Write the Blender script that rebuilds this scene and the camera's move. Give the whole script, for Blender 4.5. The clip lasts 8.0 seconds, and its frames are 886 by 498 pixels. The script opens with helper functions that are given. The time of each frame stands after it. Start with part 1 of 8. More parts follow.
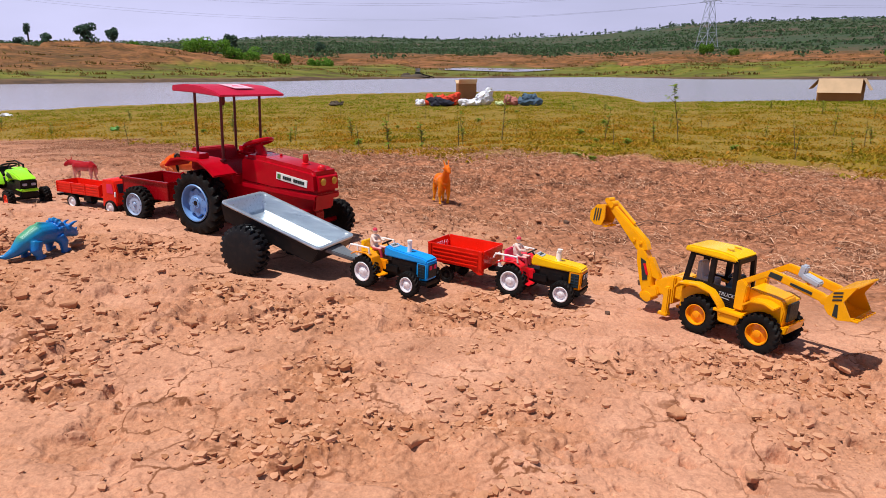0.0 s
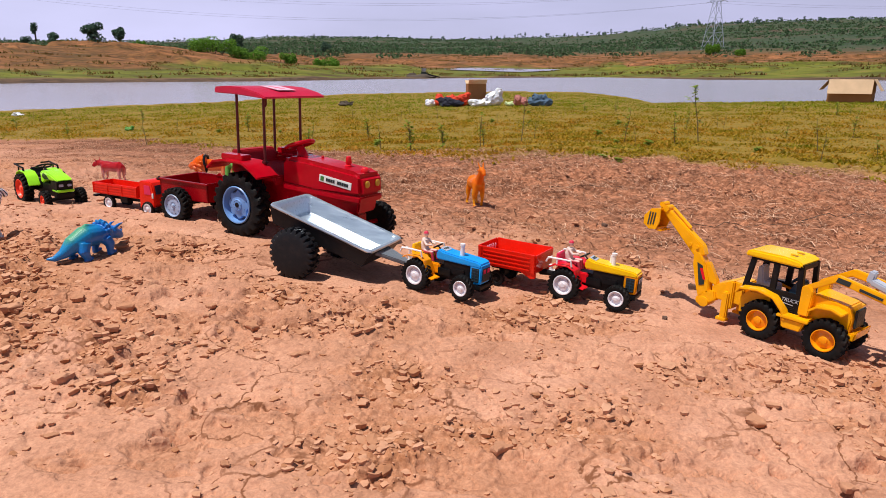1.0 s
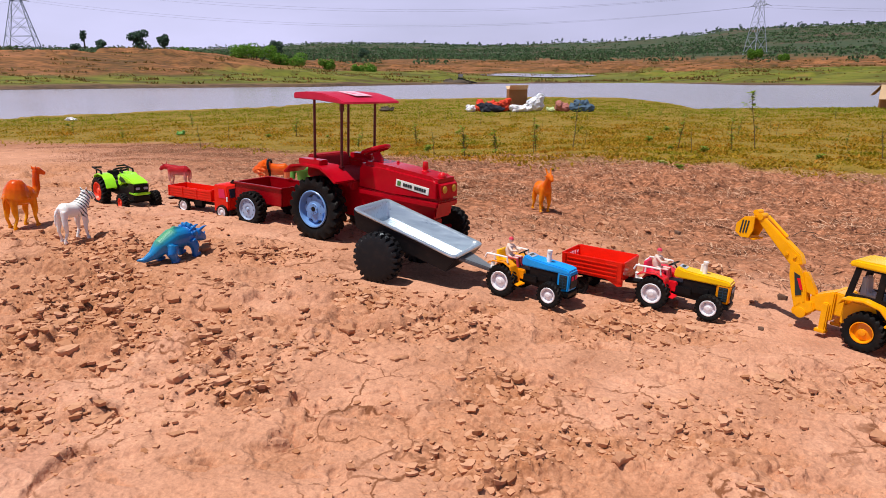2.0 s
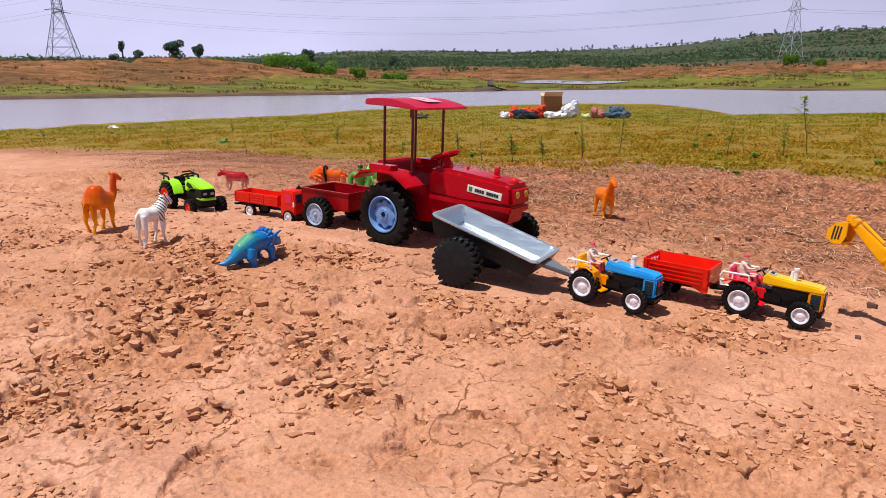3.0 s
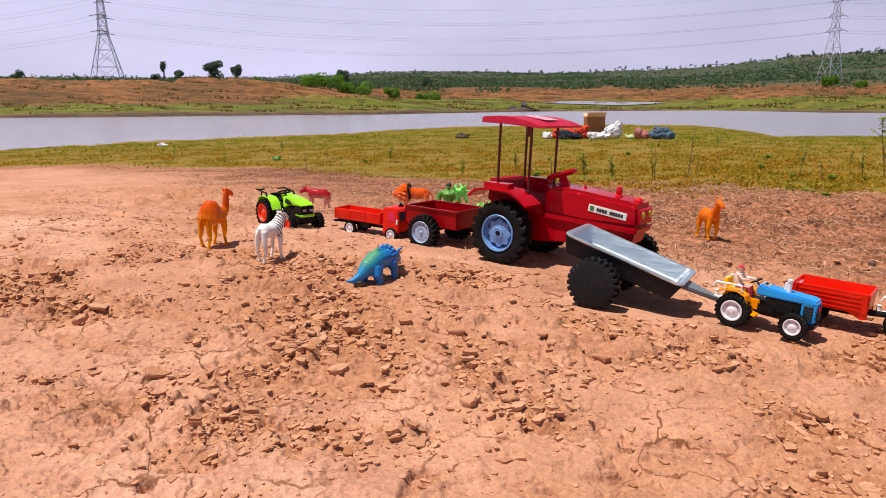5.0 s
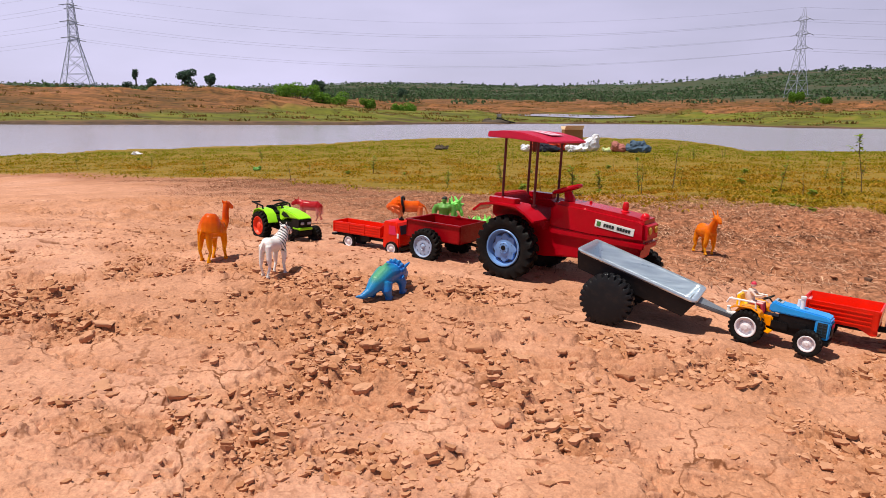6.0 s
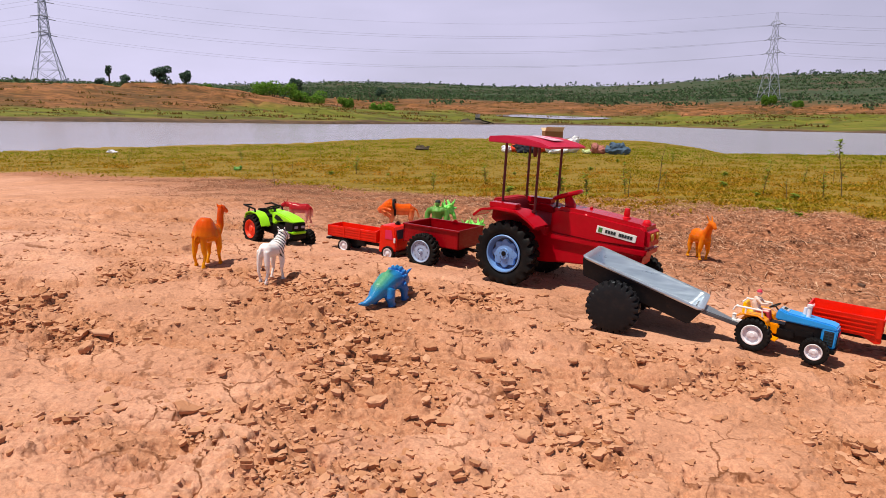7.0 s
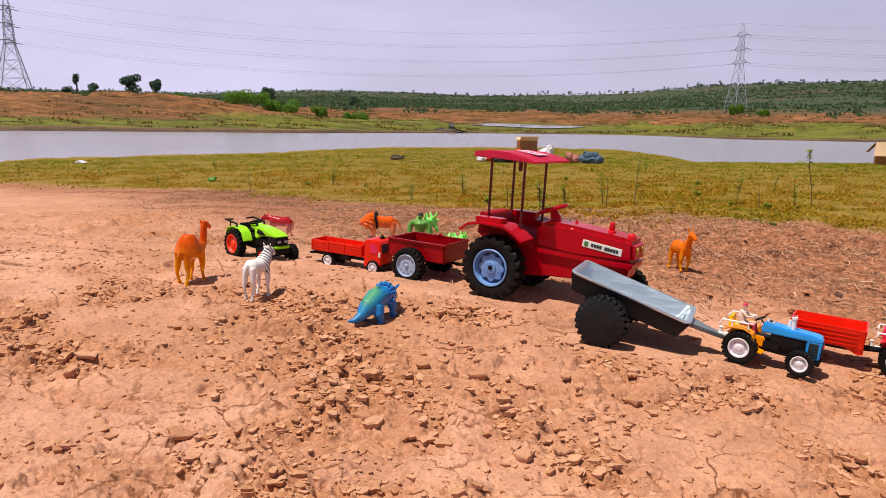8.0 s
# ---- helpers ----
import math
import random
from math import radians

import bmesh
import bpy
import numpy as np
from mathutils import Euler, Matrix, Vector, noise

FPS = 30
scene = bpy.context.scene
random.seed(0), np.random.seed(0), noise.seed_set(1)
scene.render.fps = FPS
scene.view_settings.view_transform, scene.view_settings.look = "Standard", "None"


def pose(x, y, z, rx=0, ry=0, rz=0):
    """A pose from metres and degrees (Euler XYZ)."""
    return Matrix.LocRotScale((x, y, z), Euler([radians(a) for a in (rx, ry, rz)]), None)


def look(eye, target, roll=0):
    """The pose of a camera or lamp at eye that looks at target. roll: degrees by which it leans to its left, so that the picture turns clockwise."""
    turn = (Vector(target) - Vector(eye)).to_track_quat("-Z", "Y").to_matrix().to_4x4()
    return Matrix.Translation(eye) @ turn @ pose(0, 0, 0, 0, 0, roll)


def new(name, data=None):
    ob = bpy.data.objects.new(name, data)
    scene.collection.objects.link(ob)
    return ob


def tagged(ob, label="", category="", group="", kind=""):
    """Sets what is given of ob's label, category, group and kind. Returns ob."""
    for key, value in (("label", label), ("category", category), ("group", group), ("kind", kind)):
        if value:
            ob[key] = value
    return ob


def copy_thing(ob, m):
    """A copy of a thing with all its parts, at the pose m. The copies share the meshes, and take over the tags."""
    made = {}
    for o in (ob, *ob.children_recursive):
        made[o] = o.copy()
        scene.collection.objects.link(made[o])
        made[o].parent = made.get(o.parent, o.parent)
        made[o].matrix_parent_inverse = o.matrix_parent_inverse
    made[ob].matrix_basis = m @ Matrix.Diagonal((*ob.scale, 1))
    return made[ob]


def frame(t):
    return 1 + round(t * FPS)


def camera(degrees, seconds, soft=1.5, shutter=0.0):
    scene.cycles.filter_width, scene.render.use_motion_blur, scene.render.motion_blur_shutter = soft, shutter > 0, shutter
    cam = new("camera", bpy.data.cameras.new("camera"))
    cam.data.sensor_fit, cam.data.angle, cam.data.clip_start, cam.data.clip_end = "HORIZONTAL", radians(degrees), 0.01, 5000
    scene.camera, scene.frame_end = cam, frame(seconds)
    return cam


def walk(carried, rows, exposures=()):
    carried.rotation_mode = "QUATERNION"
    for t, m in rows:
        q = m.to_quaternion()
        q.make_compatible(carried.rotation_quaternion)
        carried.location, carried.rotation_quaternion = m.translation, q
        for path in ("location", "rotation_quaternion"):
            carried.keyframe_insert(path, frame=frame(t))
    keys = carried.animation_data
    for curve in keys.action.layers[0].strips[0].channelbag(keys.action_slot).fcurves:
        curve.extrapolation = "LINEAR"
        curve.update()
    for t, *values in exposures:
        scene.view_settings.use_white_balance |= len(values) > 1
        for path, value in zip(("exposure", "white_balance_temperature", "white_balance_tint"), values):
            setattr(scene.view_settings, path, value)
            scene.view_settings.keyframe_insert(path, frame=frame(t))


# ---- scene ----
cam = camera(67.3, 8.0, soft=0.9)
METRES, EYE, TILT, LEAN, TURN = 0.6885, 0.42, 0.0, 2.3, 0.0
ROWS = [
    (0.0, 0.0, 0.0, 0.0, 0.56, -15.0, -2.09),
    (0.5, -0.0702, 0.0071, 0.0019, 1.03, -15.1, -2.24),
    (1.0, -0.1357, 0.0098, 0.0023, 0.99, -15.02, -2.18),
    (1.5, -0.2099, 0.0099, 0.001, 2.26, -14.89, -2.12),
    (3.0, -0.4319, -0.0071, -0.0135, 6.42, -14.16, -1.77),
    (3.5, -0.5144, -0.0124, -0.0186, 7.09, -13.94, -1.41),
    (4.0, -0.5844, -0.0119, -0.0258, 7.79, -13.66, -1.66),
    (4.5, -0.6698, -0.0097, -0.0325, 8.07, -13.33, -1.81),
    (5.0, -0.7452, -0.0147, -0.0325, 9.09, -12.59, -2.0),
    (6.5, -0.9026, -0.0033, -0.0226, 5.83, -11.43, -3.0),
    (7.0, -0.9423, 0.0077, -0.0163, 5.16, -11.48, -3.17),
    (7.5, -0.9757, 0.0094, -0.0087, 3.68, -10.9, -3.35),
    (8.0, -0.9873, 0.01, 0.0032, 2.93, -10.63, -3.14),
]
walk(cam, [(t, pose(0, 0, EYE, TILT, LEAN, TURN) @ pose(METRES * x, METRES * y, METRES * z, 90 + pitch, roll, yaw)) for t, x, y, z, yaw, pitch, roll in ROWS],
     exposures=((0.0, 0.02, 6450, 10), (1.5, 0.03, 6500, 10), (3.5, 0.05, 6650, 10), (5.0, 0.05, 6850, 10), (8.0, 0.03, 7050, 10)))

# ---- light ----
SUN_EL, SUN_AZ = 71.5, 243.0          # the sun stands high, behind the viewer's left shoulder
world = bpy.data.worlds.new("sky")
scene.world = world
world.use_nodes = True
wn, wl = world.node_tree.nodes, world.node_tree.links
wn.clear()
w_out, w_bg = wn.new("ShaderNodeOutputWorld"), wn.new("ShaderNodeBackground")
w_sky = wn.new("ShaderNodeTexSky")
w_sky.sky_type, w_sky.sun_disc = "NISHITA", False
w_sky.sun_elevation, w_sky.sun_rotation = radians(SUN_EL), radians(SUN_AZ)
w_sky.air_density, w_sky.dust_density, w_sky.ozone_density = 1.0, 1.5, 1.5
w_co, w_map, w_noise, w_ramp, w_mix = (wn.new("ShaderNodeTexCoord"), wn.new("ShaderNodeMapping"), wn.new("ShaderNodeTexNoise"), wn.new("ShaderNodeValToRGB"), wn.new("ShaderNodeMix"))
w_map.inputs["Scale"].default_value = (1.6, 1.6, 6.0)
w_noise.inputs["Scale"].default_value, w_noise.inputs["Detail"].default_value = 1.8, 6.0
w_ramp.color_ramp.elements[0].position, w_ramp.color_ramp.elements[1].position = 0.3, 0.75
w_ramp.color_ramp.elements[0].color, w_ramp.color_ramp.elements[1].color = (0.72, 0.72, 0.72, 1), (0.98, 0.98, 0.98, 1)
w_mix.data_type = "RGBA"
wl.new(w_co.outputs["Generated"], w_map.inputs["Vector"])
wl.new(w_map.outputs["Vector"], w_noise.inputs["Vector"])
wl.new(w_noise.outputs["Fac"], w_ramp.inputs["Fac"])
w_sep, w_up, w_mul = wn.new("ShaderNodeSeparateXYZ"), wn.new("ShaderNodeMapRange"), wn.new("ShaderNodeMath")
w_up.inputs["From Min"].default_value, w_up.inputs["From Max"].default_value = 0.20, 0.34      # haze thins out towards the zenith
w_up.inputs["To Min"].default_value, w_up.inputs["To Max"].default_value = 1.0, 0.05
w_mul.operation = "MULTIPLY"
wl.new(w_co.outputs["Generated"], w_sep.inputs["Vector"])
wl.new(w_sep.outputs["Z"], w_up.inputs["Value"])
wl.new(w_ramp.outputs["Color"], w_mul.inputs[0])
wl.new(w_up.outputs["Result"], w_mul.inputs[1])
wl.new(w_mul.outputs["Value"], w_mix.inputs["Factor"])
w_side, w_tint = wn.new("ShaderNodeMapRange"), wn.new("ShaderNodeVectorMath")     # the haze is brighter on the sun's side
w_side.inputs["From Min"].default_value, w_side.inputs["From Max"].default_value = -0.55, 0.5
w_side.inputs["To Min"].default_value, w_side.inputs["To Max"].default_value = 1.05, 0.84
w_tint.operation, w_tint.inputs[0].default_value = "SCALE", (13.7, 13.55, 19.8)
wl.new(w_sep.outputs["X"], w_side.inputs["Value"])
wl.new(w_side.outputs["Result"], w_tint.inputs["Scale"])
wl.new(w_tint.outputs["Vector"], w_mix.inputs["B"])
wl.new(w_sky.outputs["Color"], w_mix.inputs["A"])
wl.new(w_mix.outputs["Result"], w_bg.inputs["Color"])
w_bg.inputs["Strength"].default_value = 0.050
wl.new(w_bg.outputs["Background"], w_out.inputs["Surface"])

sun = new("sun", bpy.data.lights.new("sun", "SUN"))
sun.data.energy, sun.data.angle, sun.data.color = 5.0, radians(0.55), (1.0, 0.95, 0.87)
sun.matrix_world = look((math.sin(radians(SUN_AZ)) * math.cos(radians(SUN_EL)), math.cos(radians(SUN_AZ)) * math.cos(radians(SUN_EL)), math.sin(radians(SUN_EL))), (0, 0, 0))

# ---- the lie of the land ----
SITE = pose(0, 0, EYE, 0, LEAN, 0) @ Matrix.Translation((0, 0, -EYE))   # the mud flat leans a little
SL, CL = math.sin(radians(LEAN)), math.cos(radians(LEAN))
WATER = -0.5


def sstep(a, b, x):
    k = np.clip((np.asarray(x, float) - a) / (b - a), 0, 1)
    return k * k * (3 - 2 * k)


def hashed(i, j, seed):
    n = (i.astype(np.int64) * 374761393 + j.astype(np.int64) * 668265263 + seed * 974634777) & 0x7FFFFFFF
    n = ((n ^ (n >> 13)) * 1274126177) & 0x7FFFFFFF
    n = ((n ^ (n >> 15)) * 461845907) & 0x7FFFFFFF
    return ((n ^ (n >> 12)) & 0xFFFFF) / 1048575.0


def vnoise(x, y, seed=0):
    i, j = np.floor(x), np.floor(y)
    fx, fy = x - i, y - j
    fx, fy = fx * fx * (3 - 2 * fx), fy * fy * (3 - 2 * fy)
    a, b = hashed(i, j, seed), hashed(i + 1, j, seed)
    c, d = hashed(i, j + 1, seed), hashed(i + 1, j + 1, seed)
    return (a + (b - a) * fx) * (1 - fy) + (c + (d - c) * fx) * fy


def fbm(x, y, seed=0, octaves=4, gain=0.5):
    total, amp, norm = 0.0, 1.0, 0.0
    for o in range(octaves):
        total = total + amp * vnoise(x * 2 ** o + 17.3 * o, y * 2 ** o - 9.1 * o, seed + o)
        norm += amp
        amp *= gain
    return total / norm


def cells(x, y, seed=0):
    """Distance to the nearest and second nearest cell centre, and a random number for the cell."""
    i, j = np.floor(x), np.floor(y)
    f1, f2, who = np.full(x.shape, 9.0), np.full(x.shape, 9.0), np.zeros(x.shape)
    for di in (-1, 0, 1):
        for dj in (-1, 0, 1):
            ci, cj = i + di, j + dj
            d = np.hypot(ci + hashed(ci, cj, seed) - x, cj + hashed(ci, cj, seed + 1) - y)
            near = d < f1
            f2 = np.where(near, f1, np.minimum(f2, d))
            who = np.where(near, hashed(ci, cj, seed + 2), who)
            f1 = np.where(near, d, f1)
    return f1, f2, who


NEAR_SHORE = ((-60, -45, -36, -22, -9, 5.6, 10.4, 14, 16, 33, 60), (19, 17.5, 19.6, 21.6, 28.5, 32, 30.5, 24.7, 20.8, 25, 40))
FAR_SHORE = ((-60, -36, -15, 0, 12, 20, 36, 60), (78, 66, 68, 90, 97, 74.5, 74, 90))
# rise over the horizon, in degrees, along the ground beyond the water: distance from the shore and angle
RISE_LEFT = ((0, 8, 36, 80, 250, 850, 1500, 4000), (-0.80, -0.25, 1.72, 1.55, 1.5, 1.98, 1.75, 0.9))
RISE_MID = ((0, 15, 70, 150, 300, 610, 1200, 4000), (-0.59, -0.15, 0.65, 1.25, 1.6, 2.5, 2.2, 1.0))
RISE_RIGHT = ((0, 18, 70, 140, 250, 540, 1000, 4000), (-0.72, -0.08, 0.62, 1.1, 1.9, 3.38, 3.15, 1.4))


def mud_rise(x, y):
    """Height over the leaning plane: the flat dips behind the toys."""
    s = sstep(1.75, 2.75, y)
    return s * (0.03 + 0.075 * np.clip(x, -1.6, 0.3))


def land(x, y):
    """Height of the ground at any place, without its fine relief."""
    x, y = np.asarray(x, float), np.asarray(y, float)
    xs = np.clip(x, -2.2, 2.6) + 0.017
    near = EYE - xs * SL + (mud_rise(xs, y) - EYE) * CL + 0.03 * (fbm(x * 0.5, y * 0.5, 3) - 0.5) * sstep(2.2, 4, np.abs(x) + 0.6 * y)
    d = np.hypot(x, y)
    th = np.clip(np.degrees(np.arctan2(x, y)), -60, 60)
    ds, df = np.interp(th, *NEAR_SHORE), np.interp(th, *FAR_SHORE)
    ds = ds * (1 + 0.05 * (fbm(th * 0.5, d * 0.05, 8, 3) - 0.5))
    k = np.clip((d - 3.2) / (ds - 3.2), 0, 1.6)
    fall = np.clip(k, 0, 1) ** np.interp(th, (-20, 0, 12, 24), (0.8, 0.6, 0.8, 1.5))
    bank = near * (1 - fall) + WATER * fall - 0.5 * sstep(1.0, 1.5, k)
    bank = bank + 0.05 * (fbm(x * 0.9, y * 0.9, 5) - 0.5) * sstep(3.5, 6, d) * (k < 1)
    s = np.maximum(d - df, -10)
    wl_, wr_ = 1 - sstep(-27, -11, th), sstep(7, 24, th)
    ang = wl_ * np.interp(s, *RISE_LEFT) + wr_ * np.interp(s, *RISE_RIGHT) + (1 - wl_ - wr_) * np.interp(s, *RISE_MID)
    open_ = 1 - sstep(-5, -2, th) * (1 - sstep(9, 12, th)) * sstep(98, 106, d) * (1 - sstep(134, 142, d))     # level round the inlet
    far = EYE + d * np.tan(np.radians(ang)) + open_ * (np.clip(s, 0, 60) * 0.024 * (fbm(x * 0.06, y * 0.09, 11, 5, 0.6) - 0.5) + 0.4 * sstep(0, 3, s) * (fbm(x * 0.25, y * 0.35, 13, 4) - 0.4) + 0.6 * sstep(0.0, 0.03, fbm(x * 0.05, y * 0.08, 14, 5, 0.6) - 0.5) * sstep(6, 20, s)) + np.clip(s - 150, 0, 400) * 0.02 * (fbm(x * 0.01, y * 0.01, 12) - 0.5)
    far = np.where(s < 0, np.maximum(WATER - 0.08 * -s, -1.2), far)
    z = np.where(d < 0.5 * (ds + df), np.maximum(bank, -1.2), far)
    out = np.where(y < 3, near, near * (1 - sstep(3, 4.2, y)) + z * sstep(3, 4.2, y))
    return out


# trodden places where the toys stand
FOOTING = ((-0.62, 1.66, 0.13), (-0.50, 1.76, 0.13), (-0.30, 1.60, 0.15), (-0.83, 1.83, 0.13), (-1.02, 1.92, 0.15), (-1.33, 2.02, 0.15), (-0.36, 1.36, 0.16), (-0.10, 1.27, 0.12), (0.04, 1.32, 0.1),
           (0.19, 1.24, 0.12), (0.50, 1.07, 0.14), (0.42, 1.18, 0.1), (-1.37, 1.58, 0.07), (-1.18, 1.48, 0.07), (-0.88, 1.39, 0.10), (0.0, 2.12, 0.08), (-1.45, 2.68, 0.1), (-1.04, 2.63, 0.1), (-0.86, 2.4, 0.08), (-0.73, 2.42, 0.1))


def patches(x, y):
    """Where the crust is broken into clods: 0 to 1."""
    m = 0.85 * sstep(0.535, 0.65, fbm(x * 2.1 + 3.7, y * 2.6 + 1.2, 21, 4))
    for cx, cy, rx, ry in ((-1.23, 0.90, 0.13, 0.12), (-1.28, 1.17, 0.13, 0.08), (-0.36, 0.70, 0.13, 0.12), (0.22, 0.62, 0.2, 0.08), (-0.3, 0.95, 0.1, 0.08)):
        m = m * (1 - np.exp(-(((x - cx) / rx) ** 2 + ((y - cy) / ry) ** 2)))
    fray = 0.55 + 0.9 * fbm(x * 12, y * 14, 25, 3)
    for cx, cy, rx, ry in ((-0.15, 0.86, 0.08, 0.07), (-0.16, 0.67, 0.08, 0.05), (0.09, 0.73, 0.08, 0.09), (0.12, 1.12, 0.09, 0.06), (0.46, 0.92, 0.28, 0.10), (-0.59, 1.0, 0.11, 0.2), (-0.53, 0.8, 0.06, 0.05),
                           (-0.88, 1.0, 0.18, 0.25), (-1.38, 1.08, 0.13, 0.07), (-1.37, 1.5, 0.17, 0.10), (-0.98, 0.69, 0.25, 0.07), (-0.42, 1.02, 0.11, 0.05), (-1.0, 1.25, 0.22, 0.08), (-0.15, 1.15, 0.3, 0.05), (-0.75, 1.25, 0.2, 0.06)):
        m = np.maximum(m, fray * np.exp(-(((x - cx) / rx) ** 2 + ((y - cy) / ry) ** 2)) * 1.15)
    return np.clip(m, 0, 1)


def crust(x, y):
    """Where the dry crust still lies whole (1) and where it has flaked away (0)."""
    m = patches(x, y)
    v = fbm(x * 5.5 + 0.5 * fbm(x * 16, y * 18, 35, 2), y * 8.5, 63, 5, 0.58)
    return sstep(-0.005, 0.005, v - 0.445 - 0.16 * (m - 0.25)), v, m


def pebbles(x, y, n, seed, fill):
    """Rounded crumbs as low domes: height over the ground in units of the cell."""
    f1, f2, who = cells(x * n + 0.5 * vnoise(x * n * 1.7, y * n * 1.7, seed + 5), y * n * 1.15 + 0.5 * vnoise(x * n * 1.7, y * n * 1.7, seed + 6), seed)
    r = 0.18 + 0.34 * hashed(np.floor(who * 9999), np.floor(who * 777), seed + 3)
    return np.where(who < fill, np.sqrt(np.clip(1 - (f1 / r) ** 2, 0, 1)) * r, 0.0) / n


def relief(x, y):
    """The fine relief of the dry mud: undulation, flaking crust, crumbs, cracks and pits."""
    whole, v, m = crust(x, y)
    h = 0.014 * (fbm(x * 2.2, y * 2.2, 61, 3) - 0.5) + 0.007 * (fbm(x * 9, y * 12, 82, 4) - 0.5)
    second = sstep(0.0, 0.005, v - 0.53 - 0.1 * (m - 0.2))
    third = sstep(0.0, 0.005, v - 0.375 + 0.05 * m)
    h = h + 0.0036 * whole + 0.0026 * second + 0.0045 * (third - 1)
    tangle = sstep(1.5, 2.4, y + 0.5 * np.clip(x, -0.8, 1.2))       # lumpier under the straw
    h = h + tangle * (0.021 * (vnoise(x * 22, y * 30, 45) - 0.5) + 0.013 * (vnoise(x * 55, y * 70, 46) - 0.5))
    fine = fbm(x * 17 + 0.6 * vnoise(x * 40, y * 50, 36), y * 27, 64, 4, 0.6)
    h = h + (0.35 + 1.25 * m) * (0.0032 * sstep(0.0, 0.014, fine - 0.50) + 0.0032 * sstep(0.0, 0.014, fine - 0.42)) + 0.0055 * m * sstep(0.0, 0.014, fine - 0.58)
    loose = np.clip(1.15 * m + 0.35 * (1 - whole), 0, 1) * (0.25 + 0.75 * sstep(0.40, 0.56, fbm(x * 8, y * 8, 23, 3)))
    h = h + loose * (0.015 * (vnoise(x * 32, y * 50, 43) - 0.5) + 0.008 * (vnoise(x * 85, y * 115, 44) - 0.5) - 0.004)
    h = h + 0.5 * pebbles(x, y, 34, 201, 0.25 * sstep(0.25, 0.8, loose))
    h = h + 0.7 * pebbles(x, y, 80, 211, 0.10 + 0.40 * loose)
    p1, p2, pwho = cells(x * 9 + 1.6 * fbm(x * 13, y * 13, 51, 4), y * 14 + 1.6 * fbm(x * 13, y * 13, 52, 4), 53)
    crack = (1 - sstep(0.0, 0.045, p2 - p1)) * sstep(0.42, 0.58, fbm(x * 3.1, y * 3.1, 71, 2))
    h = h + (1 - m) * (0.0022 * (pwho - 0.5) * sstep(0.0, 0.05, p2 - p1) - 0.0055 * crack)
    pit = sstep(0.80, 0.90, vnoise(x * 34, y * 44, 83)) * sstep(0.45, 0.6, fbm(x * 4, y * 4, 84, 2))
    h = h - 0.013 * pit
    pad = np.zeros(x.shape)
    for cx, cy, r in FOOTING:
        pad = np.maximum(pad, 1 - sstep(0.7, 1.3, np.hypot(x - cx, y - cy) / r))
    return (h - 0.004) * (1 - 0.75 * pad) - 0.0018 * pad


def ground_z(x, y):
    a, b = np.array([float(x)]), np.array([float(y)])
    return float(land(a, b)[0])


def stand(x, y, heading, lift=0.0):
    """The pose of a thing that stands on the leaning flat at the plan's x, y."""
    return SITE @ pose(x, y, float(mud_rise(np.array([x]), np.array([y]))[0]) + lift, 0, 0, heading)

# ---- materials ----
def shader(name):
    m = bpy.data.materials.new(name)
    m.use_nodes = True
    nt = m.node_tree
    return m, nt, nt.nodes["Principled BSDF"]


def noise_node(nt, scale, detail=4.0, rough=0.55, coord="Object", stretch=None):
    co, nz = nt.nodes.new("ShaderNodeTexCoord"), nt.nodes.new("ShaderNodeTexNoise")
    nz.inputs["Scale"].default_value, nz.inputs["Detail"].default_value, nz.inputs["Roughness"].default_value = scale, detail, rough
    if stretch:
        mp = nt.nodes.new("ShaderNodeMapping")
        mp.inputs["Scale"].default_value = stretch
        nt.links.new(co.outputs[coord], mp.inputs["Vector"])
        nt.links.new(mp.outputs["Vector"], nz.inputs["Vector"])
    else:
        nt.links.new(co.outputs[coord], nz.inputs["Vector"])
    return nz.outputs["Fac"]


def ramp(nt, fac, stops):
    r = nt.nodes.new("ShaderNodeValToRGB")
    e = r.color_ramp.elements
    while len(e) < len(stops):
        e.new(0.5)
    for el, (p, c) in zip(e, stops):
        el.position, el.color = p, (*c, 1) if len(c) == 3 else c
    nt.links.new(fac, r.inputs["Fac"])
    return r.outputs["Color"]


def mix(nt, fac, a, b, mode="MIX"):
    n = nt.nodes.new("ShaderNodeMix")
    n.data_type, n.blend_type = "RGBA", mode
    for socket, v in (("Factor", fac), ("A", a), ("B", b)):
        if isinstance(v, (int, float)):
            n.inputs[socket].default_value = v
        elif isinstance(v, tuple):
            n.inputs[socket].default_value = (*v, 1)
        else:
            nt.links.new(v, n.inputs[socket])
    return n.outputs["Result"]


def bump(nt, bsdf, height, strength=0.3, distance=0.001, under=None):
    b = nt.nodes.new("ShaderNodeBump")
    b.inputs["Strength"].default_value, b.inputs["Distance"].default_value = strength, distance
    nt.links.new(height, b.inputs["Height"])
    if under is not None:
        nt.links.new(under, b.inputs["Normal"])
    nt.links.new(b.outputs["Normal"], bsdf.inputs["Normal"])
    return b.outputs["Normal"]


def scaled(c, k):
    return tuple(min(1, v * k) for v in c)


DUST = (0.42, 0.24, 0.15)


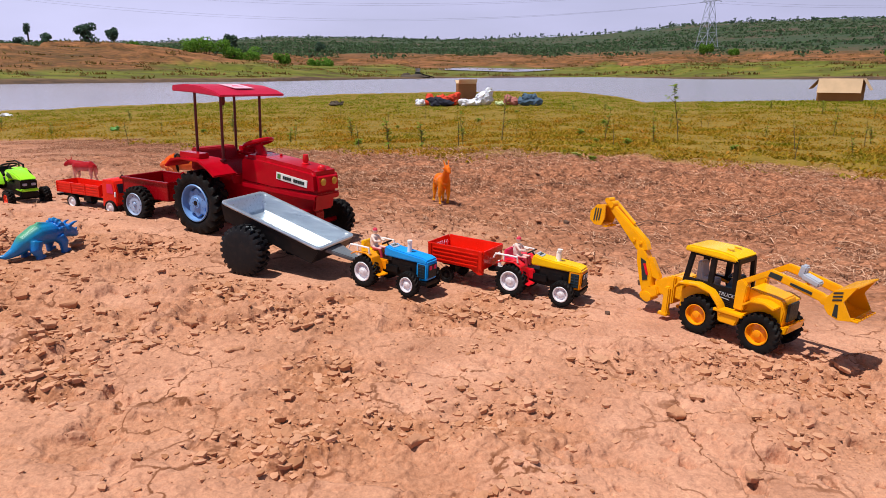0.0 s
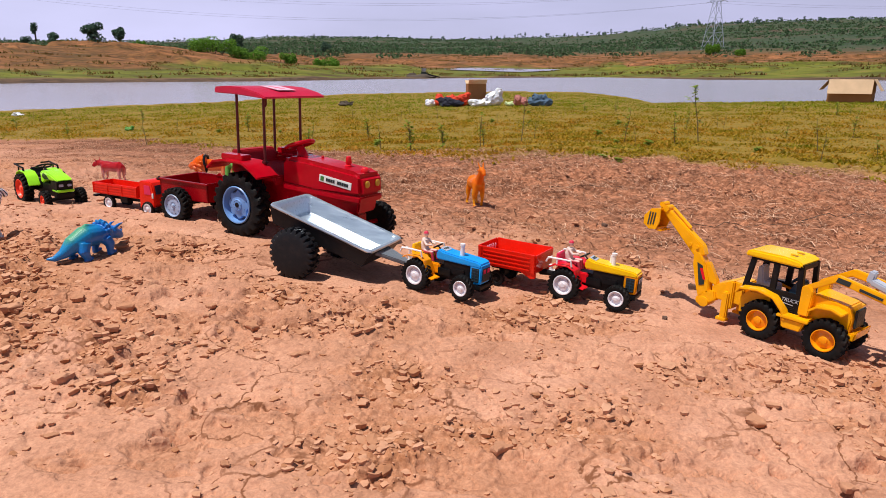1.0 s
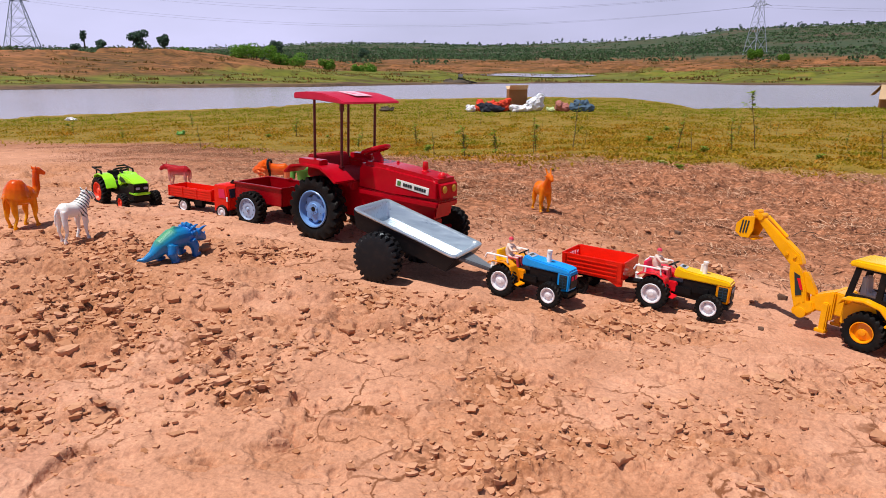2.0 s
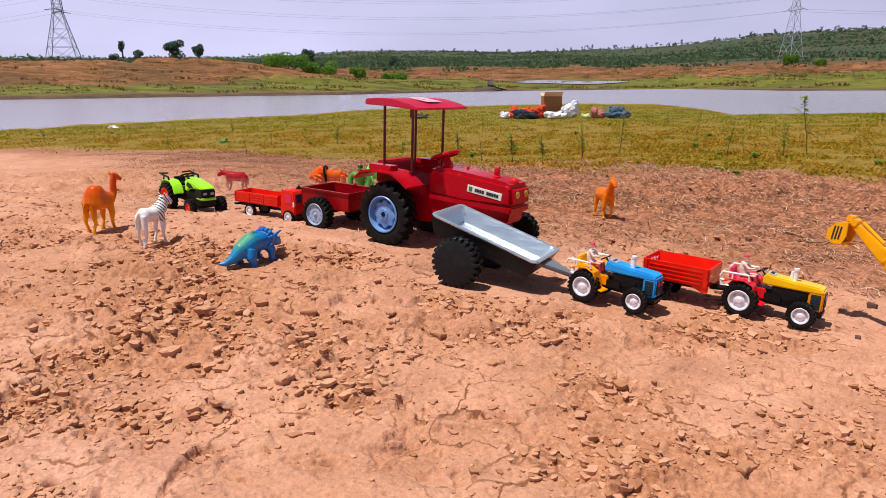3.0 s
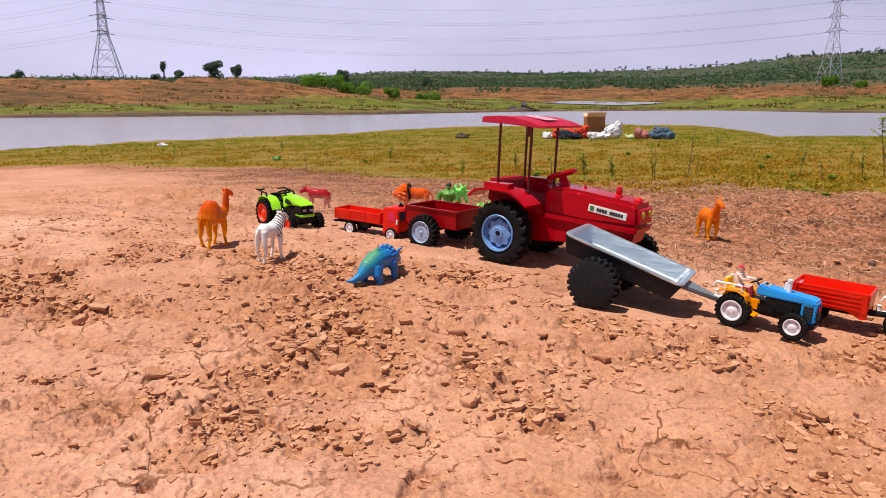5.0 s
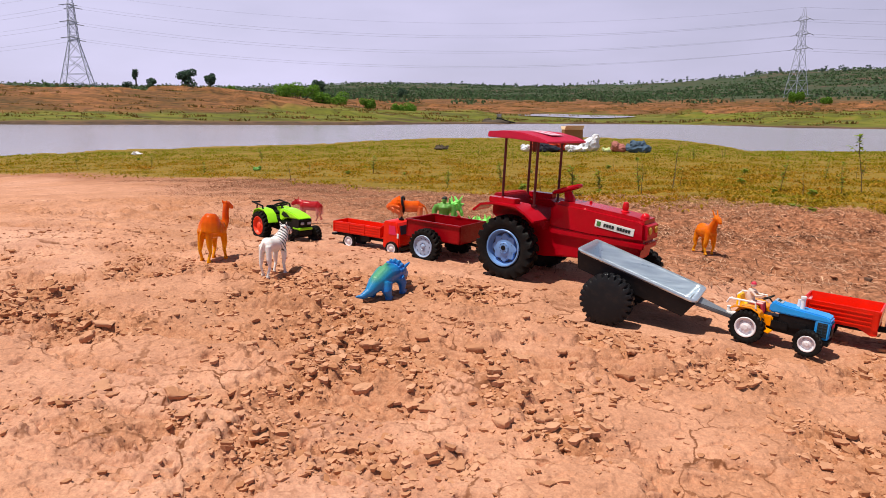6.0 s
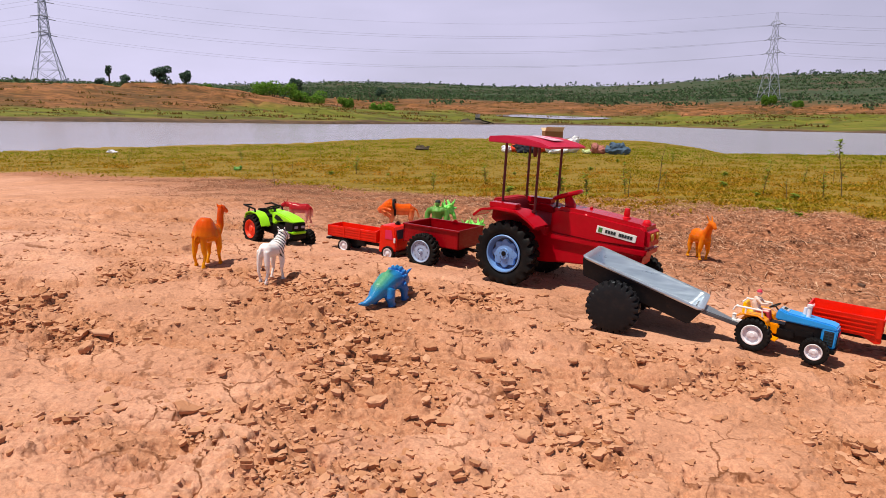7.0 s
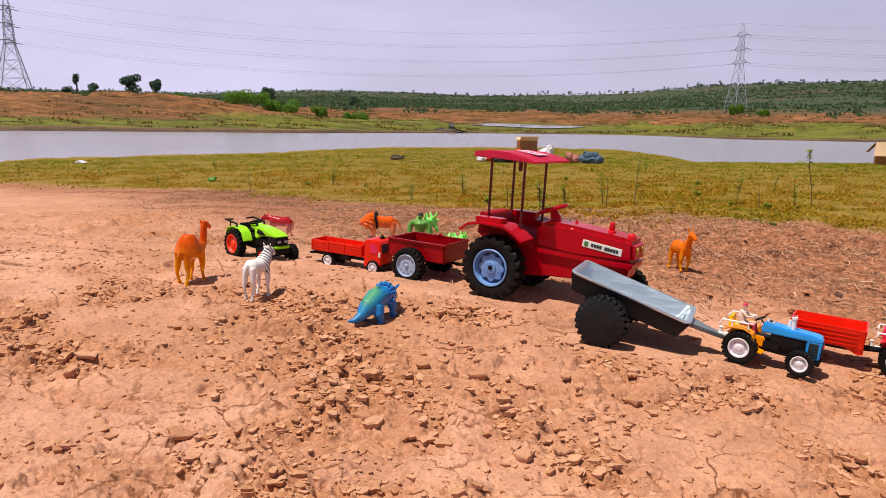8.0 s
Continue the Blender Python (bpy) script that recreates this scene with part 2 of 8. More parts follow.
def toy(name, colour, rough=0.35, dust=0.25, grain=60, metal=0.0, bumpy=0.15, sss=0.0, clear=0.0):
    """Moulded or painted toy surface: slight mottling, scuffs and a film of red dust."""
    m, nt, b = shader(name)
    big, fine = noise_node(nt, grain * 0.4, 5), noise_node(nt, grain * 6, 4)
    col = ramp(nt, big, [(0.3, scaled(colour, 0.86)), (0.7, scaled(colour, 1.08))])
    film = ramp(nt, noise_node(nt, grain, 8, 0.7), [(0.5, (0, 0, 0)), (0.8, (dust * 0.5,) * 3)])
    nt.links.new(mix(nt, film, col, DUST), b.inputs["Base Color"])
    nt.links.new(ramp(nt, fine, [(0.3, (rough * 0.8,) * 3), (0.75, (min(1, rough * 1.5),) * 3)]), b.inputs["Roughness"])
    b.inputs["Metallic"].default_value = metal
    b.inputs["Specular IOR Level"].default_value = 0.35
    if sss:
        b.inputs["Subsurface Weight"].default_value = sss
        b.inputs["Subsurface Radius"].default_value = (0.012, 0.006, 0.003)
        b.inputs["Subsurface Scale"].default_value = 1.0
    if clear:
        b.inputs["Transmission Weight"].default_value = clear
        b.inputs["IOR"].default_value = 1.3
    bump(nt, b, fine, bumpy, 0.0006)
    return m


M_RED = toy("red_paint", (0.45, 0.002, 0.012), 0.17, 0.04)
M_CRIMSON = toy("crimson_roof_plastic", (0.52, 0.006, 0.045), 0.4, 0.2)
M_DKRED = toy("dark_red_rod", (0.09, 0.006, 0.010), 0.4, 0.15)
M_MAROON = toy("maroon_paint", (0.30, 0.002, 0.007), 0.22, 0.06)
M_SCARLET = toy("scarlet_plastic", (0.80, 0.018, 0.006), 0.2, 0.1)
M_RUBBER = toy("black_rubber", (0.007, 0.007, 0.0075), 0.55, 0.10, 50)
M_BLACK = toy("black_plastic", (0.008, 0.008, 0.0095), 0.35, 0.1)
M_CHAR = toy("charcoal_plastic", (0.014, 0.015, 0.018), 0.34, 0.10)
for m_ in (M_RUBBER, M_BLACK, M_CHAR):
    m_.node_tree.nodes["Principled BSDF"].inputs["Specular IOR Level"].default_value = 0.14
M_SEAT = toy("matt_red_paint", (0.34, 0.002, 0.010), 0.55, 0.06)
for m_ in (M_RED, M_MAROON, M_SEAT):
    m_.node_tree.nodes["Principled BSDF"].inputs["Specular IOR Level"].default_value = 0.2
M_RIMBLUE = toy("pale_blue_rim", (0.15, 0.31, 0.64), 0.35, 0.1)
M_RIMPALE = toy("bluish_white_rim", (0.33, 0.43, 0.62), 0.35, 0.1)
M_SLATE = toy("slate_grey_plastic", (0.15, 0.17, 0.20), 0.3, 0.1)
M_RIMDARK = toy("slate_blue_rim_slot", (0.05, 0.065, 0.10), 0.5, 0.1)
M_WHITE = toy("white_plastic", (0.80, 0.78, 0.80), 0.35, 0.12)
M_PINKWHITE = toy("white_rim", (0.74, 0.72, 0.78), 0.35, 0.08)
M_BLUE = toy("bright_blue_plastic", (0.012, 0.33, 0.86), 0.2, 0.08)
M_AMBER = toy("amber_plastic", (0.85, 0.30, 0.004), 0.2, 0.1)
M_YELLOW = toy("yellow_plastic", (0.88, 0.40, 0.002), 0.2, 0.08)
M_SUNYEL = toy("lemon_yellow_plastic", (0.92, 0.55, 0.003), 0.2, 0.05)
M_TOYRED = toy("red_toy_plastic", (0.70, 0.01, 0.02), 0.2, 0.1)
M_PINK = toy("magenta_red_plastic", (0.72, 0.02, 0.10), 0.4, 0.05)
M_SKIN = toy("pale_pink_plastic", (0.70, 0.52, 0.46), 0.5, 0.1)
M_LIME = toy("lime_green_plastic", (0.36, 0.85, 0.03), 0.2, 0.06)
M_ORRED = toy("orange_red_rim", (0.85, 0.06, 0.02), 0.4, 0.1)
M_GREYP = toy("light_grey_plastic", (0.42, 0.46, 0.55), 0.45, 0.1)
M_DKBLUE = toy("dark_teal_plastic", (0.02, 0.05, 0.085), 0.35, 0.1)
M_GOLD = toy("amber_lamp_lens", (0.55, 0.30, 0.03), 0.3, 0.05)
M_DECAL = toy("white_sticker", (0.78, 0.80, 0.78), 0.45, 0.1)
M_INK = toy("dark_print", (0.02, 0.03, 0.03), 0.5, 0.05)
M_LEAFDOT = toy("green_print", (0.05, 0.20, 0.04), 0.5, 0.05)
M_PINKLABEL = toy("pale_pink_sticker", (0.80, 0.45, 0.58), 0.5, 0.1)
M_STEEL = toy("dull_steel", (0.45, 0.45, 0.47), 0.4, 0.15, metal=0.8)


def tin():
    """Bare galvanised sheet, brushed lengthwise, bluish."""
    m, nt, b = shader("galvanised_sheet")
    streak = noise_node(nt, 30, 5, stretch=(0.6, 6, 6))
    spang = noise_node(nt, 90, 4)
    nt.links.new(mix(nt, spang, ramp(nt, streak, [(0.3, (0.46, 0.56, 0.66)), (0.7, (0.70, 0.80, 0.90))]), (0.60, 0.70, 0.80)), b.inputs["Base Color"])
    b.inputs["Metallic"].default_value = 0.75
    nt.links.new(ramp(nt, streak, [(0.3, (0.26,) * 3), (0.75, (0.46,) * 3)]), b.inputs["Roughness"])
    bump(nt, b, streak, 0.12, 0.0006)
    return m


M_TIN = tin()


def two_tone(name, low, high, z0, z1, rough=0.35, sss=0.3, clear=0.0, dust=0.1):
    """Moulded plastic that grades from one colour at the feet to another above."""
    m, nt, b = shader(name)
    co, sep, mr = nt.nodes.new("ShaderNodeTexCoord"), nt.nodes.new("ShaderNodeSeparateXYZ"), nt.nodes.new("ShaderNodeMapRange")
    mr.inputs["From Min"].default_value, mr.inputs["From Max"].default_value = z0, z1
    nt.links.new(co.outputs["Object"], sep.inputs["Vector"])
    nt.links.new(sep.outputs["Z"], mr.inputs["Value"])
    col = mix(nt, mr.outputs["Result"], low, high)
    col = mix(nt, ramp(nt, noise_node(nt, 45, 5), [(0.4, (0, 0, 0)), (0.75, (0.5, 0.5, 0.5))]), col, scaled(high, 0.6))
    nt.links.new(col, b.inputs["Base Color"])
    b.inputs["Roughness"].default_value = rough
    if sss:
        b.inputs["Subsurface Weight"].default_value, b.inputs["Subsurface Scale"].default_value = sss, 1.0
        b.inputs["Subsurface Radius"].default_value = (0.015, 0.008, 0.004)
    b.inputs["Transmission Weight"].default_value, b.inputs["IOR"].default_value = clear, 1.25
    bump(nt, b, noise_node(nt, 260, 4), 0.2, 0.0008)
    return m


M_CAMEL = two_tone("orange_camel_plastic", (0.95, 0.42, 0.012), (0.72, 0.10, 0.008), 0.03, 0.10, 0.2, 0.35, 0.15)
M_GOAT = two_tone("clear_orange_plastic", (0.95, 0.40, 0.02), (0.90, 0.20, 0.012), 0.02, 0.08, 0.25, 0.4, 0.25)
M_LION = two_tone("clear_orange_red_plastic", (0.95, 0.50, 0.30), (0.95, 0.15, 0.012), 0.02, 0.07, 0.2, 0.4, 0.3)
M_COW = two_tone("clear_crimson_plastic", (0.85, 0.50, 0.46), (0.62, 0.03, 0.045), 0.035, 0.06, 0.2, 0.2, 0.5)
M_HULK = toy("mid_green_plastic", (0.10, 0.30, 0.05), 0.45, 0.1)
M_MINT = toy("mint_green_plastic", (0.22, 0.80, 0.16), 0.35, 0.05, sss=0.3)


def dino_skin():
    m, nt, b = shader("blue_dinosaur_paint")
    co, sep, mr = nt.nodes.new("ShaderNodeTexCoord"), nt.nodes.new("ShaderNodeSeparateXYZ"), nt.nodes.new("ShaderNodeMapRange")
    ma = nt.nodes.new("ShaderNodeMath")
    ma.operation, ma.inputs[1].default_value = "MULTIPLY_ADD", -0.55
    nt.links.new(co.outputs["Object"], sep.inputs["Vector"])
    nt.links.new(sep.outputs["X"], ma.inputs[0])
    nt.links.new(sep.outputs["Z"], ma.inputs[2])
    mr.inputs["From Min"].default_value, mr.inputs["From Max"].default_value = 0.050, 0.096
    nt.links.new(ma.outputs["Value"], mr.inputs["Value"])
    col = ramp(nt, mr.outputs["Result"], [(0.0, (0.004, 0.19, 0.60)), (0.5, (0.004, 0.30, 0.56)), (0.76, (0.10, 0.42, 0.12)), (1.0, (0.40, 0.55, 0.04))])
    scales = nt.nodes.new("ShaderNodeTexVoronoi")
    scales.inputs["Scale"].default_value = 420
    nt.links.new(co.outputs["Object"], scales.inputs["Vector"])
    nt.links.new(mix(nt, 0.35, col, ramp(nt, scales.outputs["Distance"], [(0.0, (0.5, 0.5, 0.5)), (0.6, (0.02, 0.05, 0.1))]), "OVERLAY"), b.inputs["Base Color"])
    b.inputs["Roughness"].default_value = 0.38
    bump(nt, b, scales.outputs["Distance"], 0.35, 0.001)
    return m


M_DINO = dino_skin()


def zebra_skin():
    """White plastic with dark bands round neck and shoulders only."""
    m, nt, b = shader("white_striped_plastic")
    co, sep = nt.nodes.new("ShaderNodeTexCoord"), nt.nodes.new("ShaderNodeSeparateXYZ")
    wv = nt.nodes.new("ShaderNodeTexWave")
    wv.bands_direction = "X"
    mp = nt.nodes.new("ShaderNodeMapping")
    mp.inputs["Rotation"].default_value = (0, radians(38), 0)
    wv.inputs["Scale"].default_value, wv.inputs["Distortion"].default_value, wv.inputs["Detail Scale"].default_value = 44, 1.6, 30
    nt.links.new(co.outputs["Object"], mp.inputs["Vector"])
    nt.links.new(mp.outputs["Vector"], wv.inputs["Vector"])
    nt.links.new(co.outputs["Object"], sep.inputs["Vector"])
    where = nt.nodes.new("ShaderNodeMapRange")
    where.inputs["From Min"].default_value, where.inputs["From Max"].default_value = 0.006, 0.016
    nt.links.new(sep.outputs["X"], where.inputs["Value"])
    high = nt.nodes.new("ShaderNodeMapRange")
    high.inputs["From Min"].default_value, high.inputs["From Max"].default_value = 0.052, 0.060
    nt.links.new(sep.outputs["Z"], high.inputs["Value"])
    mu = nt.nodes.new("ShaderNodeMath")
    mu.operation = "MULTIPLY"
    nt.links.new(where.outputs["Result"], mu.inputs[0])
    nt.links.new(high.outputs["Result"], mu.inputs[1])
    band = ramp(nt, wv.outputs["Fac"], [(0.66, (0, 0, 0)), (0.74, (1, 1, 1))])
    fac = mix(nt, mu.outputs["Value"], (0.0, 0.0, 0.0), band)
    white = ramp(nt, noise_node(nt, 40, 5), [(0.3, (0.74, 0.72, 0.73)), (0.7, (0.84, 0.82, 0.83))])
    nt.links.new(mix(nt, fac, white, (0.03, 0.03, 0.045)), b.inputs["Base Color"])
    b.inputs["Roughness"].default_value = 0.4
    b.inputs["Subsurface Weight"].default_value, b.inputs["Subsurface Radius"].default_value, b.inputs["Subsurface Scale"].default_value = 0.2, (0.01, 0.006, 0.005), 1.0
    return m


M_ZEBRA = zebra_skin()


def attr(nt, name):
    a = nt.nodes.new("ShaderNodeAttribute")
    a.attribute_name = name
    return a.outputs["Fac"]


def ground_material():
    m, nt, b = shader("dry_red_mud_and_grassland")
    big, mid, fine = noise_node(nt, 1.1, 6, 0.6, "Object"), noise_node(nt, 9, 6, 0.6, "Object"), noise_node(nt, 120, 6, 0.65, "Object")
    grit = noise_node(nt, 330, 4, 0.6, "Object")
    mud = ramp(nt, big, [(0.32, (0.45, 0.222, 0.133)), (0.5, (0.545, 0.29, 0.196)), (0.7, (0.60, 0.352, 0.268))])
    mud = mix(nt, 0.5, mud, ramp(nt, mid, [(0.3, (0.30, 0.26, 0.23)), (0.7, (0.66, 0.64, 0.62))]), "OVERLAY")
    mud = mix(nt, 0.4, mud, ramp(nt, fine, [(0.3, (0.28, 0.25, 0.23)), (0.75, (0.68, 0.67, 0.65))]), "OVERLAY")
    loose = ramp(nt, fine, [(0.3, (0.31, 0.122, 0.054)), (0.5, (0.43, 0.19, 0.098)), (0.72, (0.54, 0.27, 0.16))])
    mud = mix(nt, attr(nt, "clods"), mud, loose)
    mud = mix(nt, 0.28, mud, ramp(nt, grit, [(0.32, (0.22, 0.20, 0.18)), (0.7, (0.74, 0.73, 0.71))]), "OVERLAY")
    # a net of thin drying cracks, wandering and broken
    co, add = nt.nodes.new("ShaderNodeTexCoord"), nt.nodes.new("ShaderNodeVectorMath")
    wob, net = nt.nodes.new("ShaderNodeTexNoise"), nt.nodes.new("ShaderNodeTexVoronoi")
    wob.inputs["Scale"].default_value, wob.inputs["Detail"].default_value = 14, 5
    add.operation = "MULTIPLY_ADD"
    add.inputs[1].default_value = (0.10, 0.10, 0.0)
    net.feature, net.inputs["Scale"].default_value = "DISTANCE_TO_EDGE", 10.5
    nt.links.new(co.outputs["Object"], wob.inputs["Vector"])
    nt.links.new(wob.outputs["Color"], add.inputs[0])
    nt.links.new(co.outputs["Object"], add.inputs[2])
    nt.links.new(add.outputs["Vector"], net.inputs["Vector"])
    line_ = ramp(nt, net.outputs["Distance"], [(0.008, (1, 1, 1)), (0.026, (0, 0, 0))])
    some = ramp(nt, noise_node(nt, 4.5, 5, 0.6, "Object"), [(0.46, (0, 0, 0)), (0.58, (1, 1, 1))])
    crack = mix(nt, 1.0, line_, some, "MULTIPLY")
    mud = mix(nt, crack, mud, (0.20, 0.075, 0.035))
    straw = ramp(nt, noise_node(nt, 60, 6, 0.7, "Object", (1, 2.5, 1)), [(0.32, (0.10, 0.036, 0.018)), (0.5, (0.33, 0.134, 0.071)), (0.68, (0.55, 0.27, 0.165))])
    straw = mix(nt, 0.6, straw, ramp(nt, noise_node(nt, 22, 6, 0.7, "Object", (1, 1.6, 1)), [(0.36, (0.10, 0.09, 0.08)), (0.62, (0.68, 0.66, 0.64))]), "OVERLAY")
    col = mix(nt, attr(nt, "straw"), mud, straw)
    sod = ramp(nt, noise_node(nt, 7, 8, 0.7, "Object"), [(0.3, (0.13, 0.09, 0.011)), (0.5, (0.22, 0.145, 0.018)), (0.72, (0.32, 0.185, 0.042))])
    col = mix(nt, attr(nt, "grass"), col, sod)
    meadow = ramp(nt, noise_node(nt, 0.3, 8, 0.75, "Object", (0.4, 1.2, 1)), [(0.36, (0.07, 0.042, 0.016)), (0.45, (0.085, 0.09, 0.012)), (0.56, (0.135, 0.145, 0.016)), (0.68, (0.23, 0.14, 0.045))])
    col = mix(nt, attr(nt, "meadow"), col, meadow)
    dry = ramp(nt, noise_node(nt, 0.20, 9, 0.75, "Object", (0.4, 1.0, 1)), [(0.34, (0.06, 0.045, 0.014)), (0.45, (0.14, 0.068, 0.024)), (0.55, (0.23, 0.10, 0.042)), (0.66, (0.31, 0.14, 0.075))])
    dry = mix(nt, 0.7, dry, ramp(nt, noise_node(nt, 1.1, 8, 0.75, "Object", (0.5, 1.6, 1)), [(0.38, (0.06, 0.07, 0.05)), (0.60, (0.76, 0.70, 0.62))]), "OVERLAY")
    col = mix(nt, attr(nt, "dry"), col, dry)
    scrub = ramp(nt, noise_node(nt, 0.035, 9, 0.75, "Object", (0.6, 1.0, 1)), [(0.42, (0.032, 0.058, 0.028)), (0.54, (0.054, 0.064, 0.034)), (0.64, (0.12, 0.065, 0.052))])
    col = mix(nt, attr(nt, "scrub"), col, scrub)
    col = mix(nt, attr(nt, "wet"), col, ramp(nt, noise_node(nt, 0.8, 6, 0.7), [(0.35, (0.04, 0.026, 0.017)), (0.65, (0.12, 0.07, 0.04))]))
    nt.links.new(col, b.inputs["Base Color"])
    b.inputs["Roughness"].default_value = 0.9
    b.inputs["Specular IOR Level"].default_value = 0.25
    bp = bump(nt, b, noise_node(nt, 60, 5, 0.6, "Object", (1, 1.3, 1)), 0.55, 0.006)
    chips = nt.nodes.new("ShaderNodeTexVoronoi")
    chips.inputs["Scale"].default_value = 120
    nt.links.new(co.outputs["Object"], chips.inputs["Vector"])
    bp = bump(nt, b, chips.outputs["Distance"], 0.45, 0.0035, bp)
    bump(nt, b, grit, 0.4, 0.0025, bp)
    return m


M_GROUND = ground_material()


def varied(name, colours, rough=0.8, trans=0.0, per_object=False):
    """A material whose colour differs from island to island."""
    m, nt, b = shader(name)
    if per_object:
        r = nt.nodes.new("ShaderNodeObjectInfo").outputs["Random"]
    else:
        r = nt.nodes.new("ShaderNodeNewGeometry").outputs["Random Per Island"]
    stops = [(i / (len(colours) - 1), c) for i, c in enumerate(colours)]
    nt.links.new(mix(nt, 0.35, ramp(nt, r, stops), ramp(nt, noise_node(nt, 5 if per_object else 80, 4), [(0.3, (0.38,) * 3), (0.7, (0.62,) * 3)]), "OVERLAY"), b.inputs["Base Color"])
    b.inputs["Roughness"].default_value = rough
    b.inputs["Specular IOR Level"].default_value = 0.2
    if trans:
        col = b.inputs["Base Color"].links[0].from_socket
        tl, ms = nt.nodes.new("ShaderNodeBsdfTranslucent"), nt.nodes.new("ShaderNodeMixShader")
        ms.inputs["Fac"].default_value = trans
        nt.links.new(col, tl.inputs["Color"])
        nt.links.new(b.outputs["BSDF"], ms.inputs[1])
        nt.links.new(tl.outputs["BSDF"], ms.inputs[2])
        nt.links.new(ms.outputs["Shader"], nt.nodes["Material Output"].inputs["Surface"])
    else:
        bump(nt, b, noise_node(nt, 7 if per_object else 240, 5, 0.65), 0.45, 0.0025 if per_object else 0.0012)
    return m


M_GRASS = varied("short_grass", [(0.13, 0.105, 0.006), (0.30, 0.20, 0.009), (0.41, 0.25, 0.014), (0.52, 0.31, 0.045), (0.23, 0.18, 0.008), (0.39, 0.215, 0.02)], trans=0.4)
def patchy_grass():
    """Blades that turn from green to straw yellow in drifts."""
    nt = M_GRASS.node_tree
    b = nt.nodes["Principled BSDF"]
    was = b.inputs["Base Color"].links[0].from_socket
    drift = ramp(nt, noise_node(nt, 2.0, 7, 0.7), [(0.32, (0.55, 0.86, 0.5)), (0.48, (0.95, 0.97, 1)), (0.64, (1.0, 0.70, 0.70))])
    co, sep, mr = nt.nodes.new("ShaderNodeTexCoord"), nt.nodes.new("ShaderNodeSeparateXYZ"), nt.nodes.new("ShaderNodeMapRange")
    nt.links.new(co.outputs["Object"], sep.inputs["Vector"])
    nt.links.new(sep.outputs["Y"], mr.inputs["Value"])
    mr.inputs["From Min"].default_value, mr.inputs["From Max"].default_value = 7.5, 13.0
    out_ = mix(nt, 1.0, was, drift, "MULTIPLY")
    out_ = mix(nt, mr.outputs["Result"], out_, mix(nt, 1.0, out_, (0.62, 1.05, 0.65), "MULTIPLY"))    # greener by the water
    nt.links.new(out_, b.inputs["Base Color"])
    for n_ in nt.nodes:
        if n_.type == "BSDF_TRANSLUCENT":
            nt.links.new(out_, n_.inputs["Color"])


patchy_grass()
M_STRAW = varied("dry_straw", [(0.09, 0.032, 0.016), (0.26, 0.105, 0.055), (0.42, 0.20, 0.12), (0.64, 0.40, 0.275), (0.15, 0.055, 0.027)])
M_CLOD = varied("dry_mud_clod", [(0.36, 0.157, 0.078), (0.46, 0.222, 0.125), (0.56, 0.30, 0.19), (0.50, 0.25, 0.145)], 0.95)
M_CLODS = varied("dry_mud_lump", [(0.41, 0.19, 0.105), (0.48, 0.235, 0.137), (0.54, 0.285, 0.178)], 0.95, per_object=True)
M_STONE = varied("dark_stone", [(0.11, 0.062, 0.045), (0.15, 0.09, 0.066)], 0.8, per_object=True)
M_WEED = varied("weed_leaf", [(0.14, 0.24, 0.03), (0.21, 0.31, 0.04), (0.28, 0.34, 0.06)], trans=0.5)
M_STEM = varied("weed_stem", [(0.14, 0.10, 0.05), (0.19, 0.14, 0.07)])
# leaves of the far trees, cooled in colour to stand in for haze
M_LEAF = varied("tree_leaf", [(0.05, 0.10, 0.07), (0.08, 0.14, 0.095), (0.10, 0.17, 0.11)], trans=0.4)
M_BUSHLEAF = varied("bush_leaf", [(0.08, 0.21, 0.02), (0.13, 0.28, 0.03), (0.18, 0.33, 0.05)], trans=0.4)
# hill scrub greens are dulled and cooled, with distance haze put into the colour
M_SCRUB = varied("haze_tinted_scrub_leaf", [(0.05, 0.105, 0.05), (0.08, 0.145, 0.065), (0.10, 0.17, 0.075), (0.14, 0.12, 0.09)], trans=0.4)
M_BARK = varied("bark", [(0.06, 0.045, 0.035), (0.09, 0.07, 0.055)])


def water_material():
    m, nt, b = shader("muddy_lake_water")
    nt.links.new(ramp(nt, noise_node(nt, 0.06, 3), [(0.3, (0.25, 0.24, 0.29)), (0.7, (0.31, 0.295, 0.35))]), b.inputs["Base Color"])
    b.inputs["Roughness"].default_value = 0.18
    b.inputs["IOR"].default_value = 1.33
    bump(nt, b, noise_node(nt, 2.2, 5, 0.6, "Object", (0.4, 1.6, 1)), 0.5, 0.05)
    return m


M_WATER = water_material()
# pylon and cable greys carry a bluish distance haze in the base colour
M_PYLON = toy("haze_tinted_galvanised_lattice", (0.42, 0.45, 0.56), 0.6, 0.0, 0.5)
M_WIRE = toy("haze_tinted_grey_cable", (0.26, 0.27, 0.34), 0.6, 0.0, 0.5)
M_CARD = toy("brown_cardboard", (0.30, 0.14, 0.05), 0.8, 0.0, 8)
M_CARDL = toy("pale_cardboard", (0.62, 0.44, 0.28), 0.8, 0.0, 8)
M_CLOTHR = toy("orange_red_cloth", (0.62, 0.05, 0.02), 0.85, 0.0, 10)
M_CLOTHD = toy("dark_navy_cloth", (0.012, 0.014, 0.03), 0.85, 0.0, 10)
M_CLOTHB = toy("grey_blue_cloth", (0.06, 0.11, 0.18), 0.85, 0.0, 10)
M_CLOTHP = toy("dusty_pink_cloth", (0.40, 0.15, 0.13), 0.85, 0.0, 10)
